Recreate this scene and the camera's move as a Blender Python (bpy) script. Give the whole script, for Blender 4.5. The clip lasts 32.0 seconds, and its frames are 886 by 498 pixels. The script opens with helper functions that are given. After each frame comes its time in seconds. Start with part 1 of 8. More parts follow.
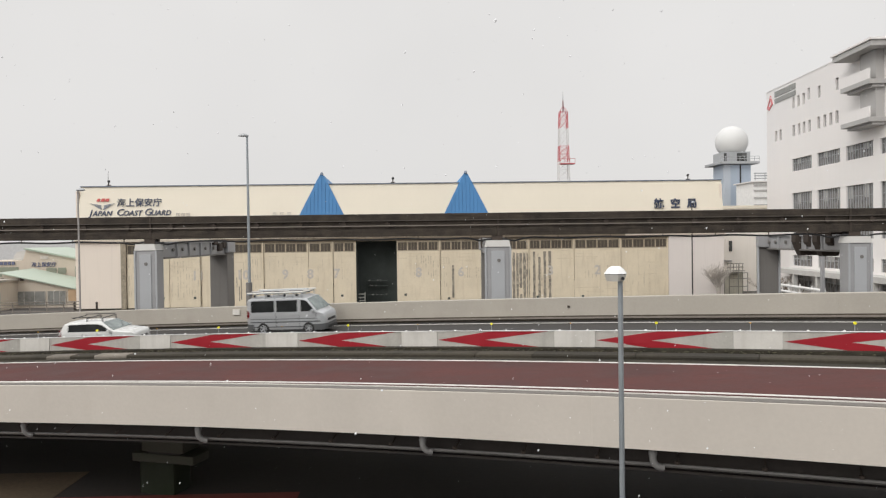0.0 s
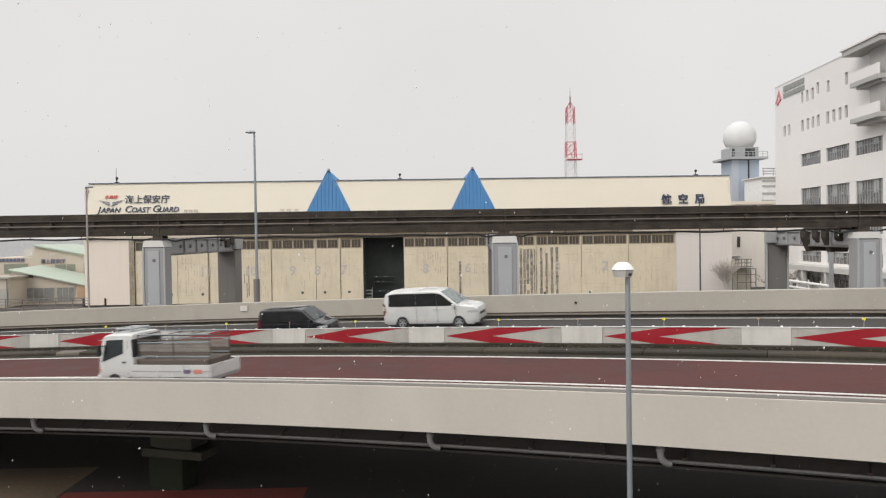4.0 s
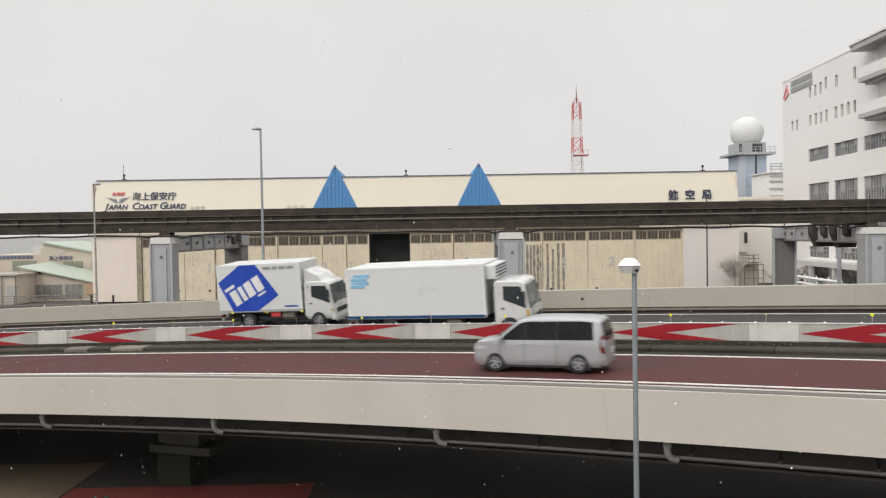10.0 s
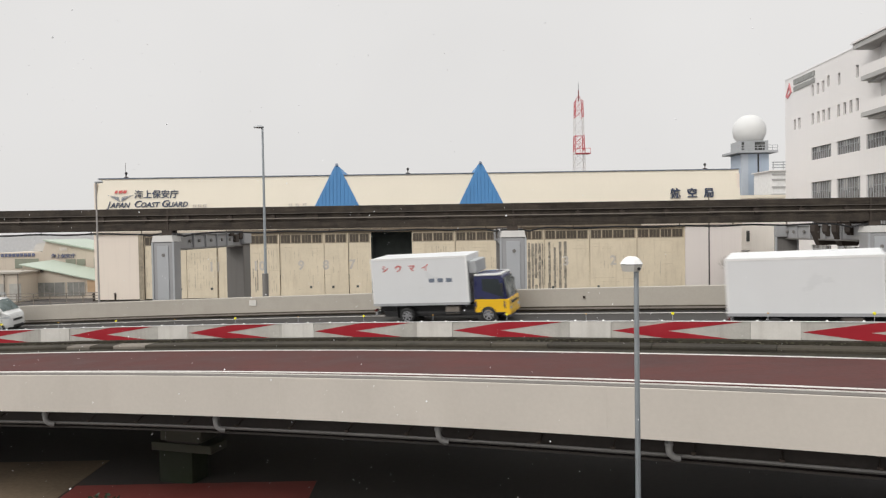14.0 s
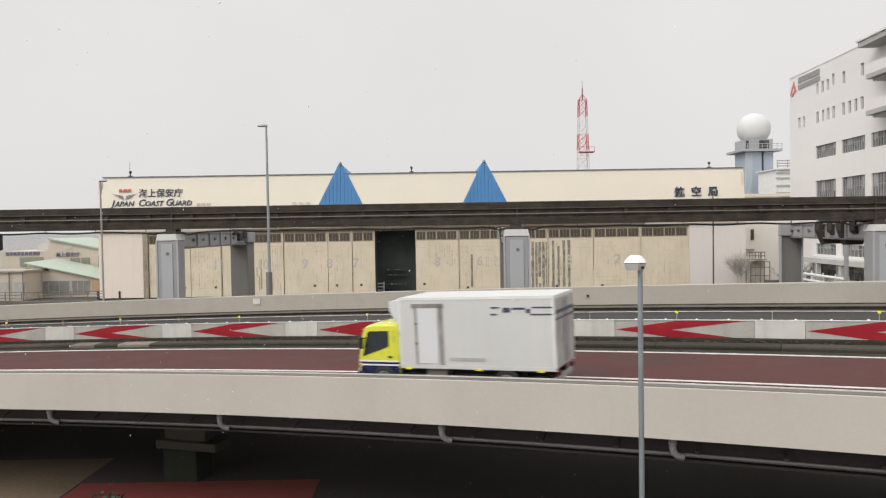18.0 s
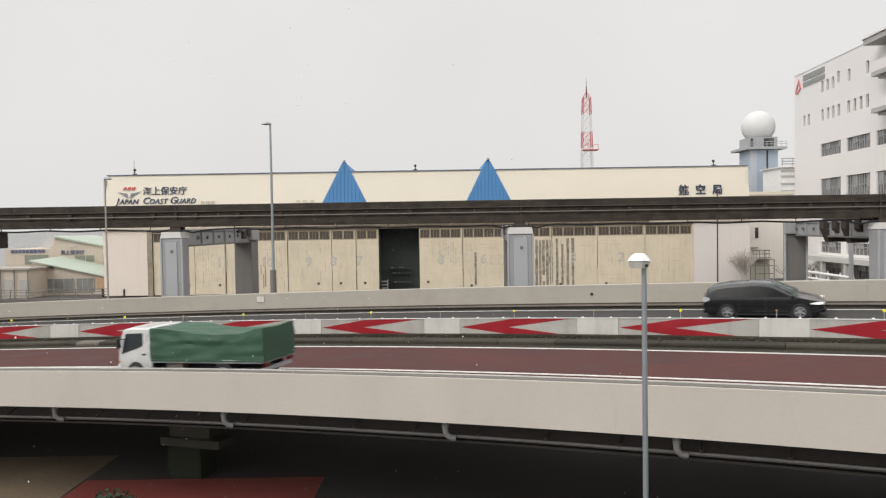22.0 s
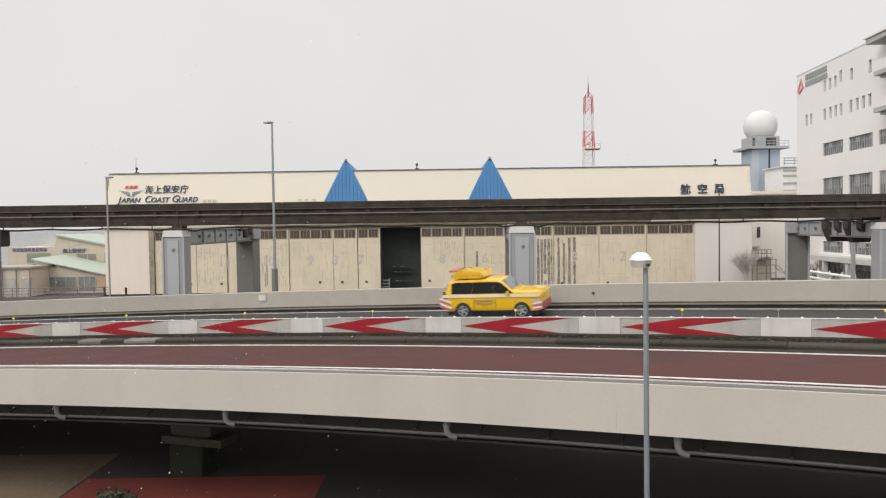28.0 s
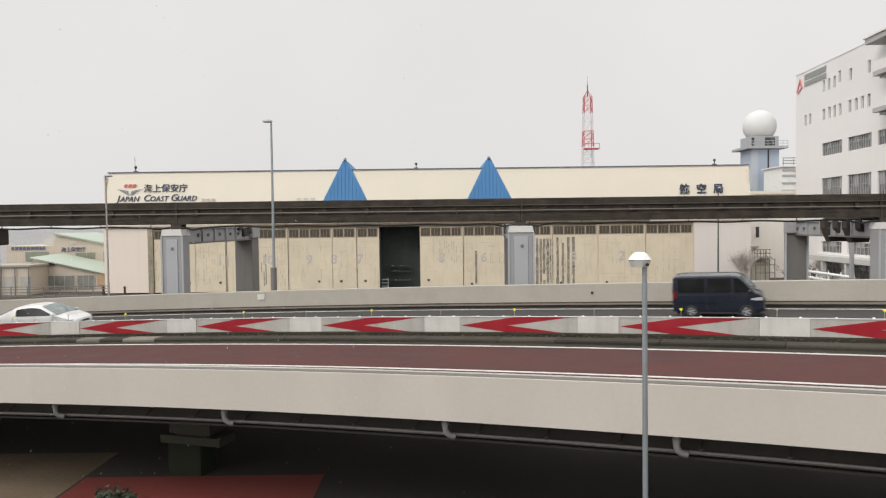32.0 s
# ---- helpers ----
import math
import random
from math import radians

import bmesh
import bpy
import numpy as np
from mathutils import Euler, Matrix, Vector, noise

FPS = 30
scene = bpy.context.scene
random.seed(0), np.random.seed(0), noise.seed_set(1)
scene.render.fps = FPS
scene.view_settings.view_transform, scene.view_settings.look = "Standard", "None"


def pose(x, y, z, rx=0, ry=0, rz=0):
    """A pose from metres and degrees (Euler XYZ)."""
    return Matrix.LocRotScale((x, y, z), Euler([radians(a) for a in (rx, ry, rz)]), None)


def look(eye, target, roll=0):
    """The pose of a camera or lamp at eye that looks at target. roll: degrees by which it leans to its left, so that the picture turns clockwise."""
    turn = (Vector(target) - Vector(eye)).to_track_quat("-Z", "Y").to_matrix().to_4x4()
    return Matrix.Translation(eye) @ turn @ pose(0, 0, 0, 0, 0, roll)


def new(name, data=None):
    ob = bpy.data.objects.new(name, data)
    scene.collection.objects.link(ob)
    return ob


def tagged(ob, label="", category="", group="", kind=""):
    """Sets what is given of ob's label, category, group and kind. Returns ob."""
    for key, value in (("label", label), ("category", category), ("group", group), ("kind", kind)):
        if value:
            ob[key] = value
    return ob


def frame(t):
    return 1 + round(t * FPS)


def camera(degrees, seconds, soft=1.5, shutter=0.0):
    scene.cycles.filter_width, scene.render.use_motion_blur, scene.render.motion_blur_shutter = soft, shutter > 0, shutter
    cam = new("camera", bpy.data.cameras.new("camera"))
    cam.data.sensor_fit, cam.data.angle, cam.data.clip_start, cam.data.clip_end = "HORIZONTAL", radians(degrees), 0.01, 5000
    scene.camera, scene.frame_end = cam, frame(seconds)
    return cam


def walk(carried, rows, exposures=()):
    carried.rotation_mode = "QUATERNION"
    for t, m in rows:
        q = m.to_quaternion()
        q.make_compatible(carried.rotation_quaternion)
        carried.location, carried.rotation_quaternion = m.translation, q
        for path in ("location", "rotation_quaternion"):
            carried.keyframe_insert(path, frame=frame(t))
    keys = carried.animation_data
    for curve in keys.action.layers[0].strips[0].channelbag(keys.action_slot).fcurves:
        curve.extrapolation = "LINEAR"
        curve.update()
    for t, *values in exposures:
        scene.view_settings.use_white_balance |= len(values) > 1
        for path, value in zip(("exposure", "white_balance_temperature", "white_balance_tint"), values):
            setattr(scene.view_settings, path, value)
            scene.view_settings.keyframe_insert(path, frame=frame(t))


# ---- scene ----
import itertools

# ---------------------------------------------------------------- camera
EYE = Vector((0.0, 0.0, 9.2))
cam = camera(62.0, 32.0, soft=1.25, shutter=0.18)
# seconds, turn to the left, lean, tilt down
TURNS = [
    (0.0, -1.809, 0.769, 0.808), (0.5, -1.706, 0.790, 0.822), (1.0, -1.606, 0.807, 0.855), (1.5, -1.529, 0.820, 0.894),
    (2.0, -1.475, 0.832, 0.920), (2.5, -1.421, 0.841, 0.945), (3.0, -1.352, 0.849, 0.991), (3.5, -1.290, 0.856, 1.054),
    (5.5, -1.186, 0.891, 1.206), (6.0, -1.059, 0.902, 1.271), (6.5, -0.974, 0.915, 1.314), (7.0, -0.920, 0.929, 1.354),
    (7.5, -0.891, 0.941, 1.374), (8.0, -0.873, 0.951, 1.378), (8.5, -0.843, 0.959, 1.380), (9.0, -0.805, 0.964, 1.381),
    (9.5, -0.781, 0.968, 1.378), (10.0, -0.773, 0.971, 1.380), (10.5, -0.760, 0.972, 1.394), (11.0, -0.731, 0.972, 1.421),
    (11.5, -0.696, 0.970, 1.447), (12.0, -0.667, 0.966, 1.465), (12.5, -0.658, 0.960, 1.470), (13.0, -0.668, 0.952, 1.477),
    (13.5, -0.660, 0.943, 1.496), (14.0, -0.628, 0.935, 1.519), (14.5, -0.594, 0.929, 1.567), (16.5, -0.522, 0.921, 1.611),
    (17.0, -0.461, 0.923, 1.596), (17.5, -0.392, 0.927, 1.604), (18.0, -0.345, 0.931, 1.619), (18.5, -0.319, 0.934, 1.608),
    (19.0, -0.279, 0.936, 1.586), (19.5, -0.220, 0.935, 1.584), (20.0, -0.163, 0.933, 1.619), (20.5, -0.126, 0.929, 1.680),
    (21.0, -0.109, 0.924, 1.741), (21.5, -0.087, 0.916, 1.767), (22.0, -0.051, 0.908, 1.771), (22.5, -0.015, 0.899, 1.770),
    (23.0, -0.002, 0.889, 1.769), (23.5, -0.013, 0.879, 1.770), (24.0, -0.040, 0.869, 1.769), (24.5, -0.055, 0.859, 1.771),
    (25.0, -0.050, 0.851, 1.790), (25.5, -0.020, 0.845, 1.817), (27.5, 0.065, 0.826, 1.827), (28.0, 0.068, 0.822, 1.849),
    (28.5, 0.045, 0.816, 1.859), (29.0, 0.007, 0.810, 1.856), (29.5, -0.009, 0.802, 1.855), (30.0, -0.002, 0.792, 1.869),
    (30.5, 0.027, 0.779, 1.902), (31.0, 0.038, 0.764, 1.917), (31.5, 0.020, 0.744, 1.912), (32.0, -0.005, 0.721, 1.904)]


def aim(turn, lean, down):
    a, b = radians(turn), radians(down)
    way = Vector((-math.sin(a) * math.cos(b), math.cos(a) * math.cos(b), -math.sin(b)))
    return look(EYE, EYE + way * 50.0, -lean)


walk(cam, [(t, aim(a, b, c)) for t, a, b, c in TURNS], [(0.0, -0.01), (12.0, -0.01), (20.0, 0.01), (24.0, 0.02), (32.0, 0.02)])

# ---------------------------------------------------------------- light: an overcast, snowy day
world = bpy.data.worlds.new("overcast")
scene.world = world
world.use_nodes = True
wt = world.node_tree
wt.nodes.clear()
w_out = wt.nodes.new("ShaderNodeOutputWorld")
w_bg = wt.nodes.new("ShaderNodeBackground")
w_sky = wt.nodes.new("ShaderNodeTexSky")
w_sky.sky_type, w_sky.sun_disc = "NISHITA", False
w_sky.sun_elevation, w_sky.sun_rotation = radians(42), radians(216)
w_sky.dust_density, w_sky.air_density = 4.0, 1.0
w_hs = wt.nodes.new("ShaderNodeHueSaturation")
w_hs.inputs["Saturation"].default_value = 0.12
w_hs.inputs["Value"].default_value = 0.10
w_co = wt.nodes.new("ShaderNodeTexCoord")
w_sep = wt.nodes.new("ShaderNodeSeparateXYZ")
w_map = wt.nodes.new("ShaderNodeValToRGB")  # cloud layer: brighter overhead
w_map.color_ramp.elements[0].position, w_map.color_ramp.elements[0].color = 0.0, (0.80, 0.79, 0.775, 1)
w_map.color_ramp.elements[1].position, w_map.color_ramp.elements[1].color = 1.0, (1.9, 1.9, 1.9, 1)
for pos, v in ((0.12, 0.81), (0.33, 0.82), (0.55, 1.15)):
    e = w_map.color_ramp.elements.new(pos)
    e.color = (v, v * 0.985, v * 0.972, 1)
w_no = wt.nodes.new("ShaderNodeTexNoise")
w_no.inputs["Scale"].default_value, w_no.inputs["Detail"].default_value = 2.2, 4.0
w_nr = wt.nodes.new("ShaderNodeMapRange")
w_nr.inputs["To Min"].default_value, w_nr.inputs["To Max"].default_value = 0.91, 1.08
w_mul = wt.nodes.new("ShaderNodeMix")
w_mul.data_type, w_mul.blend_type = "RGBA", "MULTIPLY"
w_mul.inputs["Factor"].default_value = 1.0
w_mix = wt.nodes.new("ShaderNodeMix")
w_mix.data_type = "RGBA"
w_mix.inputs["Factor"].default_value = 0.93
wl = wt.links
wl.new(w_co.outputs["Generated"], w_sep.inputs[0])
wl.new(w_sep.outputs["Z"], w_map.inputs["Fac"])
wl.new(w_co.outputs["Generated"], w_no.inputs["Vector"])
wl.new(w_no.outputs["Fac"], w_nr.inputs["Value"])
wl.new(w_map.outputs["Color"], w_mul.inputs["A"])
wl.new(w_nr.outputs["Result"], w_mul.inputs["B"])
wl.new(w_sky.outputs["Color"], w_hs.inputs["Color"])
wl.new(w_hs.outputs["Color"], w_mix.inputs["A"])
wl.new(w_mul.outputs["Result"], w_mix.inputs["B"])
wl.new(w_mix.outputs["Result"], w_bg.inputs["Color"])
w_bg.inputs["Strength"].default_value = 1.0
wl.new(w_bg.outputs[0], w_out.inputs[0])

sun = new("sun", bpy.data.lights.new("sun", "SUN"))
sun.data.energy, sun.data.angle, sun.data.color = 1.55, radians(40), (1.0, 0.97, 0.925)
sun.matrix_world = look((-52, -38, 58), (0, 10, 0))
scene.view_settings.exposure = 0.0

# ---------------------------------------------------------------- materials
MATS = {}


def mat(name, color, rough=0.6, metal=0.0, vary=0.12, scale=1.5, fine=25.0, bump=0.15, streak=0.0, tint=(0.12, 0.10, 0.08), flow=(2.2, 2.2, 0.09),
        spec=0.5, coat=0.0, island=0.0):
    """A procedural surface: base colour with stains and grain at two scales, optional rain streaks, bump."""
    if name in MATS:
        return MATS[name]
    m = bpy.data.materials.new(name)
    m.use_nodes = True
    nt = m.node_tree
    n, l = nt.nodes, nt.links
    b = n["Principled BSDF"]
    b.inputs["Metallic"].default_value = metal
    b.inputs["Specular IOR Level"].default_value = spec
    b.inputs["Coat Weight"].default_value = coat
    co = n.new("ShaderNodeTexCoord")
    big = n.new("ShaderNodeTexNoise")
    big.inputs["Scale"].default_value, big.inputs["Detail"].default_value = scale, 6.0
    small = n.new("ShaderNodeTexNoise")
    small.inputs["Scale"].default_value, small.inputs["Detail"].default_value = fine, 3.0
    l.new(co.outputs["Object"], big.inputs["Vector"])
    l.new(co.outputs["Object"], small.inputs["Vector"])
    add = n.new("ShaderNodeMath")
    add.operation = "MULTIPLY_ADD"
    l.new(small.outputs["Fac"], add.inputs[0])
    add.inputs[1].default_value = 0.45
    l.new(big.outputs["Fac"], add.inputs[2])
    rng = n.new("ShaderNodeMapRange")
    rng.inputs["From Min"].default_value, rng.inputs["From Max"].default_value = 0.35, 1.1
    rng.inputs["To Min"].default_value, rng.inputs["To Max"].default_value = 1.0 - vary, 1.0 + vary
    l.new(add.outputs[0], rng.inputs["Value"])
    mul = n.new("ShaderNodeMix")
    mul.data_type, mul.blend_type = "RGBA", "MULTIPLY"
    mul.inputs["Factor"].default_value = 1.0
    mul.inputs["A"].default_value = (*color, 1)
    l.new(rng.outputs[0], mul.inputs["B"])
    out = mul.outputs["Result"]
    if island:
        oi = n.new("ShaderNodeObjectInfo")
        r2 = n.new("ShaderNodeMapRange")
        r2.inputs["To Min"].default_value, r2.inputs["To Max"].default_value = 1 - island, 1 + island
        l.new(oi.outputs["Random"], r2.inputs["Value"])
        m3 = n.new("ShaderNodeMix")
        m3.data_type, m3.blend_type = "RGBA", "MULTIPLY"
        m3.inputs["Factor"].default_value = 1.0
        l.new(out, m3.inputs["A"])
        l.new(r2.outputs[0], m3.inputs["B"])
        out = m3.outputs["Result"]
    if streak:
        mp = n.new("ShaderNodeMapping")
        mp.inputs["Scale"].default_value = flow
        l.new(co.outputs["Object"], mp.inputs["Vector"])
        sn = n.new("ShaderNodeTexNoise")
        sn.inputs["Scale"].default_value, sn.inputs["Detail"].default_value = 1.6, 5.0
        l.new(mp.outputs[0], sn.inputs["Vector"])
        sr = n.new("ShaderNodeMapRange")
        sr.inputs["From Min"].default_value, sr.inputs["From Max"].default_value = 0.52, 0.75
        sr.inputs["To Max"].default_value = streak
        l.new(sn.outputs["Fac"], sr.inputs["Value"])
        m2 = n.new("ShaderNodeMix")
        m2.data_type = "RGBA"
        l.new(sr.outputs[0], m2.inputs["Factor"])
        l.new(out, m2.inputs["A"])
        m2.inputs["B"].default_value = (*tint, 1)
        out = m2.outputs["Result"]
    l.new(out, b.inputs["Base Color"])
    rr = n.new("ShaderNodeMapRange")
    rr.inputs["From Min"].default_value, rr.inputs["From Max"].default_value = 0.3, 0.7
    rr.inputs["To Min"].default_value, rr.inputs["To Max"].default_value = max(0.02, rough - 0.1), min(1.0, rough + 0.1)
    l.new(big.outputs["Fac"], rr.inputs["Value"])
    l.new(rr.outputs[0], b.inputs["Roughness"])
    if bump:
        bp = n.new("ShaderNodeBump")
        bp.inputs["Strength"].default_value, bp.inputs["Distance"].default_value = bump, 0.02
        l.new(small.outputs["Fac"], bp.inputs["Height"])
        l.new(bp.outputs[0], b.inputs["Normal"])
    MATS[name] = m
    return m


def paint(name, color, rough=0.28, coat=0.5, metal=0.0):
    return mat("paint_" + name, color, rough, metal, 0.05, 0.8, 90.0, 0.0, coat=coat)


def glow(name, color, power):
    if name in MATS:
        return MATS[name]
    m = mat(name, color, 0.3, bump=0.0)
    b = m.node_tree.nodes["Principled BSDF"]
    b.inputs["Emission Color"].default_value = (*color, 1)
    b.inputs["Emission Strength"].default_value = power
    return m


ASPHALT = mat("wet_asphalt", (0.040, 0.037, 0.035), 0.62, 0, 0.45, 0.6, 9, 0.4, 0.4, (0.026, 0.024, 0.022), flow=(0.4, 2.0, 2.0), spec=0.28)
RED_ROAD = mat("red_asphalt", (0.076, 0.0275, 0.0245), 0.72, 0, 0.45, 0.5, 8, 0.4, 0.5, (0.056, 0.028, 0.0255), flow=(0.35, 1.6, 1.6), spec=0.2)
LINE = mat("white_line", (0.60, 0.585, 0.55), 0.6, 0, 0.3, 2.5, 30, 0.1, 0.3, (0.3, 0.27, 0.24), flow=(3.0, 3.0, 3.0))
CONCRETE = mat("parapet_concrete", (0.505, 0.462, 0.412), 0.75, 0, 0.08, 0.4, 10, 0.15, 0.2, (0.40, 0.36, 0.31), flow=(0.9, 0.9, 0.25))
CONC_FAR = mat("wall_concrete", (0.375, 0.345, 0.30), 0.75, 0, 0.12, 0.4, 12, 0.1, 0.3, (0.24, 0.21, 0.18), flow=(0.5, 0.5, 0.5))
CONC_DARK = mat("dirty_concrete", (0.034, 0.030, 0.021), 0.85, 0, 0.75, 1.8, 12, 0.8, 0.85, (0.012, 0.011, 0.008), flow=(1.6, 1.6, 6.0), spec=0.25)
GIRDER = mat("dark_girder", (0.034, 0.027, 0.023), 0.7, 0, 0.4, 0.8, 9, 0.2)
COPING = mat("wet_coping", (0.12, 0.108, 0.095), 0.6, 0, 0.3, 0.8, 9, 0.2)
PANEL_W = mat("panel_white", (0.59, 0.57, 0.53), 0.5, 0, 0.12, 1.2, 14, 0.05, 0.25, (0.3, 0.27, 0.23))
PANEL_G = mat("panel_grey", (0.42, 0.405, 0.37), 0.6, 0, 0.2, 1.5, 14, 0.08, 0.4, (0.25, 0.22, 0.2))
PANEL_R = mat("panel_red", (0.31, 0.010, 0.020), 0.4, 0, 0.12, 1.5, 60, 0.05)
BEAM = mat("beam_concrete", (0.049, 0.040, 0.032), 0.85, 0, 0.75, 1.6, 16, 0.6, 0.85, (0.020, 0.016, 0.012), flow=(0.35, 2.0, 5.5), spec=0.3)
BEAM_RAIL = mat("beam_rail_metal", (0.25, 0.22, 0.19), 0.5, 0.6, 0.2, 2, 20, 0.1)
RUST = mat("rusty_bracket", (0.055, 0.042, 0.034), 0.8, 0.2, 0.3, 3, 30, 0.2)
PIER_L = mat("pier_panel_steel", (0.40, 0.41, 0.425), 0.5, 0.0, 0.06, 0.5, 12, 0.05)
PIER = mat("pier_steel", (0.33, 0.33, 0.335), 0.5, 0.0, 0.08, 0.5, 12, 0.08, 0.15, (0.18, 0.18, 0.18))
# darker copy of the pier steel, with shade put into its colour
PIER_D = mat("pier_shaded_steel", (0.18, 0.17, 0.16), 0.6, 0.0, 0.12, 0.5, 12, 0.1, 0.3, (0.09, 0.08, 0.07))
CAP = mat("pier_cap", (0.68, 0.665, 0.64), 0.6, 0, 0.1, 1, 20, 0.1)
CREAM = mat("cream_cladding", (0.79, 0.725, 0.605), 0.6, 0, 0.035, 0.15, 8, 0.03, 0.03, (0.5, 0.44, 0.34))
PINK = mat("pale_pink_wall", (0.79, 0.70, 0.61), 0.65, 0, 0.05, 0.12, 8, 0.05, 0.12, (0.45, 0.39, 0.33))
DOOR = mat("hangar_door_paint", (0.69, 0.60, 0.455), 0.6, 0, 0.11, 0.35, 4, 0.08, 0.4, (0.50, 0.405, 0.29), flow=(1.6, 1.6, 0.16))
DOOR_W = mat("worn_door_paint", (0.30, 0.255, 0.19), 0.8, 0, 0.5, 1.5, 6, 0.2, 0.6, (0.55, 0.47, 0.35))
FADED = mat("faded_marking", (0.535, 0.49, 0.445), 0.7, 0, 0.25, 1.2, 10, 0.05)
BLUE = mat("blue_cladding", (0.065, 0.22, 0.46), 0.5, 0, 0.08, 0.3, 10, 0.05, 0.1, (0.04, 0.12, 0.3))
BLACKHOLE = mat("dark_interior", (0.074, 0.084, 0.078), 0.9, 0, 0.3, 1, 8, 0.0)
GLASS_B = mat("grey_office_glazing", (0.16, 0.152, 0.145), 0.3, 0, 0.35, 1.2, 9, 0.0, 0.5, (0.09, 0.085, 0.08), flow=(3.0, 3.0, 0.1))
GLASS_H = mat("brown_door_glazing", (0.085, 0.068, 0.05), 0.4, 0, 0.35, 1.0, 8, 0.0)
GLASS_D = mat("dark_glazing", (0.06, 0.062, 0.06), 0.25, 0, 0.3, 0.6, 8, 0.0)
TRIM_B = mat("blue_grey_trim", (0.16, 0.19, 0.24), 0.5, 0.2, 0.1, 1, 20, 0.0)
GALV = mat("galvanised_steel", (0.33, 0.36, 0.38), 0.42, 0.55, 0.1, 2, 40, 0.05)
STEEL_G = mat("grey_painted_steel", (0.36, 0.37, 0.38), 0.45, 0.1, 0.1, 2, 40, 0.03)
WHITE = mat("white_enamel", (0.76, 0.76, 0.75), 0.35, 0, 0.05, 1.5, 40, 0.02)
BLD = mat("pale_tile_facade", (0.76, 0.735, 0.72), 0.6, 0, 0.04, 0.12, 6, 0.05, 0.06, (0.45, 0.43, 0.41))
# darker copy of the facade colour, with shade put into it
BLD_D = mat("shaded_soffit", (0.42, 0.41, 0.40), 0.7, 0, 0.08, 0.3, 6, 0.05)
TOWER = mat("tower_cladding", (0.36, 0.42, 0.50), 0.5, 0, 0.05, 0.3, 6, 0.03, 0.1, (0.28, 0.32, 0.38))
DOME = mat("radome_skin", (0.62, 0.62, 0.61), 0.85, 0, 0.03, 0.4, 6, 0.02)
MAST_R = mat("mast_red", (0.50, 0.065, 0.075), 0.5, 0, 0.12, 1, 10, 0.0)
MAST_W = mat("mast_white", (0.66, 0.64, 0.63), 0.5, 0, 0.1, 1, 10, 0.0)
GREEN_R = mat("green_metal_roof", (0.40, 0.46, 0.385), 0.5, 0.1, 0.1, 0.2, 6, 0.05, 0.1, (0.25, 0.33, 0.28))
# lightened: haze over the distant sheds is put into this colour
SHED = mat("shed_wall", (0.56, 0.49, 0.405), 0.7, 0, 0.08, 0.2, 6, 0.05, 0.2, (0.36, 0.32, 0.27))
NAVY = mat("navy_letter", (0.042, 0.056, 0.098), 0.5, 0, 0.1, 2, 30, 0.0)
RED_L = mat("red_letter", (0.56, 0.10, 0.09), 0.5, 0, 0.1, 2, 30, 0.0)
GROUND = mat("ground_asphalt", (0.052, 0.046, 0.042), 0.75, 0, 0.3, 0.08, 5, 0.2)
# red of a blurred window reflection, laid on the ground as colour
RED_G = mat("red_reflection_tone", (0.23, 0.056, 0.047), 0.6, 0, 0.25, 0.3, 10, 0.1)
FOOT = mat("stained_wall_foot", (0.085, 0.072, 0.058), 0.85, 0, 0.5, 1.5, 10, 0.5, 0.6, (0.035, 0.03, 0.024), flow=(0.8, 0.8, 5.0), spec=0.2)
FENCE_M = mat("weathered_fence", (0.20, 0.175, 0.15), 0.7)
RUBBER = mat("tyre_rubber", (0.018, 0.018, 0.018), 0.75, 0, 0.2, 4, 60, 0.1)
RIM = mat("alloy_rim", (0.40, 0.41, 0.42), 0.35, 0.3, 0.1, 5, 50, 0.0)
RIM_T = mat("lorry_rim", (0.30, 0.30, 0.31), 0.45, 0.3, 0.2, 5, 40, 0.0)
PLASTIC = mat("black_plastic", (0.025, 0.025, 0.026), 0.5, 0, 0.15, 3, 60, 0.05)
GLASS_C = mat("tinted_car_glass", (0.013, 0.014, 0.014), 0.06, 0, 0.6, 1.6, 5, 0.0, spec=0.17)
# pale base colour stands in for the sky reflected in the windscreen
GLASS_W = mat("windscreen_sky_tone", (0.15, 0.18, 0.175), 0.08, 0, 0.55, 2.2, 6, 0.0, spec=0.6)
GLASS_T = mat("lorry_windscreen", (0.085, 0.10, 0.097), 0.06, 0, 0.7, 2.4, 6, 0.0, spec=0.55)
GLASS_V = mat("lighter_van_glass", (0.055, 0.056, 0.052), 0.08, 0, 0.6, 2.0, 6, 0.0, spec=0.35)
GLASS_L = mat("clear_car_glass", (0.035, 0.042, 0.045), 0.1, 0, 0.2, 0.5, 5, 0.0, spec=0.4)
LENS = mat("headlight_lens", (0.55, 0.57, 0.58), 0.12, 0.2, 0.1, 4, 50, 0.0)
LENS_ON = glow("headlight_lit", (0.9, 0.89, 0.86), 0.28)
TAIL = mat("red_tail_lens", (0.13, 0.008, 0.010), 0.2, 0, 0.1, 4, 50, 0.0)
TAIL_R = mat("bright_red_lens", (0.42, 0.03, 0.04), 0.2, 0, 0.1, 4, 50, 0.0)
TAIL_ON = glow("tail_lit", (0.8, 0.03, 0.03), 0.35)
AMBER = mat("amber_lens", (0.55, 0.32, 0.08), 0.3, 0, 0.1, 4, 50, 0.0)
YELLOW_R = mat("yellow_reflector", (0.92, 0.84, 0.05), 0.25, 0, 0.05, 4, 50, 0.0, coat=0.6)
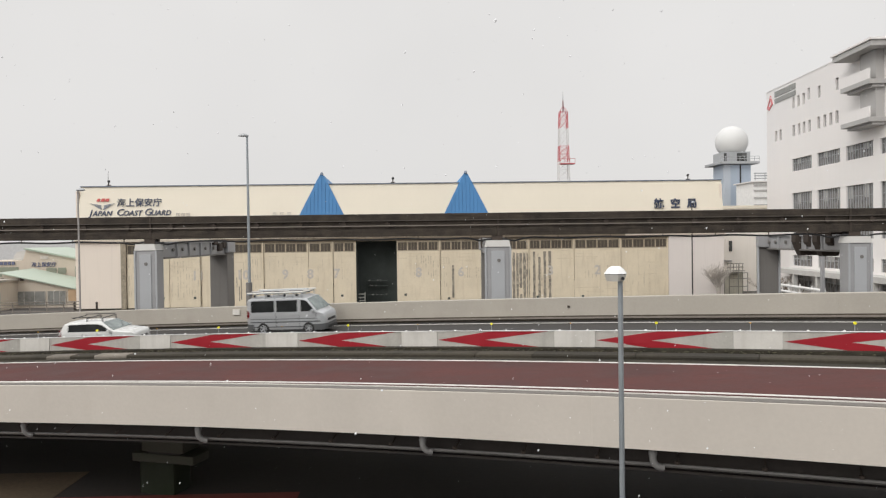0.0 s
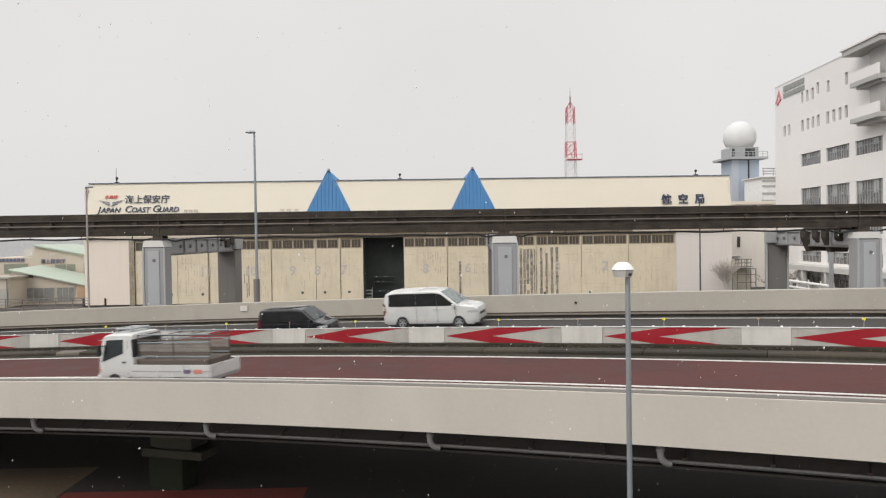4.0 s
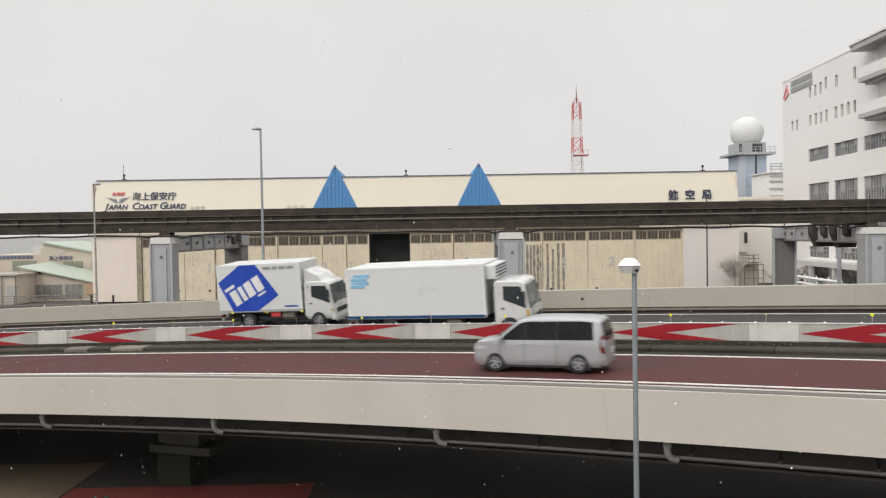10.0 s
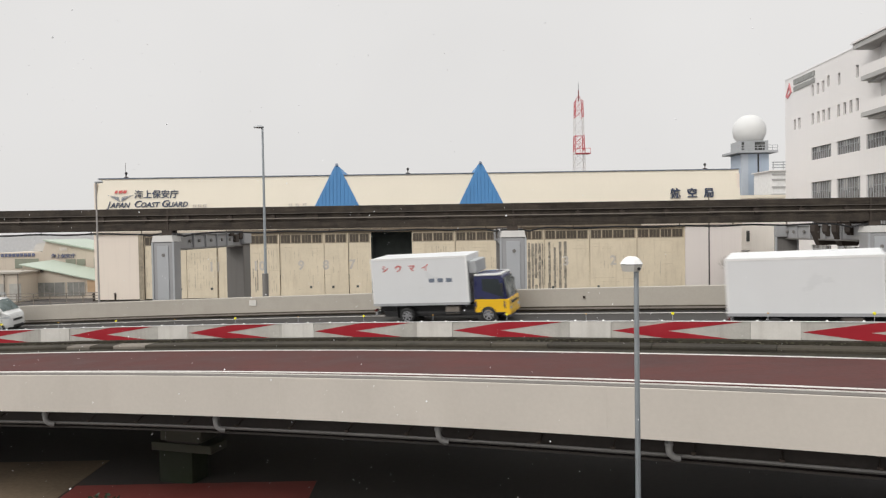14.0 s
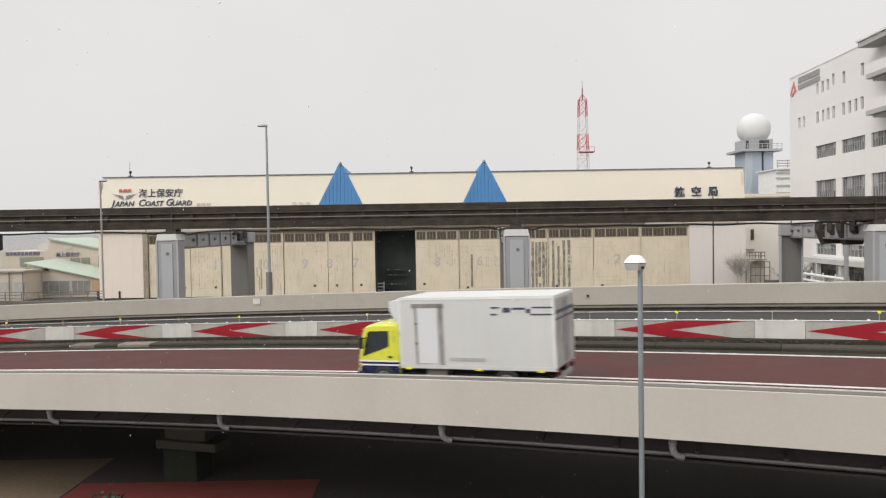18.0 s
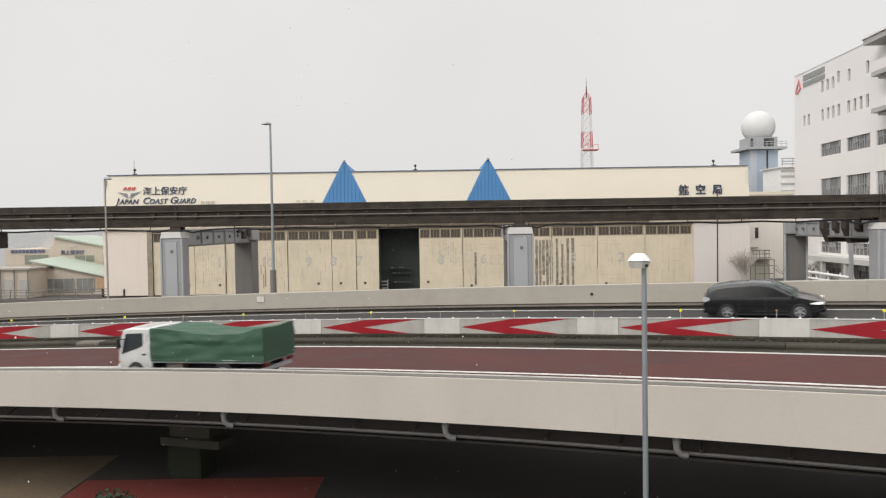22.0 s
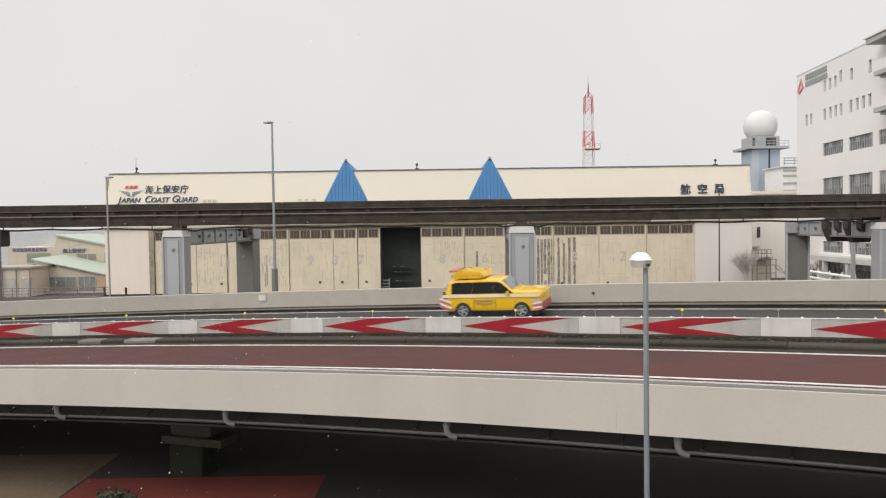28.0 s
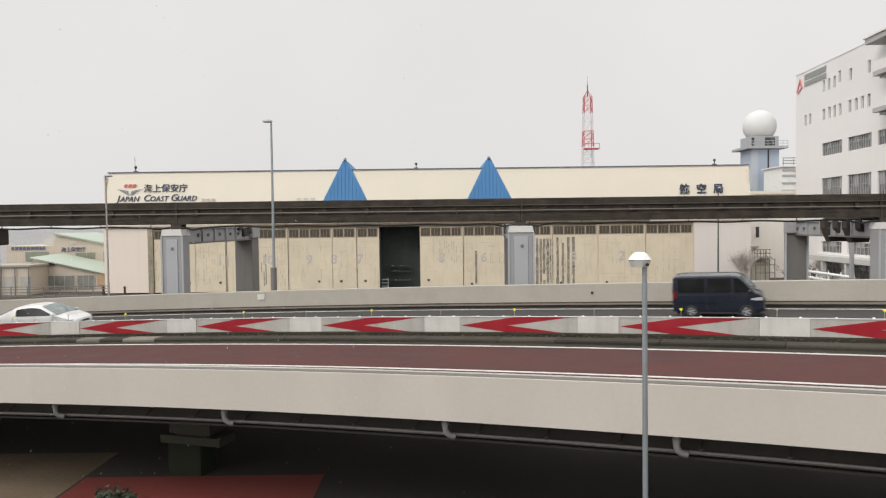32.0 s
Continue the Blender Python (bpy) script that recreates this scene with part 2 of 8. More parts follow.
DIRT = mat("mossy_dirt", (0.060, 0.053, 0.032), 0.9, 0, 0.4, 3, 20, 0.3)
FOLIAGE = mat("dark_shrub_leaf", (0.035, 0.055, 0.03), 0.7, 0, 0.3, 3, 20, 0.0)
BARK = mat("bare_twig", (0.30, 0.265, 0.235), 0.8, 0, 0.2, 3, 20, 0.0)
SNOW = mat("snow_flake", (0.85, 0.86, 0.88), 0.9, 0, 0.02, 5, 50, 0.0)
PIPE = mat("grey_pipe", (0.20, 0.195, 0.19), 0.5, 0, 0.2, 2, 20, 0.0)


# ---------------------------------------------------------------- mesh helpers
def empty(name, m=None):
    e = new(name)
    e.empty_display_size = 0.3
    if m is not None:
        e.matrix_basis = m
    return e


def part(name, bm, material, parent=None, label="", smooth=False):
    me = bpy.data.meshes.new(name)
    bmesh.ops.recalc_face_normals(bm, faces=bm.faces)
    if smooth:
        for f in bm.faces:
            f.smooth = True
    bm.to_mesh(me)
    bm.free()
    if smooth:
        me.set_sharp_from_angle(angle=radians(40))
    me.materials.append(material)
    ob = new(name, me)
    if parent is not None:
        ob.parent = parent
    if label:
        ob["label"] = label
    return ob


def bx(bm, x0, x1, y0, y1, z0, z1, bev=0.0):
    r = bmesh.ops.create_cube(bm, size=1.0)
    vs = r["verts"]
    for v in vs:
        v.co = Vector(((x0 + x1) / 2 + v.co.x * (x1 - x0), (y0 + y1) / 2 + v.co.y * (y1 - y0), (z0 + z1) / 2 + v.co.z * (z1 - z0)))
    if bev:
        es = list({e for v in vs for e in v.link_edges})
        bmesh.ops.bevel(bm, geom=es, offset=bev, segments=2, affect="EDGES", profile=0.6)
    return bm


def B(x0, x1, y0, y1, z0, z1, bev=0.0):
    return bx(bmesh.new(), x0, x1, y0, y1, z0, z1, bev)


def rod(bm, a, b, r, seg=8, r2=None):
    a, b = Vector(a), Vector(b)
    d = b - a
    q = d.to_track_quat("Z", "Y").to_matrix().to_4x4()
    m = Matrix.Translation((a + b) / 2) @ q
    bmesh.ops.create_cone(bm, cap_ends=True, segments=seg, radius1=r, radius2=r if r2 is None else r2, depth=d.length, matrix=m)
    return bm


def prism(bm, poly, axis, a, b):
    """poly: (p, q) outline; extruded from a to b along axis ('x': p=y, q=z; 'y': p=x, q=z)."""
    def at(p, q, h):
        return (h, p, q) if axis == "x" else (p, h, q) if axis == "y" else (p, q, h)
    lo = [bm.verts.new(at(p, q, a)) for p, q in poly]
    hi = [bm.verts.new(at(p, q, b)) for p, q in poly]
    n = len(poly)
    bm.faces.new(lo)
    bm.faces.new(hi[::-1])
    for i in range(n):
        bm.faces.new((lo[i], lo[(i + 1) % n], hi[(i + 1) % n], hi[i]))
    return bm


def tube(bm, pts, r, seg=10):
    """One bent tube through the points."""
    rings = []
    for i, p in enumerate(pts):
        d = (pts[min(i + 1, len(pts) - 1)] - pts[max(i - 1, 0)]).normalized()
        u = d.orthogonal().normalized()
        if rings:
            u = (last - d * last.dot(d)).normalized()
        last = u
        w = d.cross(u)
        rings.append([bm.verts.new(p + (u * math.cos(2 * math.pi * k / seg) + w * math.sin(2 * math.pi * k / seg)) * r) for k in range(seg)])
    for a, b in zip(rings, rings[1:]):
        for k in range(seg):
            bm.faces.new((a[k], a[(k + 1) % seg], b[(k + 1) % seg], b[k]))
    bm.faces.new(rings[0][::-1])
    bm.faces.new(rings[-1])
    return bm


def text_mesh(name, body, size, material, parent, m, label="", shear=0.0, depth=0.04, bold=0.0):
    cu = bpy.data.curves.new(name, "FONT")
    cu.body, cu.size, cu.extrude, cu.shear, cu.offset = body, size, depth, shear, bold
    cu.resolution_u = 2
    tmp = bpy.data.objects.new(name, cu)
    scene.collection.objects.link(tmp)
    me = bpy.data.meshes.new_from_object(tmp.evaluated_get(bpy.context.evaluated_depsgraph_get()))
    bpy.data.objects.remove(tmp)
    me.materials.append(material)
    ob = new(name, me)
    ob.matrix_basis = m
    ob.parent = parent
    if label:
        ob["label"] = label
    return ob


# ---------------------------------------------------------------- the road's line: an arc with straight ends
ARC_C, ARC_R, ARC_T = Vector((-45.55, -84.95)), 125.12, 0.3726
S_LO, S_HI, GRADE = -75.0, 50.0, 0.0364


def rise(s, u=0.0):
    return (GRADE + 0.0006 * max(0.0, u)) * max(-70.0, min(45.0, s))


def road_at(s, u):
    """Plan place and heading (angle of the tangent below +x) at arc length s, u metres outside the median."""
    c = max(S_LO, min(S_HI, s))
    t = ARC_T + c / ARC_R
    p = ARC_C + (ARC_R + u) * Vector((math.sin(t), math.cos(t)))
    if s != c:
        p = p + (s - c) * Vector((math.cos(t), -math.sin(t)))
    return p, t


def P3(s, u, z):
    p, _ = road_at(s, u)
    return Vector((p.x, p.y, z + rise(s, u)))


def stations(s0, s1, step):
    n = max(1, int(round((s1 - s0) / step)))
    return [s0 + (s1 - s0) * i / n for i in range(n + 1)]


def sweep(bm, outline, ss, closed=True):
    """Sweep a (u, z) outline along the road's line."""
    rings = [[bm.verts.new(P3(s, u, z)) for u, z in outline] for s in ss]
    n = len(outline)
    for a, b in zip(rings, rings[1:]):
        for i in range(n if closed else n - 1):
            bm.faces.new((a[i], a[(i + 1) % n], b[(i + 1) % n], b[i]))
    if closed:
        bm.faces.new(rings[0])
        bm.faces.new(rings[-1][::-1])
    return bm


LONG = stations(-900, -75, 75) + stations(-75, 50, 1.25)[1:] + stations(50, 900, 85)[1:]
VIEW = stations(-60, 40, 1.0)

# ---------------------------------------------------------------- ground
bm = bmesh.new()
bx(bm, -2500, 2500, -1500, 3500, -0.5, 0.0)
tagged(part("ground", bm, GROUND), "wet dark asphalt ground of the airport yard", "ground", kind="structure")
# added brown and red patches stand in for window reflections, not known ground
for name, x0, x1, y0, y1, m, lab in (("paving", -26.0, -13.4, 22.0, 30.0, mat("brown_reflection_tone", (0.165, 0.122, 0.08), 0.8, 0, 0.5, 0.25, 6, 0.2), "added brown patch imitating a window reflection under the viaduct"),
                                     ("red_lane", -13.3, -4.5, 22.0, 27.0, RED_G, "added red patch imitating a window reflection under the viaduct")):
    tagged(part(name, B(x0, x1, y0, y1, 0.0, 0.012), m), lab, "paving", kind="structure")

# ---------------------------------------------------------------- viaduct decks
near_deck = sweep(bmesh.new(), [(-11.7, 4.50), (-2.3, 4.43), (-2.3, 3.95), (-10.2, 3.75), (-11.7, 4.1)], LONG)
tagged(part("road_near", near_deck, RED_ROAD, smooth=True), "wet red-brown coated expressway carriageway on a viaduct", "road", kind="structure")
far_deck = sweep(bmesh.new(), [(0.55, 4.50), (6.5, 4.96), (6.5, 4.2), (0.55, 3.95)], LONG)
tagged(part("road_far", far_deck, ASPHALT, smooth=True), "wet dark grey asphalt carriageway on a viaduct", "road", kind="structure")


def line(u, w, z, ss=VIEW, name="road_line"):
    part(name, sweep(bmesh.new(), [(u - w / 2, z), (u + w / 2, z), (u + w / 2, z + 0.012), (u - w / 2, z + 0.012)], ss), LINE, bpy.data.objects["road_near"])


line(-7.71, 0.17, 4.474)
line(-2.74, 0.17, 4.436)
line(5.75, 0.15, 4.897)
for s in stations(-60, 36, 12):
    line(3.05, 0.12, 4.692, stations(s, s + 5, 1.0), "lane_dash")

# near parapet, cast in bays
para = tagged(empty("parapet"), "long pale concrete parapet on the viaduct edge", "parapet", kind="structure")
for s in range(-60, 40, 10):
    part("parapet_bay", sweep(bmesh.new(), [(-12.03, 4.02), (-12.03, 5.165), (-12.005, 5.185), (-11.74, 5.185), (-11.70, 5.17), (-11.65, 4.47), (-11.65, 4.0)],
                              stations(s + 0.0012, s + 9.9988, 1.25)), CONCRETE, para, smooth=True)
part("parapet_bay", sweep(bmesh.new(), [(-12.03, 4.02), (-12.03, 5.2), (-11.70, 5.2), (-11.65, 4.0)], stations(-900, -60, 60)), CONCRETE, para)
part("parapet_bay", sweep(bmesh.new(), [(-12.03, 4.02), (-12.03, 5.2), (-11.70, 5.2), (-11.65, 4.0)], [40.01, 45, 50, 150, 900]), CONCRETE, para)
part("coping", sweep(bmesh.new(), [(-12.016, 5.178), (-12.006, 5.198), (-11.75, 5.198), (-11.75, 5.178)], VIEW), COPING, para, "wet dark strip along the parapet top")
part("top_rail", sweep(bmesh.new(), [(-11.735, 5.19), (-11.735, 5.222), (-11.70, 5.222), (-11.70, 5.19)], VIEW), PANEL_W, para, "thin pale rail along the parapet top")
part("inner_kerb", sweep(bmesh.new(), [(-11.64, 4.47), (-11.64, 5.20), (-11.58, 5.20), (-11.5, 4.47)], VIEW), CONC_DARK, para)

# girder below the near parapet with its drain pipes
gird = tagged(empty("viaduct_girder"), "dark steel girder under the viaduct edge", "girder", kind="structure")
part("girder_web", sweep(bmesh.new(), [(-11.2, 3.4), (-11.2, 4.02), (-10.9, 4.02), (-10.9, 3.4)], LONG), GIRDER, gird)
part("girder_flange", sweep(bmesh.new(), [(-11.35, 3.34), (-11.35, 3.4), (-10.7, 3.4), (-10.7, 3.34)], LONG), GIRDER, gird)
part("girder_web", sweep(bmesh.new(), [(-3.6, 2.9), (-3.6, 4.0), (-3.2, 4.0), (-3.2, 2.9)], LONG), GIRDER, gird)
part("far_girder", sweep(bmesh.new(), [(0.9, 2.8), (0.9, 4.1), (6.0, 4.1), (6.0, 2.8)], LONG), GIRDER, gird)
pipes = tagged(empty("drain_pipe"), "grey drain pipe with elbows hung under the viaduct edge", "pipe")
ring = [(-11.52 + 0.045 * math.cos(a * math.pi / 3), 3.55 + 0.045 * math.sin(a * math.pi / 3)) for a in range(6)]
part("long_pipe", sweep(bmesh.new(), ring, VIEW), mat("dull_pipe", (0.115, 0.11, 0.105), 0.6, 0, 0.5, 0.6, 12, 0.0), pipes, smooth=True)
for s in (-23.85, -16.6, -9.62, -2.6, 5.12, 11.45):
    bm = bmesh.new()
    pts = [P3(s, -11.75, 4.05)] + [P3(s + 0.24 * (1 - math.cos(a)), -11.75 + 0.16 * (1 - math.cos(a)), 3.76 - 0.24 * math.sin(a)) for a in (0, 0.3, 0.6, 0.9, 1.2, 1.5)]
    dp = part("down_pipe", tube(bm, pts, 0.08, 12), PIPE, pipes, smooth=True)
    part("pipe_collar", rod(bmesh.new(), P3(s, -11.75, 3.9), P3(s, -11.75, 3.84), 0.1, 12), PIPE, dp)
for s in stations(-40, 20, 2.0):
    bm = bmesh.new()
    rod(bm, P3(s, -11.52, 3.6), P3(s, -11.52, 3.66), 0.06, 8)
    rod(bm, P3(s, -11.52, 3.6), P3(s, -11.2, 3.75), 0.02, 6)
    part("pipe_clamp", bm, RUST, pipes)

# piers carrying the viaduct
# shade under the deck is put into these dark cap and column colours
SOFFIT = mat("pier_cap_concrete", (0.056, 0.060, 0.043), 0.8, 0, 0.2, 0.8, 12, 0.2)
GREENISH = mat("pier_green_shade", (0.011, 0.017, 0.006), 0.85, 0, 0.35, 0.8, 9, 0.2)


def viaduct_pier(s):
    p, t = road_at(s, -7.0)
    e = empty("viaduct_pier", Matrix.Translation((p.x, p.y, 0)) @ Matrix.Rotation(-t, 4, "Z"))
    z = 3.34 + rise(s)
    part("column", B(-1.04, 0.44, -0.45, 0.6, -0.2, z - 1.9, 0.12), GREENISH, e, "green column darkened for the shade under the deck")
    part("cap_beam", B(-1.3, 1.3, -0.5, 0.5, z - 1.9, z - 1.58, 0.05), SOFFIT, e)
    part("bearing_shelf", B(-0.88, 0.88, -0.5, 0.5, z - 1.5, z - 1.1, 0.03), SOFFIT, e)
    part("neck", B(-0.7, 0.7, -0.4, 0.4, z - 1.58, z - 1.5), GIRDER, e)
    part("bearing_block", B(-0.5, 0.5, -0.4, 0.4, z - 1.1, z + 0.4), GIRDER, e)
    return tagged(e, "grey-green concrete viaduct pier with a broad cap", "pier", "viaduct piers")


for s in (-38.6, -7.6, 23.6):
    viaduct_pier(s)

# median: concrete base, chevron panels, delineators
med = tagged(empty("median_barrier"), "median barrier with red and white chevron panels on a stained concrete base", "crash barrier", kind="structure")
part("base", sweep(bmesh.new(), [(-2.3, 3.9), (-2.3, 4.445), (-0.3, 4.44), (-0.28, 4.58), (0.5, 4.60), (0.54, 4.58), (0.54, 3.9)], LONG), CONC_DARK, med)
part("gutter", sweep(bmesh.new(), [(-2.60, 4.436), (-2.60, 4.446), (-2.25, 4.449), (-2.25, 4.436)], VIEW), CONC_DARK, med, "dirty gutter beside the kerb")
KERB = mat("kerb_concrete", (0.046, 0.040, 0.030), 0.85, 0, 0.55, 0.35, 9, 0.5, 0.75, (0.017, 0.016, 0.010), flow=(0.5, 0.5, 2.5), spec=0.25, island=0.25)
KERB_P = mat("kerb_worn_paint", (0.165, 0.147, 0.125), 0.8, 0, 0.35, 1.2, 9, 0.3, 0.55, (0.10, 0.088, 0.066), flow=(1.2, 1.2, 2.0), spec=0.25, island=0.15)
kr = random.Random(77)
KERB_LINE = [(-1.98, 4.40), (-1.98, 4.535), (-1.93, 4.585), (-1.32, 4.605), (-1.28, 4.58), (-1.28, 4.40)]
s = -46.0
while s < 26.0:
    d = kr.uniform(1.2, 2.2) if s < -14.0 else kr.uniform(2.2, 4.2)
    pale = s < -14.0 and kr.random() < 0.5
    part("kerb_block", sweep(bmesh.new(), KERB_LINE, stations(s + 0.012, s + d - 0.012, 0.9)), KERB_P if pale else KERB, med, "worn pale kerb block" if pale else "")
    s += d
part("kerb_run", sweep(bmesh.new(), KERB_LINE, [q for q in LONG if q <= -46.1]), KERB, med)
part("kerb_run", sweep(bmesh.new(), KERB_LINE, [q for q in LONG if q >= 30.5]), KERB, med)
part("back_rail", sweep(bmesh.new(), [(0.10, 4.66), (0.10, 5.19), (0.16, 5.19), (0.16, 4.66)], LONG), STEEL_G, med)
part("top_edge", sweep(bmesh.new(), [(-0.012, 5.227), (-0.012, 5.247), (0.072, 5.247), (0.072, 5.227)], VIEW), WHITE, med, "thin white edge along the panels")
PERIOD, FIRST = 6.692, -1.08


def strip(bm, s0, s1, lo, hi, u, thick, n):
    """A thin upright panel that follows the road's line; lo and hi give its edges as functions of 0..1."""
    cols = []
    for i in range(n + 1):
        k = i / n
        s = s0 + (s1 - s0) * k
        cols.append([bm.verts.new(P3(s, uu, z)) for uu, z in ((u, lo(k)), (u, hi(k)), (u + thick, hi(k)), (u + thick, lo(k)))])
    for a, b in zip(cols, cols[1:]):
        for i in range(4):
            bm.faces.new((a[i], a[(i + 1) % 4], b[(i + 1) % 4], b[i]))
    bm.faces.new(cols[0])
    bm.faces.new(cols[-1][::-1])
    return bm


Z0, Z1 = 4.50, 5.227
for k in range(-8, 6):
    s = FIRST + k * PERIOD
    part("white_panel", strip(bmesh.new(), s + 0.18, s + 1.81, lambda k: Z0, lambda k: Z1, 0.0, 0.06, 3), PANEL_W, med)
    a, b = s + 1.82, s + PERIOD + 0.17
    pan = part("chevron_panel", strip(bmesh.new(), a, b, lambda k: Z0 + 0.02, lambda k: Z1 - 0.01, 0.02, 0.06, 6), PANEL_G, med)
    zm, zb, zt = (Z0 + Z1) / 2, Z0 + 0.03, Z1 - 0.015
    bm = bmesh.new()
    strip(bm, a + 0.06, b - 0.25, lambda k: zm + (zt - zm) * max(0.0, (k - 0.44) / 0.56) ** 1.0, lambda k: zm + 0.004 + (zt - zm - 0.004) * min(1.0, k / 0.48), 0.012, 0.006, 16)
    strip(bm, a + 0.06, b - 0.22, lambda k: zm - 0.004 - (zm - zb - 0.004) * min(1.0, k / 0.50), lambda k: zm - (zm - zb) * max(0.0, (k - 0.44) / 0.56), 0.012, 0.006, 16)
    part("red_chevron", bm, PANEL_R, pan)
    for j in range(6):
        q = s + 0.4 + j * 1.115
        bm = bmesh.new()
        rod(bm, P3(q, 0.03, 5.248), P3(q, 0.03, 5.29), 0.06, 8, 0.025)
        part("bolt_cap", bm, WHITE, med)
        bm = bmesh.new()
        bx(bm, -0.05, 0.05, -0.05, 0.05, 0, 0.12)
        bmesh.ops.transform(bm, matrix=Matrix.Translation(P3(q, 0.05, 4.45)), verts=bm.verts)
        part("foot", bm, PANEL_G, med)
for k in range(-11, 9):
    s = -3.5 + k * 3.31
    bm = bmesh.new()
    p = P3(s, 0.13, 5.19)
    rod(bm, p, p + Vector((0, 0, 0.28)), 0.011, 6)
    post = tagged(part("delineator", bm, STEEL_G), "slim delineator post with a round yellow reflector", "delineator", "median delineators")
    bm = bmesh.new()
    q = p + Vector((0, 0, 0.33))
    # even reflectors look lit through bright yellow; odd ones are small, dull amber, unlit
    rod(bm, q + Vector((0, -0.03, 0)), q + Vector((0, 0.03, 0)), 0.052 if k % 2 == 0 else 0.028, 14)
    part("reflector", bm, YELLOW_R if k % 2 == 0 else AMBER, post, "round yellow reflector")

rg = random.Random(31)
verts, faces = [], []
for i in range(2600):  # clumps of dirt and moss along the median's foot and the far wall's foot
    s = rg.uniform(-45, 25)
    if i % 2:
        c = P3(s, rg.choice((-1.2, -1.0, -0.7, -0.35, 0.0)) + rg.uniform(-0.12, 0.12), 4.46 + rg.uniform(0, 0.12))
    else:
        s = -45 + 70 * abs(math.sin(s * 12.9898) * 43758.5453 % 1.0) if i % 4 else rg.choice((-41, -36, -30, -22, -15, -13, -4, 3, 8, 14, 19)) + rg.gauss(0, 0.8)
        c = P3(s, 6.30 + rg.uniform(-0.14, 0.05), 4.97 + rg.uniform(0, 0.09))
    a = rg.uniform(0.012, 0.045) if i % 2 else rg.uniform(0.008, 0.026)
    k = len(verts)
    for d in ((a * 2, 0, 0), (-a * 2, 0, 0), (0, a, 0), (0, -a, 0), (0, 0, a * 0.7), (0, 0, -a)):
        verts.append(c + Vector(d) * rg.uniform(0.7, 1.3))
    faces += [(k, k + 2, k + 4), (k + 2, k + 1, k + 4), (k + 1, k + 3, k + 4), (k + 3, k, k + 4), (k + 2, k, k + 5), (k + 1, k + 2, k + 5), (k + 3, k + 1, k + 5), (k, k + 3, k + 5)]
me = bpy.data.meshes.new("dirt")
me.from_pydata(verts, [], faces)
me.materials.append(DIRT)
tagged(new("dirt", me), "dark mossy dirt along the median and wall feet", "dirt", kind="stuff")
# far wall of the viaduct
fw = tagged(empty("far_parapet"), "weathered grey concrete wall along the far carriageway", "parapet", kind="structure")
part("wall_foot", sweep(bmesh.new(), [(6.36, 4.8), (6.36, 5.18), (6.7, 5.18), (6.7, 4.8)], LONG), FOOT, fw)
for s in stations(-72, 48, 8)[:-1]:
    part("wall_bay", sweep(bmesh.new(), [(6.41, 5.18), (6.43, 6.03), (6.46, 6.055), (6.68, 6.055), (6.7, 6.03), (6.7, 4.2), (6.68, 5.18)], stations(s + 0.002, s + 7.998, 1.33)), CONC_FAR, fw)
part("wall_bay", sweep(bmesh.new(), [(6.41, 5.18), (6.41, 6.05), (6.7, 6.05), (6.7, 4.2)], stations(-900, -72, 60)), CONC_FAR, fw)
part("wall_bay", sweep(bmesh.new(), [(6.41, 5.18), (6.41, 6.05), (6.7, 6.05), (6.7, 4.2)], [48.01, 50, 150, 900]), CONC_FAR, fw)
for s in (5.0,):
    bm = bmesh.new()
    q = P3(s, 6.38, 5.62)
    bx(bm, q.x - 0.05, q.x + 0.05, q.y - 0.04, q.y + 0.05, q.z - 0.05, q.z + 0.05)
    part("weep_hole", bm, RUST, fw, "small dark weep hole")
part("guide_rail", sweep(bmesh.new(), [(6.22, 5.05), (6.22, 5.12), (6.3, 5.12), (6.3, 5.05)], VIEW), FENCE_M, fw)
bm = bmesh.new()
bx(bm, -0.22, 0.22, -0.04, 0.04, -0.25, 0.05)
p, t = road_at(-12.72, 6.40)
bmesh.ops.transform(bm, matrix=Matrix.Translation((p.x, p.y, 5.78 + rise(-12.72))) @ Matrix.Rotation(-t, 4, "Z"), verts=bm.verts)
part("junction_box", bm, PANEL_W, fw, "small pale junction box")


# ---------------------------------------------------------------- monorail
MONO_T = 0.06
MONO_K = 1.12
MONO_M = Matrix.Translation(EYE) @ Matrix.Scale(MONO_K, 4) @ Matrix.Translation(-EYE) @ Matrix.Translation((0, 42.0, 0)) @ Matrix.Rotation(math.atan(-MONO_T), 4, "Z")
SL = -0.0022


def tilted(bm):
    for v in bm.verts:
        v.co.z += SL * v.co.x
    return bm


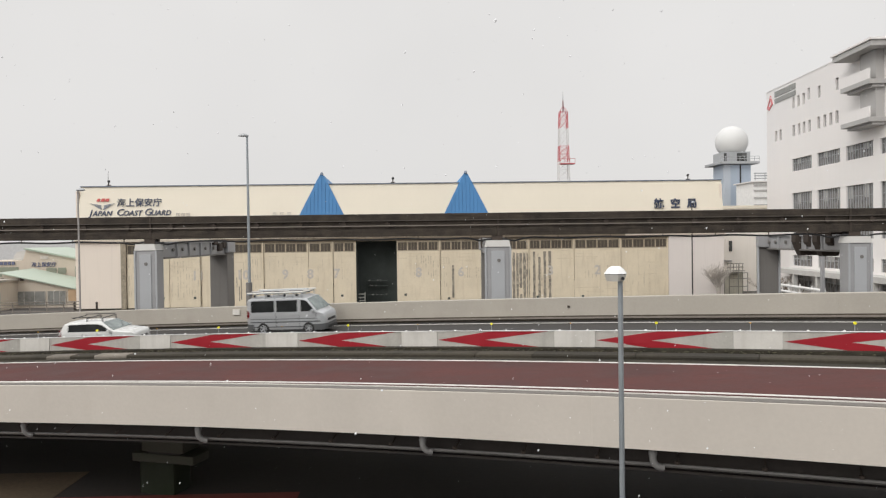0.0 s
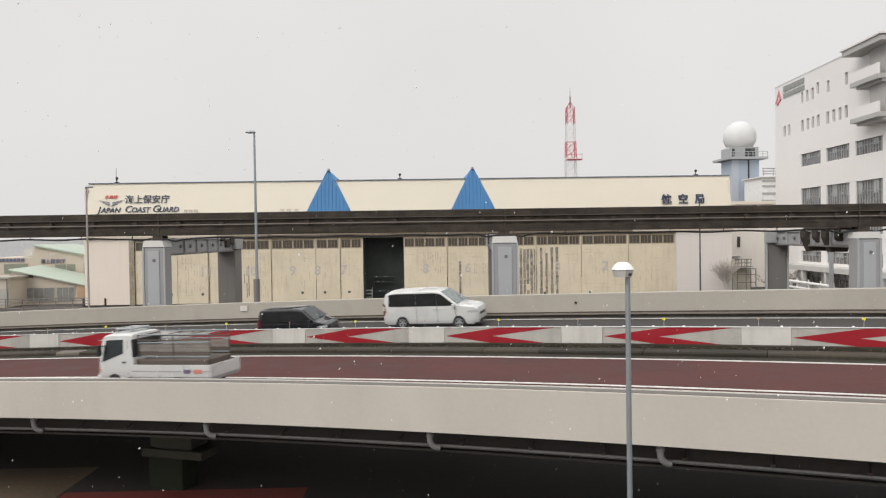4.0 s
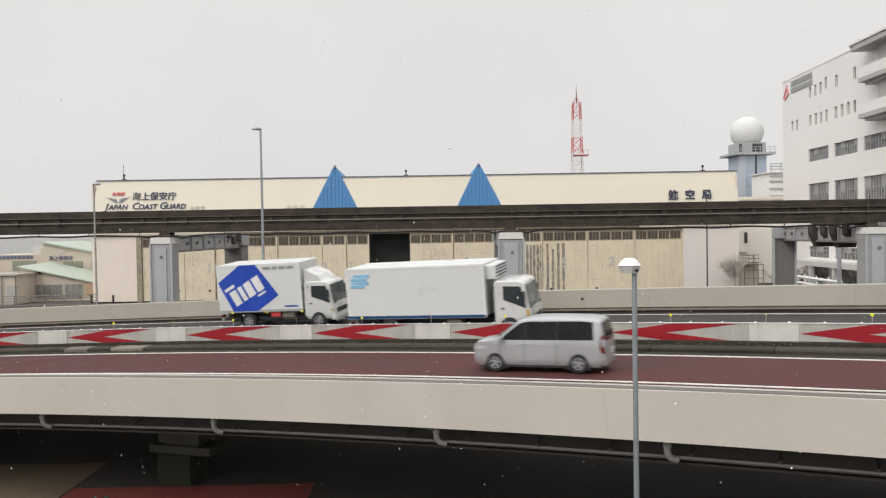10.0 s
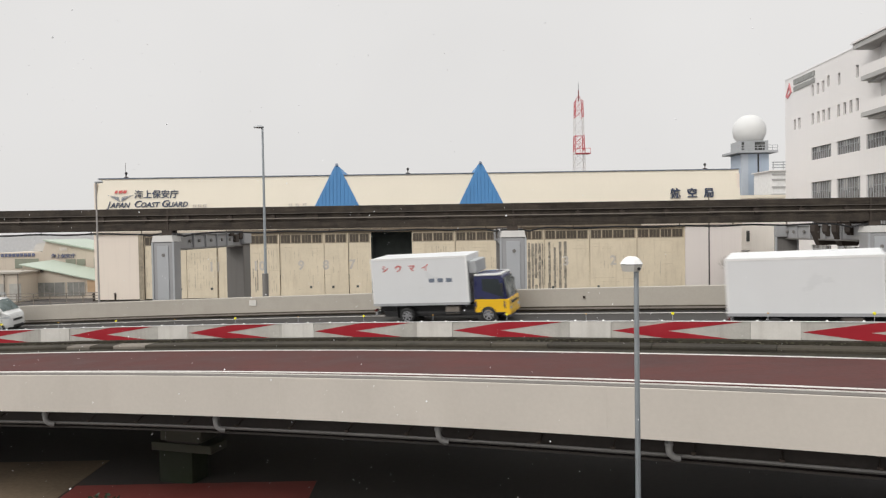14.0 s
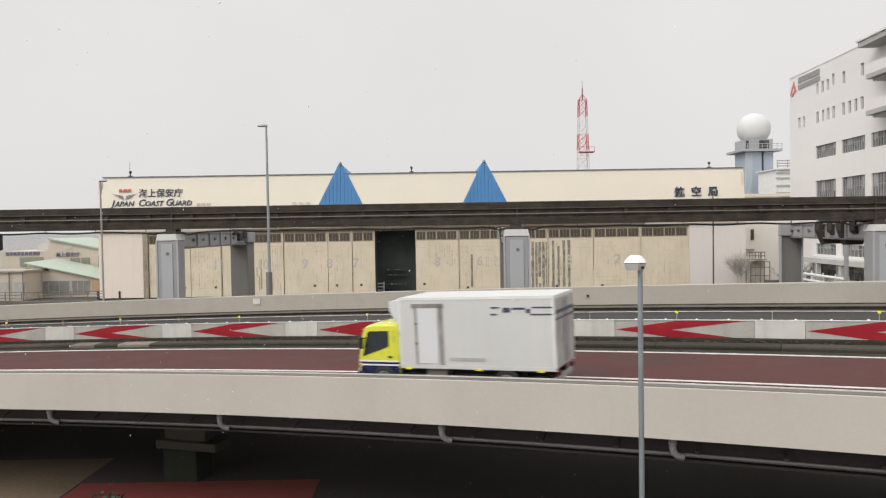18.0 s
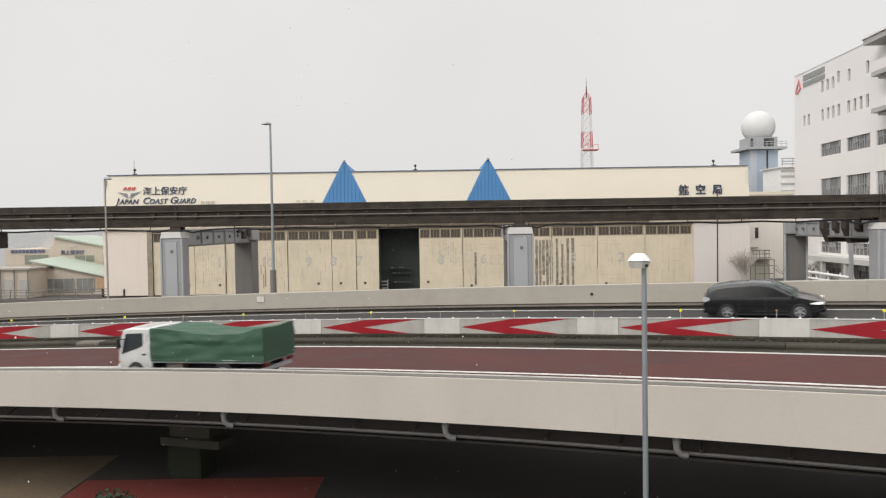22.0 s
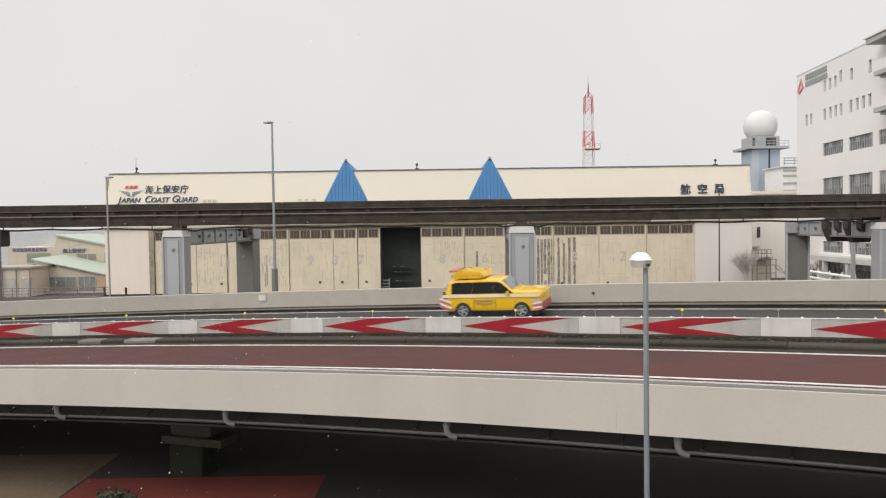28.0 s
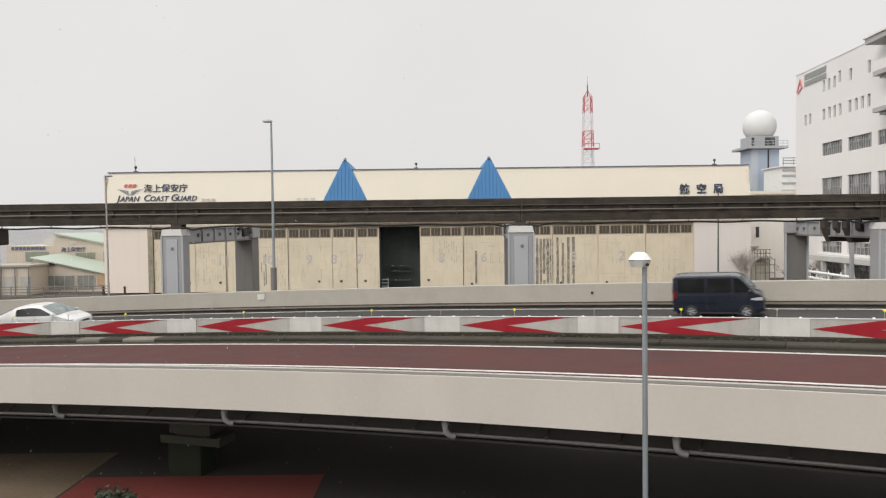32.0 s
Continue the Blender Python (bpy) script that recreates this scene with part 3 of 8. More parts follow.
LEGS = [-74.8, -55.0, -35.3, -15.4, 4.4, 23.9, 43.5, 63.2]
for k0, k1 in zip(LEGS, LEGS[1:]):
    e = tagged(empty("monorail_beam", MONO_M), "dark weathered concrete monorail beam with side conductor rail", "monorail beam", "monorail beams")
    a, b = k0 + 0.006, k1 - 0.006
    bm = bmesh.new()
    prism(bm, [(-0.4, 9.35), (-0.4, 9.72), (-0.32, 9.80), (-0.32, 10.16), (-0.4, 10.24), (-0.4, 10.60), (-0.37, 10.63), (0.37, 10.63), (0.4, 10.6), (0.4, 9.35)], "x", a, b)
    part("beam", tilted(bm), BEAM, e)
    bm = bmesh.new()
    bx(bm, a, b, -0.50, -0.44, 9.93, 9.985)
    part("conductor_rail", tilted(bm), BEAM_RAIL, e)
    bm = bmesh.new()
    bx(bm, a, b, -0.47, -0.43, 10.22, 10.26)
    part("upper_ledge", tilted(bm), mat("pale_ledge", (0.085, 0.073, 0.062), 0.8, 0, 0.4, 2.0, 20, 0.2), e, "paler ledge along the beam")
    n = 8
    for i in range(n):
        k = a + (i + 0.5) * (b - a) / n
        bm = bmesh.new()
        prism(bm, [(k - 0.16, 10.12), (k + 0.16, 10.12), (k + 0.06, 9.86), (k - 0.06, 9.86)], "y", -0.48, -0.31)
        bx(bm, k - 0.03, k + 0.03, -0.46, -0.31, 10.1, 10.2)
        part("rail_bracket", tilted(bm), RUST, e)
    bm = bmesh.new()
    bx(bm, a + 0.01, a + 0.12, -0.43, 0.38, 9.36, 10.62)
    part("joint_plate", tilted(bm), RUST, e)
    cab = bmesh.new()
    ks = [a + (b - a) * i / 40 for i in range(41)]
    pts = []
    for k in ks:
        near_leg = min(abs(k - q) for q in LEGS)
        sag = 0.15 + 0.03 * math.sin(k * 1.7) + 0.15 * math.exp(-((near_leg - 0.95) / 0.45) ** 2)
        pts.append(Vector((k, -0.3, 9.35 - sag)))
    tube(cab, pts, 0.05, 6)
    part("cable", tilted(cab), PLASTIC, e)
    bm = bmesh.new()
    for k in ks[1::6]:
        bx(bm, k - 0.02, k + 0.02, -0.32, -0.28, 9.15, 9.36)
    part("cable_hanger", tilted(bm), RUST, e)
    if a < -26.3 < b:
        part("service_box", B(-27.2, -25.9, -0.45, 0.4, 8.3, 9.3, 0.1), RUST, e, "dark rusty box hung under the beam")


def portal(k, back, rust_near, width=1.38, deep=1.7, slim=1.28):
    e = empty("monorail_pier", MONO_M @ Matrix.Translation((k, 0, SL * k)))
    w = width / 2
    bm = bmesh.new()
    bx(bm, -w, w, -0.95, deep - 0.95, 0.9 - SL * k, 8.72, 0.1)
    part("leg", bm, PIER, e)
    part("leg_panel", B(-w * 0.55, w * 0.55, -1.0, -0.93, 1.4, 8.5, 0.02), PIER_L, e)
    bm = bmesh.new()
    prism(bm, [(-w - 0.02, 8.72), (w + 0.02, 8.72), (w - 0.07, 9.08), (-w + 0.07, 9.08)], "y", -1.0, deep - 0.9)
    part("cap", bm, CAP, e, "pale cap block")
    bm = bmesh.new()
    rod(bm, (0.05, -1.03, 7.96), (0.05, -0.99, 7.96), 0.1, 12)
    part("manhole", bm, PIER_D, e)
    for y in (-0.25, 0.25):
        part("bearing", B(-0.3, 0.3, y - 0.12, y + 0.12, 9.08, 9.35), RUST, e)
    part("cross_beam", B(-0.5, 0.5, deep - 0.95, back - 0.7, 8.3, 9.1, 0.04), PIER, e)
    part("cross_flange", B(-0.62, 0.62, deep - 0.94, back - 0.75, 9.1, 9.2, 0.02), PIER, e)
    # lower flange takes the darker steel, so its shade is painted in
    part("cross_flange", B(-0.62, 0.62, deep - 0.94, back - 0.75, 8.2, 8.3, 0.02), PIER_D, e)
    for y in (1.5, 3.0, 5.0, 7.0, 8.6, 9.6):
        for sx in (1, -1):
            bm = rod(bmesh.new(), (sx * 0.54, y + 0.1, 8.72), (sx * 0.63, y + 0.1, 8.72), 0.11, 8)
            part("bolt_boss", bm, PIER_D, e)
    for sx in (1, -1):
        part("corner_strip", B(sx * w - 0.05, sx * w + 0.05, -0.99, -0.9, 0.9 - SL * k, 8.7), PIER_L, e)
    if not rust_near:
        for y, z, h in ((back - 2.6, 8.5, 0.55), (back - 1.7, 8.7, 0.6), (back - 3.6, 8.95, 0.25)):
            part("rusty_bracket", B(-0.7, 0.7, y, y + 0.75, z, z + h, 0.08), RUST, e, "dark rusty bearing bracket")
    for y in (2.2, 4.2, 6.2, 8.2):
        part("stiffener", B(-0.62, 0.62, y - 0.06, y + 0.06, 8.26, 9.14), PIER, e)
    fx, fd = (-0.5, 0.15) if rust_near else (0.0, 0.8)
    # far leg takes the same steel with shade in its colour
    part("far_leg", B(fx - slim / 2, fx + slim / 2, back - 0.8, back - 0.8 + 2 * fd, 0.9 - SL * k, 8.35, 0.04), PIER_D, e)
    part("far_head", B(fx - 0.8, fx + 0.8, back - 1.0, back - 0.9 + 2 * fd, 8.35, 9.15, 0.06), PIER, e, "head block of the far leg")
    if rust_near:
        for y, z0, w0, w1 in ((5.3, 7.9, 0.5, 0.85), (2.6, 7.9, 0.45, 0.8), (4.0, 8.45, 0.55, 0.7), (1.2, 8.55, 0.55, 0.72)):
            part("rusty_bracket", prism(bmesh.new(), [(-w0, z0), (w0, z0), (w1, 8.75), (w1, 9.22), (-w1, 9.22), (-w1, 8.75)], "y", y - 0.3, y + 0.3), RUST, e, "dark rusty bearing bracket")
            part("bearing_pin", rod(bmesh.new(), (-w1 * 0.8, y, 9.3), (w1 * 0.8, y, 9.3), 0.09, 8), RUST, e)
        for sx in (1, -1):
            part("leg_flange", B(fx + sx * slim / 2 - 0.05, fx + sx * slim / 2 + 0.05, back - 0.92, back - 0.75, 0.9 - SL * k, 8.35), PIER_L, e)
    return tagged(e, "grey steel portal pier carrying the monorail beam", "pier", "monorail piers")


for k, back in zip(LEGS, (11.5, 11.5, 11.5, 12.2, 11.5, 10.8, 11.5, 11.5)):
    portal(k + (0.3 if k == 23.9 else 0.0), back, k > 10, 1.2 if k in (-15.4, 23.9) else 1.38, 1.1 if k in (-15.4, 23.9) else 1.7, 1.45 if k > 10 else 1.28)

# ---------------------------------------------------------------- hangar
HY = 110.0


def hx(x):
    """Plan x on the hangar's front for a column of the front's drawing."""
    return (x - 784.0) / 1304.8 * HY


HANG_M = Matrix.Translation(EYE) @ Matrix.Scale(0.936, 4) @ Matrix.Translation(-EYE)
hangar = tagged(empty("hangar", HANG_M), "long cream aircraft hangar with blue gable triangles and sliding doors", "hangar")
X0, X1 = hx(184), hx(1329)
for x0, x1, m in ((X0, hx(271), PINK), (hx(1229), X1, mat("pale_grey_pink_wall", (0.73, 0.675, 0.64), 0.65, 0, 0.05, 0.12, 8, 0.05, 0.12, (0.45, 0.4, 0.36)))):
    part("front_wall", B(x0, x1, HY, HY + 0.5, -0.63, 9.6), m, hangar, "pale pinkish end wall")
part("back_wall", B(X0, X1, HY + 60, HY + 60.4, -0.63, 17), CREAM, hangar)
part("side_wall", B(X0, X0 + 0.4, HY + 0.5, HY + 60, -0.63, 16.9), PINK, hangar)
part("side_wall", B(X1 - 0.4, X1, HY + 0.5, HY + 60, -0.63, 16.9), PINK, hangar)
bm = bmesh.new()
top = 17.52
lo = [(X0 - 0.05, HY - 0.25, 9.6), (X1 + 0.05, HY - 0.25, 9.6)]
hi = [(X0 + 0.6, HY + 0.9, top), (X1 + 0.03, HY + 0.9, top)]
vs = [bm.verts.new(c) for c in (lo[0], lo[1], hi[1], hi[0])]
bk = [bm.verts.new((c[0], HY + 2.0, c[2])) for c in (lo[0], lo[1], hi[1], hi[0])]
bm.faces.new(vs)
bm.faces.new(bk[::-1])
for i in range(4):
    bm.faces.new((vs[i], vs[(i + 1) % 4], bk[(i + 1) % 4], bk[i]))
part("fascia", bm, CREAM, hangar, "smooth cream upper fascia")
bm = bmesh.new()
prism(bm, [(HY + 2.0, 17.3), (HY + 30, 18.0), (HY + 60, 17.2), (HY + 60, 16.8), (HY + 2.0, 16.8)], "x", X0 + 0.3, X1 - 0.1)
part("roof", bm, TRIM_B, hangar)
part("eaves_trim", B(X0 + 0.5, X1 + 0.05, HY + 0.75, HY + 1.1, top, top + 0.13), TRIM_B, hangar, "thin blue-grey eaves trim")
HEAD = mat("brown_header", (0.20, 0.16, 0.115), 0.8, 0, 0.4, 0.8, 8, 0.1, 0.5, (0.09, 0.07, 0.05), flow=(1.5, 1.5, 0.5))
part("door_header", B(hx(271), hx(1229), HY - 0.02, HY + 0.1, 8.98, 9.3), HEAD, hangar, "dark brown door track")
part("lower_trim", B(X0, hx(420), HY - 0.3, HY, 9.3, 9.58), SHED, hangar)
part("lower_trim", B(hx(420), hx(1150), HY - 0.3, HY, 9.3, 9.58), HEAD, hangar, "dark brown upper track")
part("lower_trim", B(hx(1150), X1, HY - 0.3, HY, 9.3, 9.58), SHED, hangar)
part("plinth", B(X0 - 0.05, X1 + 0.05, HY - 0.06, HY, -0.63, -0.45), CONC_DARK, hangar)

# blue gables
for xa in (612, 867.5):
    c = hx(xa)
    z_ap, half, zb = 19.1, 3.62, 12.3
    bm = bmesh.new()
    yb = HY + 0.5
    f = [bm.verts.new(v) for v in ((c - half, HY + 0.05, zb), (c + half, HY + 0.05, zb), (c + 0.35, yb + 0.35, z_ap - 0.25), (c, yb + 0.4, z_ap), (c - 0.35, yb + 0.35, z_ap - 0.25))]
    g = [bm.verts.new(v) for v in ((c - half, HY + 3, zb), (c + half, HY + 3, zb), (c + 1.5, HY + 7, 17.6), (c, HY + 9, 17.7), (c - 1.5, HY + 7, 17.6))]
    bm.faces.new(f)
    bm.faces.new(g[::-1])
    for i in range(5):
        bm.faces.new((f[i], f[(i + 1) % 5], g[(i + 1) % 5], g[i]))
    gab = part("gable", bm, BLUE, hangar, "blue ribbed triangular gable")
    bm = bmesh.new()
    for i in range(-5, 6):
        x = i * 0.55
        zt = zb + (z_ap - zb) * (1 - abs(x) / half) - 0.35
        if zt > zb + 0.4:
            k = (zt - zb) / (z_ap - zb)
            rod(bm, (c + x, HY + 0.03, zb), (c + x, HY + 0.03 + 0.82 * k, zt), 0.035, 4)
    part("rib", bm, BLUE, gab)
    bm = bmesh.new()
    rod(bm, (c, yb + 0.4, z_ap - 0.1), (c, yb + 0.4, z_ap + 0.25), 0.3, 8, 0.12)
    part("finial", bm, TRIM_B, gab)

# sliding door leaves with their strip windows
WBAND = mat("brown_window_band", (0.43, 0.36, 0.265), 0.8, 0, 0.3, 1.2, 8, 0.05, 0.5, (0.26, 0.21, 0.15), flow=(1.6, 1.6, 0.4))
LEAVES = [271, 300, 345, 400, 457, 509.5, 588, 631, 671.5, None, 743, 820, 897, 978, 1059, 1143, 1229]
prev = None
for i, x in enumerate(LEAVES):
    if prev is not None and x is not None:
        a, b = hx(prev) + 0.04, hx(x) - 0.04
        yo = HY + (0.12 if i % 2 else 0.2)
        leaf = part("door_leaf", B(a, b, yo, yo + 0.25, -0.62, 9.3), DOOR, hangar)
        part("window_band", B(a + 0.06, b - 0.13, yo - 0.008, yo + 0.01, 7.42, 8.95), WBAND, leaf, "browner band round the strip windows")
        n = max(1, round((b - a) / 1.75))
        for j in range(n):
            wa = a + 0.22 + (b - a - 0.3) * j / n
            wb = a + 0.22 + (b - a - 0.3) * (j + 1) / n - 0.3
            part("strip_window", B(wa - 0.04, wb + 0.04, yo - 0.05, yo + 0.02, 7.56, 8.72), GLASS_H, leaf, "dark framed strip window")
            m = (wa + wb) / 2
            bm = bmesh.new()
            for q in (wa + (wb - wa) / 3, wa + 2 * (wb - wa) / 3):
                bx(bm, q - 0.025, q + 0.025, yo - 0.07, yo - 0.02, 7.56, 8.74)
            part("mullion", bm, DOOR_W, leaf)
        part("leaf_edge", B(b - 0.12, b, yo - 0.06, yo, -0.6, 9.2), DOOR_W if i in (3, 9) else DOOR, leaf)
        if b - a > 3 and i not in (5, 16):
            q = (b - 2.2 if i == 6 else b - 1.1) if i < 7 else a + 1.05
            zv = 0.75 if i < 12 else 0.12
            part("vent", B(q, q + 0.35, yo - 0.05, yo, zv, zv + 0.32), BLACKHOLE, leaf, "small dark vent")
    prev = x


def leaf_face(px):
    """Depth of the door leaf's face at a column of the front's drawing."""
    for i in range(1, len(LEAVES)):
        if LEAVES[i - 1] is not None and LEAVES[i] is not None and LEAVES[i - 1] <= px < LEAVES[i]:
            return HY + (0.12 if i % 2 else 0.2)
    return HY + 0.12


# added shallow recess; wall depth and grey imitate the darkness of the deep interior
part("doorway_reveal", B(hx(671.5), hx(743), HY + 4.6, HY + 4.8, -0.6, 9.3), BLACKHOLE, hangar, "added back wall standing in for the dark hangar interior")
part("doorway_floor", B(hx(671.5), hx(743), HY + 0.1, HY + 4.6, -0.62, -0.58), BLACKHOLE, hangar)
for q in (671.5, 743):
    part("doorway_side", B(hx(q) - 0.1, hx(q) + 0.1, HY + 0.6, HY + 4.6, -0.6, 9.3), BLACKHOLE, hangar)
part("doorway_lintel", B(hx(671.5), hx(743), HY + 0.2, HY + 4.6, 9.3, 9.5), BLACKHOLE, hangar)
part("guide_post", B(hx(262), hx(271), HY - 0.1, HY + 0.2, -0.6, 9.4), DOOR_W, hangar)
ROLL = Matrix.Rotation(radians(90), 4, "X")


def on_front(x, z, y=HY - 0.35):
    return Matrix.Translation((x, y, z)) @ ROLL


# faded numerals and worn streaks on the leaves
for x, body in ((390, "11"), (468, "10"), (548, "9"), (592, "8"), (638, "7"), (783, "8"), (858, "6"), (1018, "3"), (1102, "2")):
    text_mesh("faded_numeral", body, 1.95, FADED, hangar, on_front(hx(x) - 0.6, 3.55, leaf_face(x) - 0.008), depth=0.006, bold=0.05)
rng = random.Random(4)
DARKW = mat("bared_door_metal", (0.235, 0.21, 0.175), 0.8, 0, 0.7, 1.6, 5, 0.2, 0.8, (0.56, 0.485, 0.37), flow=(3.0, 3.0, 1.6))
PALEW = mat("thin_door_stain", (0.575, 0.495, 0.375), 0.8, 0, 0.4, 2.0, 6, 0.1)
# columns of peeled paint: from, to, how many, top, foot, width, how whole, material
for xa, xb, n, zt, zf, wd, whole, m in ((948, 979, 5, 7.0, -0.3, 0.46, 0.97, DARKW), (983, 1020, 4, 7.2, -0.3, 0.44, 0.97, DARKW), (948, 982, 6, 7.1, 2.0, 0.30, 0.5, PALEW), (986, 1016, 5, 7.0, 1.0, 0.22, 0.45, PALEW), (842, 844, 1, 5.2, 0.3, 0.42, 1.0, DARKW),
                                        (843, 843, 1, 7.0, 5.2, 0.12, 0.4, PALEW), (772, 818, 11, 6.8, 3.4, 0.15, 0.7, PALEW), (820, 838, 4, 6.4, 2.0, 0.09, 0.6, PALEW),
                                        (862, 894, 8, 5.0, 3.3, 0.14, 0.65, PALEW), (460, 472, 3, 5.2, -0.2, 0.16, 0.45, DARKW), (472, 505, 8, 6.6, 0.2, 0.09, 0.5, PALEW),
                                        (352, 397, 9, 6.4, 1.0, 0.12, 0.5, PALEW), (347, 350, 2, 6.5, 0.3, 0.1, 0.6, PALEW), (548, 570, 4, 3.8, 0.8, 0.06, 0.3, PALEW),
                                        (1075, 1135, 9, 4.9, 3.0, 0.12, 0.5, PALEW), (1150, 1200, 5, 5.0, 1.5, 0.08, 0.4, PALEW), (515, 580, 8, 6.5, 0.5, 0.06, 0.35, PALEW), (600, 668, 8, 6.5, 0.5, 0.06, 0.35, PALEW), (1057, 1060, 2, 3.0, 0.2, 0.08, 0.6, PALEW), (273, 285, 3, 6.8, 0.5, 0.1, 0.5, PALEW)):
    for j in range(n):
        fy = leaf_face(xa + (xb - xa) * (j + 0.5) / n)
        c = hx(xa + (xb - xa) * (j + 0.5) / n) + rng.uniform(-0.03, 0.03)
        z = zt - rng.uniform(0, 0.15)
        while z > zf:
            h = rng.uniform(0.4, 1.5) if m is DARKW else rng.uniform(0.3, 1.2)
            w = wd * (rng.uniform(0.65, 0.95) if m is DARKW else rng.uniform(0.8, 1.08))
            if rng.random() < whole:
                part("peeled_patch", B(c - w / 2 + rng.uniform(-0.04, 0.04), c + w / 2, fy - (0.012 if m is DARKW else 0.007), fy + 0.004, max(zf, z - h), z), m, hangar)
            z -= h + rng.uniform(0.0, 0.05)
BANDW = mat("door_weather_band", (0.635, 0.545, 0.405), 0.8, 0, 0.2, 1.0, 6, 0.05)
for i in range(70):  # faint level bands where the leaves have weathered
    px = rng.choice((rng.uniform(300, 395), rng.uniform(402, 660), rng.uniform(745, 885), rng.uniform(1025, 1215)))
    edge = next(q for q in LEAVES[::-1] if q is not None and q <= px)
    stop = min(q for q in LEAVES if q is not None and q > px)
    xa, xb = max(hx(edge) + 0.15, hx(px) - rng.uniform(0.3, 1.6)), min(hx(stop) - 0.2, hx(px) + rng.uniform(0.3, 1.6))
    z = rng.choice((rng.uniform(5.2, 7.3), rng.uniform(0.0, 7.0)))
    part("weather_band", B(xa, xb, leaf_face(px) - 0.0025 - 0.00005 * i, leaf_face(px) + 0.003 + 0.00005 * i, z, z + rng.uniform(0.04, 0.12)), BANDW, hangar)
rgi = random.Random(8)
# added rack; its pale boxes imitate a line of lights inside the doorway
store = tagged(empty("light_speck_rack", HANG_M @ Matrix.Translation((hx(694), HY + 3.6, -0.58))), "added rack of pale boxes standing in for a line of lights", "rack")
for z in (1.2, 2.6, 3.4):
    part("shelf", B(-0.6, 2.6, 0.0, 0.6, z, z + 0.05), BLACKHOLE, store)
    for k in range(4):
        x = rgi.uniform(-0.5, 2.3)
        part("carton", B(x, x + rgi.uniform(0.12, 0.3), 0.05, 0.45, z + 0.052, z + rgi.uniform(0.12, 0.2)), PIER_D if k else PANEL_G, store)
for x in (-0.6, 2.55):
    part("upright", B(x, x + 0.06, 0.0, 0.06, 0, 3.6), BLACKHOLE, store)
trolley = tagged(empty("stair_trolley", HANG_M @ Matrix.Translation((hx(671.8), HY + 2.5, -0.58))), "pale steel stair trolley in the dark hangar doorway", "trolley")
for x in (0.0, 1.0):
    for y in (0.0, 0.8):
        part("post", B(x - 0.06, x + 0.06, y - 0.06, y + 0.06, 0, 1.7), PANEL_W, trolley)
for z in (0.4, 0.9, 1.4):
    part("tread", B(-0.05, 1.05, -0.05, 0.85, z, z + 0.12), PANEL_W, trolley)

# signs on the fascia; it leans back by a hand's width per metre
TILT = math.atan2(1.15, 8.12)


def on_fascia(x, z):
    y = HY - 0.25 + (z - 9.6) * 1.15 / 8.12 - 0.06
    return Matrix.Translation((x, y, z)) @ Matrix.Rotation(radians(90) - TILT, 4, "X")


text_mesh("sign_lettering", "海上保安庁", 1.32, NAVY, hangar, on_fascia(hx(254.5), 14.66), "navy sign characters", bold=0.012)
for x, body, size in ((208, "J", 1.32), (213.5, "APAN", 1.06), (254, "C", 1.45), (265.5, "OAST", 1.08), (302, "G", 1.5), (314, "UARD", 1.08)):
    text_mesh("sign_lettering", body, size, NAVY, hangar, on_fascia(hx(x), 13.22), "navy italic lettering", 0.25, bold=0.014)
for i, wd in enumerate((0.42, 0.5, 0.5)):  # emblem: plain slanted red bars over drooping grey-blue feathers
    x = -0.92 + i * 0.62
    ob = part("emblem_bar", prism(bmesh.new(), [(x, 0.34), (x + wd, 0.34), (x + wd + 0.14, 0.78), (x + 0.14, 0.78)], "z", 0, 0.05), RED_L, hangar, "red emblem bar")
    ob.matrix_basis = on_fascia(hx(230.5), 15.0)
for sx in (-1, 1):
    for i in range(4):
        tip, low = 1.95 - 0.36 * i, -0.06 - 0.19 * i
        upper = [(sx * tip * k, low + 0.16 * k ** 2 - 0.20 * (1 - k) ** 2) for k in (0.12, 0.35, 0.6, 0.85, 1.0)]
        lower = [(sx * tip * k, low + 0.16 * k ** 2 - 0.20 * (1 - k) ** 2 - 0.13 * math.sqrt(max(0.0, 1 - k))) for k in (0.85, 0.6, 0.35, 0.12)]
        ob = part("emblem_feather", prism(bmesh.new(), upper + lower, "z", 0, 0.04), mat("emblem_grey", (0.22, 0.245, 0.29), 0.5), hangar, "grey-blue emblem feather")
        ob.matrix_basis = on_fascia(hx(230.5), 15.0)
for x, body in ((1204, "航"), (1234, "空"), (1264, "局")):
    text_mesh("sign_lettering", body, 1.55, NAVY, hangar, on_fascia(hx(x), 13.5), "dark raised sign characters", bold=0.03, depth=0.1)
for x0, z in ((358, 12.95), (367, 12.95), (376, 12.95), (527, 12.85), (539, 12.85), (552, 12.85)):
    bm = bmesh.new()
    bx(bm, 0, 0.55, 0.45, 0.55, 0, 0.05)
    bx(bm, 0.05, 0.16, 0.0, 0.5, 0, 0.05)
    bx(bm, 0.32, 0.5, 0.0, 0.34, 0, 0.05)
    ob = part("sign_bar", bm, FADED, hangar, "grey unreadable sign marks")
    ob.matrix_basis = on_fascia(hx(x0), z)


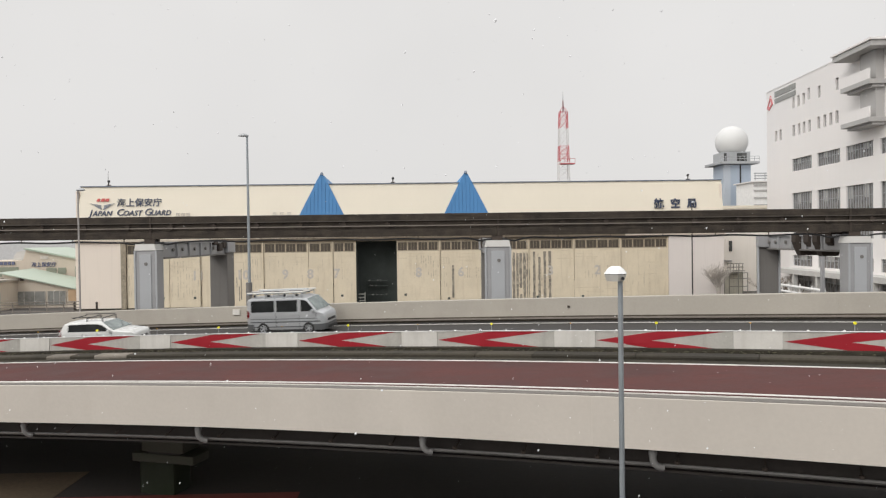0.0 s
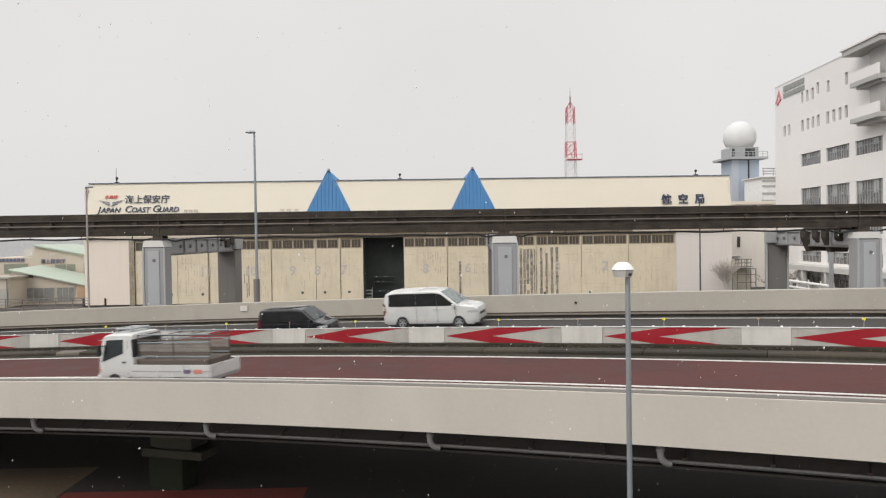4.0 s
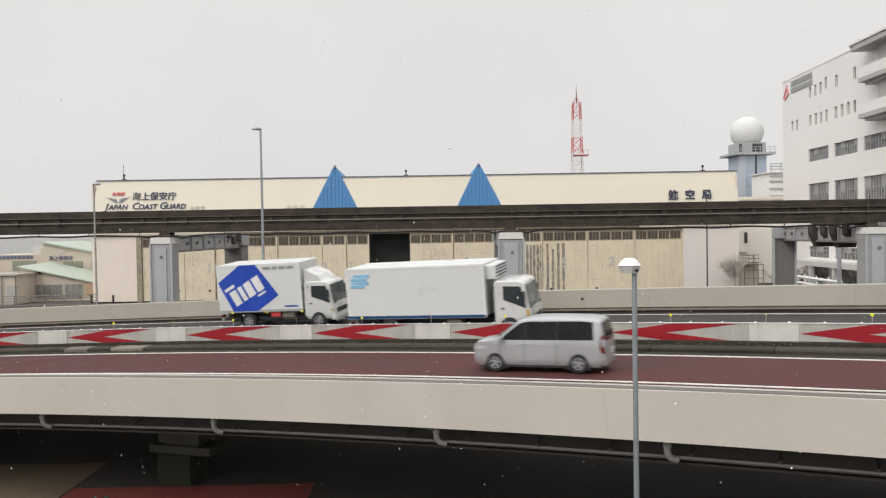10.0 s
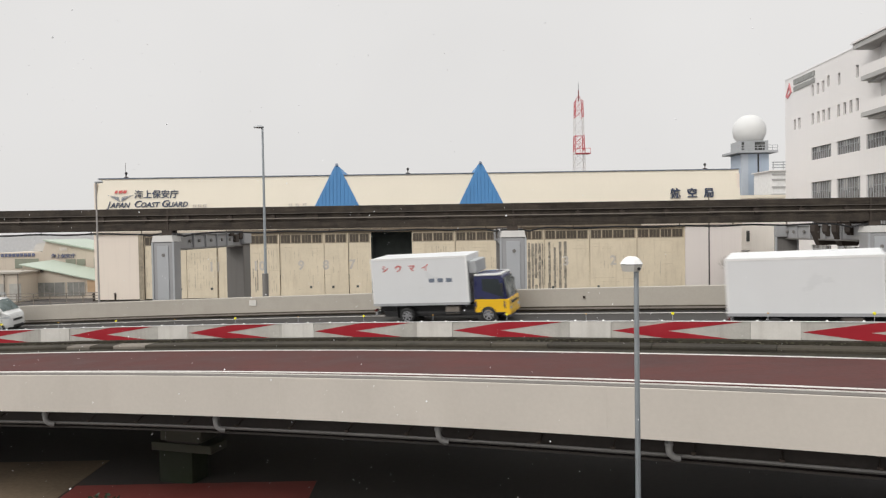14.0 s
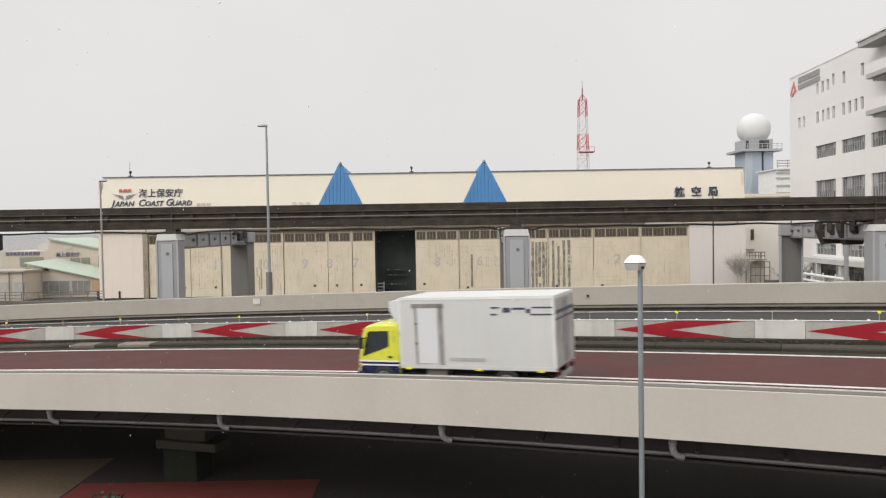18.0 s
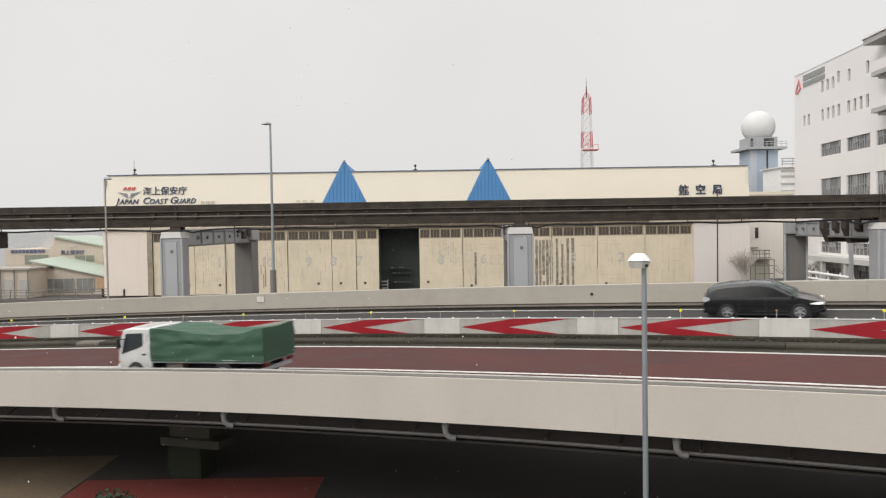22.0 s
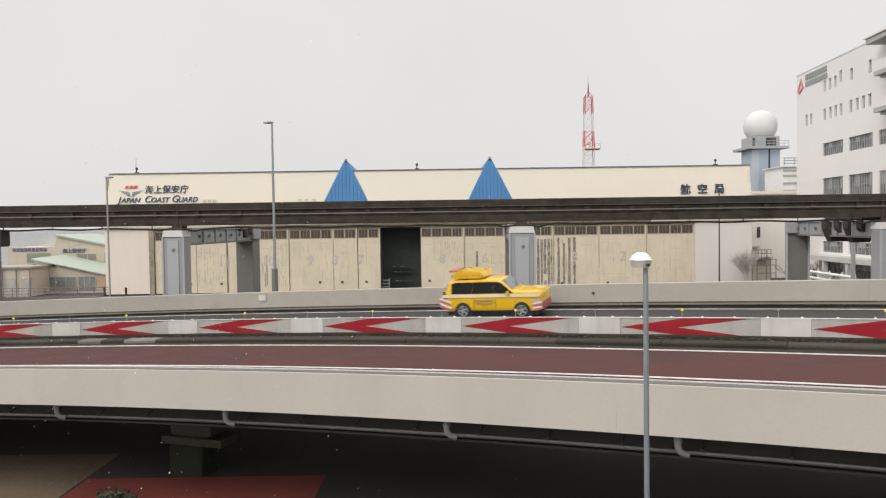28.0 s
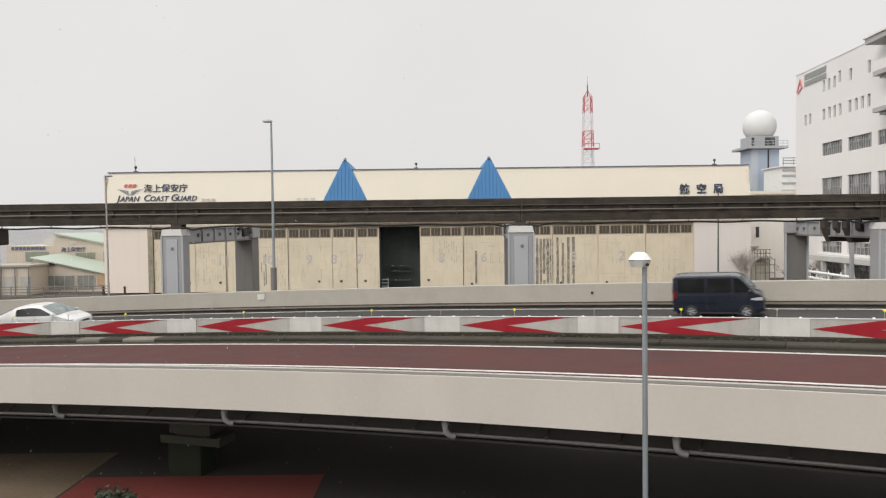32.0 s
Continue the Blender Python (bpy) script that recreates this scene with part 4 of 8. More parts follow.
def roof_unit(x, kind):
    e = empty("roof_beacon", HANG_M @ Matrix.Translation((hx(x), HY + 1.2, top + 0.13)) @ Matrix.Scale(0.62, 4))
    bm = bmesh.new()
    rod(bm, (0, 0, 0), (0, 0, 0.9), 0.12, 8)
    bx(bm, -0.5, 0.5, -0.2, 0.2, 0, 0.25)
    part("stand", bm, RUST, e)
    bm = bmesh.new()
    bmesh.ops.create_uvsphere(bm, u_segments=10, v_segments=6, radius=0.34, matrix=Matrix.Translation((0, 0, 1.15)))
    part("lamp_housing", bm, PLASTIC, e)
    if kind:
        bm = bmesh.new()
        rod(bm, (-0.2, 0, 0), (-0.1, 0, 3.6), 0.05, 6)
        part("aerial", bm, RUST, e)
    return tagged(e, "small dark beacon on the hangar eaves", "beacon", "roof beacons")


for x, kind in ((238, 1), (738, 0), (1270, 0)):
    roof_unit(x, kind)

# ---------------------------------------------------------------- office building, seen along its side
OFF = Matrix.Translation((50.25, 105.0, 0)) @ Matrix.Rotation(math.atan2(-1.0, -0.055), 4, "Z")
office = tagged(empty("office_building", OFF), "pale multi-storey airport office building with stacked balconies", "office building")
# local x runs along the facade towards the viewer, local y is negative outwards
L_OFF = 46.0


def OB(x0, x1, out0, out1, z0, z1, bev=0.0):
    return B(x0, x1, -out1, -out0, z0, z1, bev)


holes = []
for a, b in ((8.05, 13.5), (14.95, 20.45), (21.8, 27.3), (28.7, 34.2), (35.6, 41.1)):
    for z0, z1, n in ((17.5, 19.15, 5), (11.3, 14.6, 5), (8.6, 10.2, 5), (5.0, 6.4, 3), (2.1, 3.95, 2)):
        holes.append((a, b, z0, z1, n))
for k, zt in ((8.2, 27.3), (9.65, 27.3), (11.1, 27.3), (12.5, 27.7), (15.2, 27.4), (19.5, 27.45)):
    holes.append((k, k + 0.65, zt - 1.45, zt, 0))
for k in (2.78, 4.2, 8.2, 9.75, 11.15, 12.6, 15.05, 16.55, 18.0, 19.45):
    holes.append((k, k + 0.68, 22.15, 23.62, 0))


def pierced(name, x1, z1, rects, y0, y1, material, parent):
    """An upright slab from x 0 to x1 with rectangular openings through it, built from bands."""
    bm = bmesh.new()
    zs = sorted({0.0, z1, *(r[2] for r in rects), *(r[3] for r in rects)})
    for za, zb in zip(zs, zs[1:]):
        mid = (za + zb) / 2
        cuts = sorted((r[0], r[1]) for r in rects if r[2] < mid < r[3])
        x = 0.0
        for a, b in cuts + [(x1, x1)]:
            if a > x + 1e-4:
                bx(bm, x, a, -y1, -y0, za, zb)
            x = max(x, b)
    bmesh.ops.remove_doubles(bm, verts=bm.verts, dist=1e-4)
    return part(name, bm, material, parent)


pierced("facade_wall", L_OFF, 29.5, holes, -0.35, 0.0, BLD, office)
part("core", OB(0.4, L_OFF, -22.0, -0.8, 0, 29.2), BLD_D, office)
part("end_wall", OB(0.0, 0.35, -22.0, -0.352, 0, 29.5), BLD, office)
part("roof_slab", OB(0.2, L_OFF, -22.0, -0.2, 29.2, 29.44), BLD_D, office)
part("parapet_coping", OB(-0.05, L_OFF, -0.42, 0.06, 29.5, 29.62), BLD, office)
for a, b, z0, z1, n in holes:
    win = part("window", OB(a, b, -0.34, -0.26, z0, z1), GLASS_B, office, "grey curtained recessed window")
    if n:
        for j in range(2 * n + 1):
            x = a + (b - a) * j / (2 * n)
            part("frame_bar", OB(max(a, x - 0.035), min(b, x + 0.035), -0.258, -0.16, z0, z1), STEEL_G, win)
        part("frame_rail", OB(a, b, -0.258, -0.18, z0 + (z1 - z0) * 0.62, z0 + (z1 - z0) * 0.62 + 0.08), STEEL_G, win)
        for j in range(n):
            if (j * 7 + int(a)) % 3 == 0:
                part("blind", OB(a + (b - a) * j / n + 0.1, a + (b - a) * (j + 1) / n - 0.1, -0.259, -0.24, z0 + (z1 - z0) * 0.55, z1), BLD_D, win, "drawn pale blind")
# balcony slabs, soffit beams, canopy and core carry painted-in shade
for z in (25.2, 21.25):
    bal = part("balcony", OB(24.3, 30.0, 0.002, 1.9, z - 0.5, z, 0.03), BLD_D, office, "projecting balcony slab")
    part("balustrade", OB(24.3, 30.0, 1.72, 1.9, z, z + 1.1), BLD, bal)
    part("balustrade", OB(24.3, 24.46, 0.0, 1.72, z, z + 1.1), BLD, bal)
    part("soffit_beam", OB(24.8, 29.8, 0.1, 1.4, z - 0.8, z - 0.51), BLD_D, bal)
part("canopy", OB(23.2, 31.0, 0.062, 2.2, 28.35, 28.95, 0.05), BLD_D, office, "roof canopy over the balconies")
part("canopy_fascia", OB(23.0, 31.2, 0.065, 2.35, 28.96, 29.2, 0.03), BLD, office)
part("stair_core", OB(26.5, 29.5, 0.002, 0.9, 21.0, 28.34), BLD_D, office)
GREY_S = mat("grey_sign", (0.27, 0.275, 0.26), 0.5)
for j in range(8):
    part("sign_bar", B(2.9 + j * 0.8, 3.6 + j * 0.8, -0.1, 0.0, 28.35, 29.1), GREY_S, office, "grey unreadable sign bar")
for j in range(7):
    part("sign_bar", B(2.9 + j * 0.92, 3.75 + j * 0.92, -0.1, 0.0, 27.5, 28.1), GREY_S, office, "grey unreadable sign bar")
bm = bmesh.new()
tri = [(0.35, 27.2), (1.0, 26.85), (2.2, 27.55), (1.5, 28.9)]
cen = (1.25, 27.7)
for p, q in zip(tri, tri[1:] + tri[:1]):
    ip = (p[0] + (cen[0] - p[0]) * 0.45, p[1] + (cen[1] - p[1]) * 0.45)
    iq = (q[0] + (cen[0] - q[0]) * 0.45, q[1] + (cen[1] - q[1]) * 0.45)
    prism(bm, [p, q, iq, ip], "y", -0.12, 0.0)
part("emblem", bm, mat("pale_red_emblem", (0.60, 0.20, 0.21), 0.5), office, "plain red ring emblem")
# ground-floor terrace
TERR = mat("terrace_concrete_paint", (0.52, 0.51, 0.49), 0.6, 0, 0.1, 0.6, 10, 0.05, 0.2, (0.35, 0.33, 0.3))
for z in (4.35,):
    part("terrace_slab", OB(7.0, 40, 0.002, 2.4, z - 0.25, z + 0.35), TERR, office)
for k in range(7, 40, 6):
    part("terrace_column", OB(k, k + 0.5, 1.8, 2.3, 0, 4.1), TERR, office)
rail = tagged(empty("white_railing", OFF @ Matrix.Translation((0, -3.6, 0))), "white painted pipe railing beside the office", "railing")
for z in (2.0, 2.75):
    bm = bmesh.new()
    rod(bm, (9, 0, z), (24, 0, z), 0.17, 8)
    part("rail_tube", bm, WHITE, rail)
for k in range(9, 25, 3):
    bm = bmesh.new()
    rod(bm, (k, 0, 0), (k, 0, 3.15), 0.08, 8)
    part("post", bm, WHITE, rail)

# ---------------------------------------------------------------- radar tower and radome
TY = 150.0
tower = tagged(empty("radar_tower", Matrix.Translation((65.6, TY, 0))), "pale blue radar tower topped by a white radome", "radar tower")
part("shaft", B(-2.8, 2.8, 0, 5.6, 0, 23.6, 0.05), TOWER, tower)
part("corner_strip", B(-2.84, -1.5, -0.12, 0.4, 0, 23.6), mat("tower_strip", (0.44, 0.48, 0.53), 0.5, 0, 0.05), tower)
part("joint_strip", B(0.45, 0.75, -0.08, 0.1, 14, 23.6), PLASTIC, tower, "dark vertical joint")
part("deck", B(-4.1, 4.1, -1.3, 7.0, 23.7, 24.2, 0.05), STEEL_G, tower)
bm = bmesh.new()
for k in range(-4, 5):
    rod(bm, (k, -1.25, 24.2), (k, -1.25, 25.2), 0.05, 6)
for z in (24.7, 25.2):
    rod(bm, (-4.05, -1.25, z), (4.05, -1.25, z), 0.05, 6)
part("deck_railing", bm, STEEL_G, tower)
part("cab", B(-2.8, 2.8, 0.2, 5.6, 24.2, 26.3, 0.05), STEEL_G, tower)
part("cab_opening", B(0.0, 2.0, 0.1, 0.3, 24.3, 26.0), GLASS_D, tower, "dark opening")
part("cab_opening", B(-2.7, -2.2, 0.1, 0.3, 24.3, 26.0), GLASS_D, tower)
bm = bmesh.new()
bmesh.ops.create_uvsphere(bm, u_segments=40, v_segments=24, radius=3.28, matrix=Matrix.Translation((0, 2.8, 28.6)))
for v in bm.verts:
    v.co.z = max(v.co.z, 26.2)
part("radome", bm, DOME, tower, "smooth white radome", smooth=True)

annex = tagged(empty("rear_block"), "grey service block with rooftop pipework behind the hangar", "building")
# wall colour lightened to imitate distance haze
part("block", B(64.0, 80.0, 139, 147, 0, 19.2), mat("annex_wall", (0.74, 0.735, 0.72), 0.7), annex)
for z in (14.6, 16.0, 17.4, 18.4):
    part("louvre_band", B(63.9, 80.0, 138.9, 139.0, z, z + 0.35), BLD_D, annex)
part("block_roof", B(63.6, 80.4, 138.6, 147.4, 19.2, 19.4), BLD, annex)
for z in (19.9, 20.4, 20.9):
    bm = bmesh.new()
    rod(bm, (64.0, 139, z), (80, 139, z), 0.1, 6)
    part("roof_rail", bm, STEEL_G, annex)
for k in range(9):
    bm = bmesh.new()
    rod(bm, (64.2 + k * 1.9, 139, 19.5), (64.2 + k * 1.9, 139, 21), 0.07, 6)
    part("rail_post", bm, STEEL_G, annex)
lean = tagged(empty("side_annex"), "low cream annex beside the hangar end", "building")
part("annex_wall", B(46.2, 60.0, 118, 130, 0, 13.4), mat("annex_white_wall", (0.88, 0.83, 0.76), 0.65, 0, 0.05, 0.15, 8, 0.04, 0.1, (0.5, 0.46, 0.4)), lean)
part("annex_roof", B(46.1, 60.2, 117.8, 130.2, 13.4, 13.9), CREAM, lean)
part("annex_window", B(50.1, 50.6, 117.9, 118.02, 6.5, 8.2), GLASS_D, lean)
part("annex_ledge", B(46.4, 50.4, 117.5, 118.0, 4.9, 5.1), BLD_D, lean)

# scaffold cage and a bare shrub at the hangar corner
CAGE = mat("weathered_cage_steel", (0.19, 0.175, 0.15), 0.7)
cage = tagged(empty("scaffold_cage", Matrix.Translation((42.9, 101.0, 0))), "rusty steel stair cage standing by the hangar", "scaffold")
for x in (0.0, 1.3, 2.6):
    for y in (0.0, 1.6):
        bm = bmesh.new()
        rod(bm, (x, y, 0), (x, y, 3.9 if x != 1.3 else 5.2), 0.06, 6)
        part("upright", bm, CAGE, cage)
for z in (0.9, 2.0, 3.1, 3.9):
    for y in (0.0, 1.6):
        part("cross_tube", rod(bmesh.new(), (0, y, z), (2.6, y, z), 0.05, 6), CAGE, cage)
for z in (4.7, 5.2):
    bm = bmesh.new()
    rod(bm, (-0.3, 0, z), (2.0, 0, z), 0.06, 6)
    part("top_tube", bm, CAGE, cage)
part("mesh_panel", B(0.05, 2.5, 1.55, 1.6, 0.2, 3.8), mat("olive_mesh_panel", (0.50, 0.47, 0.39), 0.8, 0, 0.3, 1.5, 12, 0.1), cage)
for k in range(6):
    part("rail_baluster", rod(bmesh.new(), (-0.2 + k * 0.42, 0, 4.2), (-0.2 + k * 0.42, 0, 5.2), 0.04, 5), CAGE, cage)
part("platform", B(-0.3, 2.2, -0.1, 1.7, 4.1, 4.2), CAGE, cage)


def shrub(name, x, y, h, spread, n, material, seed, label, category, leaf=0.0):
    """Tapered stems that fork; leaves as small folded blades where there are any."""
    rg = random.Random(seed)
    e = empty(name, Matrix.Translation((x, y, 0)))
    bm, lf = bmesh.new(), bmesh.new()

    def grow(p, d, length, r, depth):
        q = p + d * length
        rod(bm, p, q, r, 5, r * 0.6)
        if leaf and depth <= 1:
            for _ in range(7):
                c = q + Vector((rg.gauss(0, 0.16), rg.gauss(0, 0.16), rg.gauss(0, 0.13)))
                a = Vector((rg.uniform(-1, 1), rg.uniform(-1, 1), rg.uniform(-0.6, 0.6))).normalized() * leaf
                b = a.orthogonal().normalized() * leaf * 0.45
                vs = [lf.verts.new(c - a), lf.verts.new(c + b), lf.verts.new(c + a), lf.verts.new(c - b)]
                lf.faces.new(vs)
        if depth:
            for _ in range(rg.choice((2, 3))):
                nd = (d + Vector((rg.gauss(0, 0.45), rg.gauss(0, 0.45), rg.uniform(-0.1, 0.4)))).normalized()
                grow(q, nd, length * rg.uniform(0.6, 0.85), r * 0.6, depth - 1)

    for _ in range(n):
        d = Vector((rg.gauss(0, spread), rg.gauss(0, spread), 1)).normalized()
        grow(Vector((rg.gauss(0, spread), rg.gauss(0, spread), 0)), d, h * 0.36, h * 0.018, 3)
    part("stem", bm, material, e)
    if leaf:
        part("foliage", lf, FOLIAGE, e)
    else:
        lf.free()
    return tagged(e, label, category)


shrub("bare_shrub", 40.85, 99.5, 5.3, 0.08, 22, mat("pale_twig", (0.46, 0.42, 0.38), 0.8), 3, "leafless grey shrub against the hangar wall", "shrub")
shrub("bare_shrub", 47.6, 95.0, 4.4, 0.75, 14, mat("brown_twig", (0.17, 0.13, 0.095), 0.8), 5, "leafless brown shrub by the office terrace", "shrub")

# ---------------------------------------------------------------- lattice mast
mast = tagged(empty("lattice_mast", Matrix.Translation((39.5, 200.0, 0))), "red and white lattice radio mast with a lightning rod", "radio mast")
BANDS = [(0, 21, MAST_R), (21, 29.7, MAST_W), (29.7, 33.9, MAST_R), (33.9, 38.7, MAST_W), (38.7, 43.2, MAST_R)]


def half_width(z):
    return 2.0 - 1.0 * min(z, 43) / 43


for z0, z1, m in BANDS:
    n = max(2, round((z1 - z0) / 2.0))
    for i in range(n):
        a, b = z0 + (z1 - z0) * i / n, z0 + (z1 - z0) * (i + 1) / n
        wa, wb = half_width(a), half_width(b)
        bm = bmesh.new()
        ca = [Vector((sx * wa, sy * wa, a)) for sx, sy in ((-1, -1), (1, -1), (1, 1), (-1, 1))]
        cb = [Vector((sx * wb, sy * wb, b)) for sx, sy in ((-1, -1), (1, -1), (1, 1), (-1, 1))]
        for j in range(4):
            rod(bm, ca[j], cb[j], 0.11, 6)
            rod(bm, cb[j], cb[(j + 1) % 4], 0.05, 5)
            rod(bm, ca[j], cb[(j + 1) % 4], 0.05, 5)
            rod(bm, ca[(j + 1) % 4], cb[j], 0.05, 5)
        part("lattice_section", bm, m, mast)
bm = bmesh.new()
bx(bm, -1.3, 2.9, -1.5, 1.5, 29.0, 29.2)
for k in (-1.3, 0.0, 1.4, 2.8):
    rod(bm, (k, -1.5, 29.2), (k, -1.5, 30.4), 0.05, 5)
rod(bm, (-1.3, -1.5, 30.4), (2.9, -1.5, 30.4), 0.06, 5)
part("platform", bm, MAST_R, mast)
bm = bmesh.new()
for sx in (-1, 1):
    for sy in (-1, 1):
        rod(bm, (sx * 0.95, sy * 0.95, 43.2), (sx * 0.16, sy * 0.16, 44.6), 0.05, 5)
part("crown", bm, MAST_R, mast)
part("aerial", rod(bmesh.new(), (0, 0, 43.2), (0, 0, 46.3), 0.2, 6, 0.15), mat("aerial_red_brown", (0.22, 0.08, 0.08), 0.6), mast, "red-brown aerial tube")
part("lightning_rod", rod(bmesh.new(), (0, 0, 46.3), (0, 0, 48.6), 0.12, 6, 0.04), STEEL_G, mast)

# ---------------------------------------------------------------- low buildings beyond the hangar's end
shed_a = tagged(empty("coastal_office"), "low beige service building with a pale green sloping roof", "building")
ya = 119.0
bm = bmesh.new()
prism(bm, [(-70.5, 0), (-70.5, 6.6), (-63.0, 6.6), (-62.4, 8.3), (-50.0, 5.8), (-50.0, 0)], "y", ya, ya + 14)
part("wall", bm, SHED, shed_a)
bm = bmesh.new()
prism(bm, [(-62.6, 8.36), (-62.6, 8.62), (-50.0, 6.1), (-50.0, 5.86)], "y", ya - 0.4, ya + 14)
part("roof", bm, GREEN_R, shed_a)
bm = bmesh.new()
prism(bm, [(-66.8, 6.65), (-66.0, 7.9), (-63.1, 8.5), (-63.1, 6.65)], "y", ya + 4, ya + 14)
part("rear_roof", bm, mat("pale_roof", (0.5, 0.49, 0.47), 0.6), shed_a)
# glazing is paled, with distance haze put into its colour
for a, b, z0, z1 in ((-67.4, -63.6, 4.1, 5.6), (-59.3, -57.7, 4.4, 5.4), (-57.5, -56.2, 4.4, 5.4), (-54.8, -54.0, 3.6, 5.6)):
    part("window", B(a, b, ya - 0.08, ya + 0.05, z0, z1), mat("hazy_green_glazing", (0.25, 0.27, 0.21), 0.4), shed_a)
for j in range(9):
    part("sign_bar", B(-69.6 + j * 0.62, -69.15 + j * 0.62, ya - 0.12, ya - 0.02, 5.95, 6.45), mat("pale_blue_letter", (0.13, 0.145, 0.23), 0.6), shed_a, "dark unreadable sign bars")
text_mesh("sign_lettering", "海上保安庁", 0.78, mat("pale_blue_letter", (0.13, 0.145, 0.23), 0.6), shed_a, on_front(-61.6, 5.65, ya - 0.06), "navy sign characters", bold=0.01)
part("sign_emblem", B(-60.2, -59.0, ya - 0.1, ya - 0.02, 6.8, 7.3), FADED, shed_a)

shed_b = tagged(empty("garage_shed"), "long beige shed with a mint green lean-to roof", "shed")
yb = 108.5
bm = bmesh.new()
prism(bm, [(-60.4, 0), (-60.4, 4.88), (-49.7, 2.5), (-49.7, 0)], "y", yb, yb + 9)
part("wall", bm, SHED, shed_b)
bm = bmesh.new()
for (x0, z0), (x1, z1) in (((-60.6, 5.0), (-49.7, 2.55)),):
    lo = [(x0, yb - 0.5, z0), (x1, yb - 0.5, z1), (x1, yb + 9, z1 + 0.25), (x0, yb + 9, z0 + 0.25)]
    va = [bm.verts.new(c) for c in lo]
    vb = [bm.verts.new((c[0], c[1], c[2] + 0.16)) for c in lo]
    bm.faces.new(va[::-1])
    bm.faces.new(vb)
    for i in range(4):
        bm.faces.new((va[i], va[(i + 1) % 4], vb[(i + 1) % 4], vb[i]))
part("roof", bm, GREEN_R, shed_b)
for a, b in ((-58.8, -54.3), (-53.9, -51.4)):
    win = part("window_band", B(a, b, yb - 0.06, yb + 0.02, 0.3, 2.35), mat("grey_glazing", (0.24, 0.24, 0.225), 0.3), shed_b, "grey glazed shutter")
    for j in range(4):
        x = a + (b - a) * j / 3
        part("mullion", B(x - 0.05, x + 0.05, yb - 0.1, yb - 0.06, 0.25, 2.4), PANEL_G, win)
part("door", B(-60.2, -59.0, yb - 0.08, yb, 0.0, 1.9), mat("pale_grey_door", (0.46, 0.47, 0.47), 0.5), shed_b)
for x in (-60.3, -57.5):
    part("wall_lamp", B(x - 0.2, x + 0.2, yb - 0.3, yb, 3.9, 4.3), RUST, shed_b)
part("notice", B(-50.9, -49.8, yb - 0.3, yb - 0.2, 0.9, 2.6), mat("orange_board", (0.46, 0.32, 0.20), 0.6), shed_b, "faded orange board")

shed_c = tagged(empty("storage_unit"), "weathered grey-beige storage shed behind a fence", "shed")
yc = 103.5
part("body", B(-72, -58.2, yc, yc + 5, 0, 4.0), SHED, shed_c)
part("roof", B(-72.3, -57.9, yc - 0.3, yc + 5.2, 4.0, 4.25), CONC_FAR, shed_c)
for k in range(6):
    x = -71 + k * 2.3
    part("shutter", B(x, x + 1.6, yc - 0.06, yc + 0.02, 0.2, 2.6), PANEL_G, shed_c)
for k in range(8):
    bm = bmesh.new()
    rod(bm, (-71.5 + k * 1.9, yc - 0.2, 0), (-71.5 + k * 1.9, yc - 0.2, 4.2), 0.07, 6)
    part("post", bm, FENCE_M, shed_c)
block = tagged(empty("far_block"), "hazy pale blocks far behind the yard", "building")
# flat pale grey carries the haze in its colour
part("block", B(-140, -86, 190, 210, 0, 9.6), mat("haze_wall", (0.55, 0.55, 0.55), 0.8), block)
part("block", B(-96, -72, 220, 235, 0, 12.2), mat("haze_wall", (0.55, 0.55, 0.55), 0.8), block)

fence = tagged(empty("yard_fence"), "dark steel mesh fence along the airport yard", "fence")
fy = 99.0
for k in range(15):
    bm = bmesh.new()
    rod(bm, (-78 + k * 2.2, fy, 0), (-78 + k * 2.2, fy, 1.5), 0.06, 6)
    part("post", bm, FENCE_M, fence)
for z in (0.25, 0.75, 1.15, 1.5):
    bm = bmesh.new()
    rod(bm, (-78, fy, z), (-45.2, fy, z), 0.045, 6)
    part("rail", bm, FENCE_M, fence)
for x in (-47.6, -44.6):
    v = empty("valve_post", Matrix.Translation((x, 103.0, 0)))
    bm = bmesh.new()
    rod(bm, (0, 0, 0), (0, 0, 0.9), 0.16, 8)
    bmesh.ops.create_uvsphere(bm, u_segments=8, v_segments=6, radius=0.2, matrix=Matrix.Translation((0, 0, 0.95)))
    part("hydrant_body", bm, RUST, v)
    tagged(v, "small dark hydrant in front of the hangar", "hydrant", "hydrants")


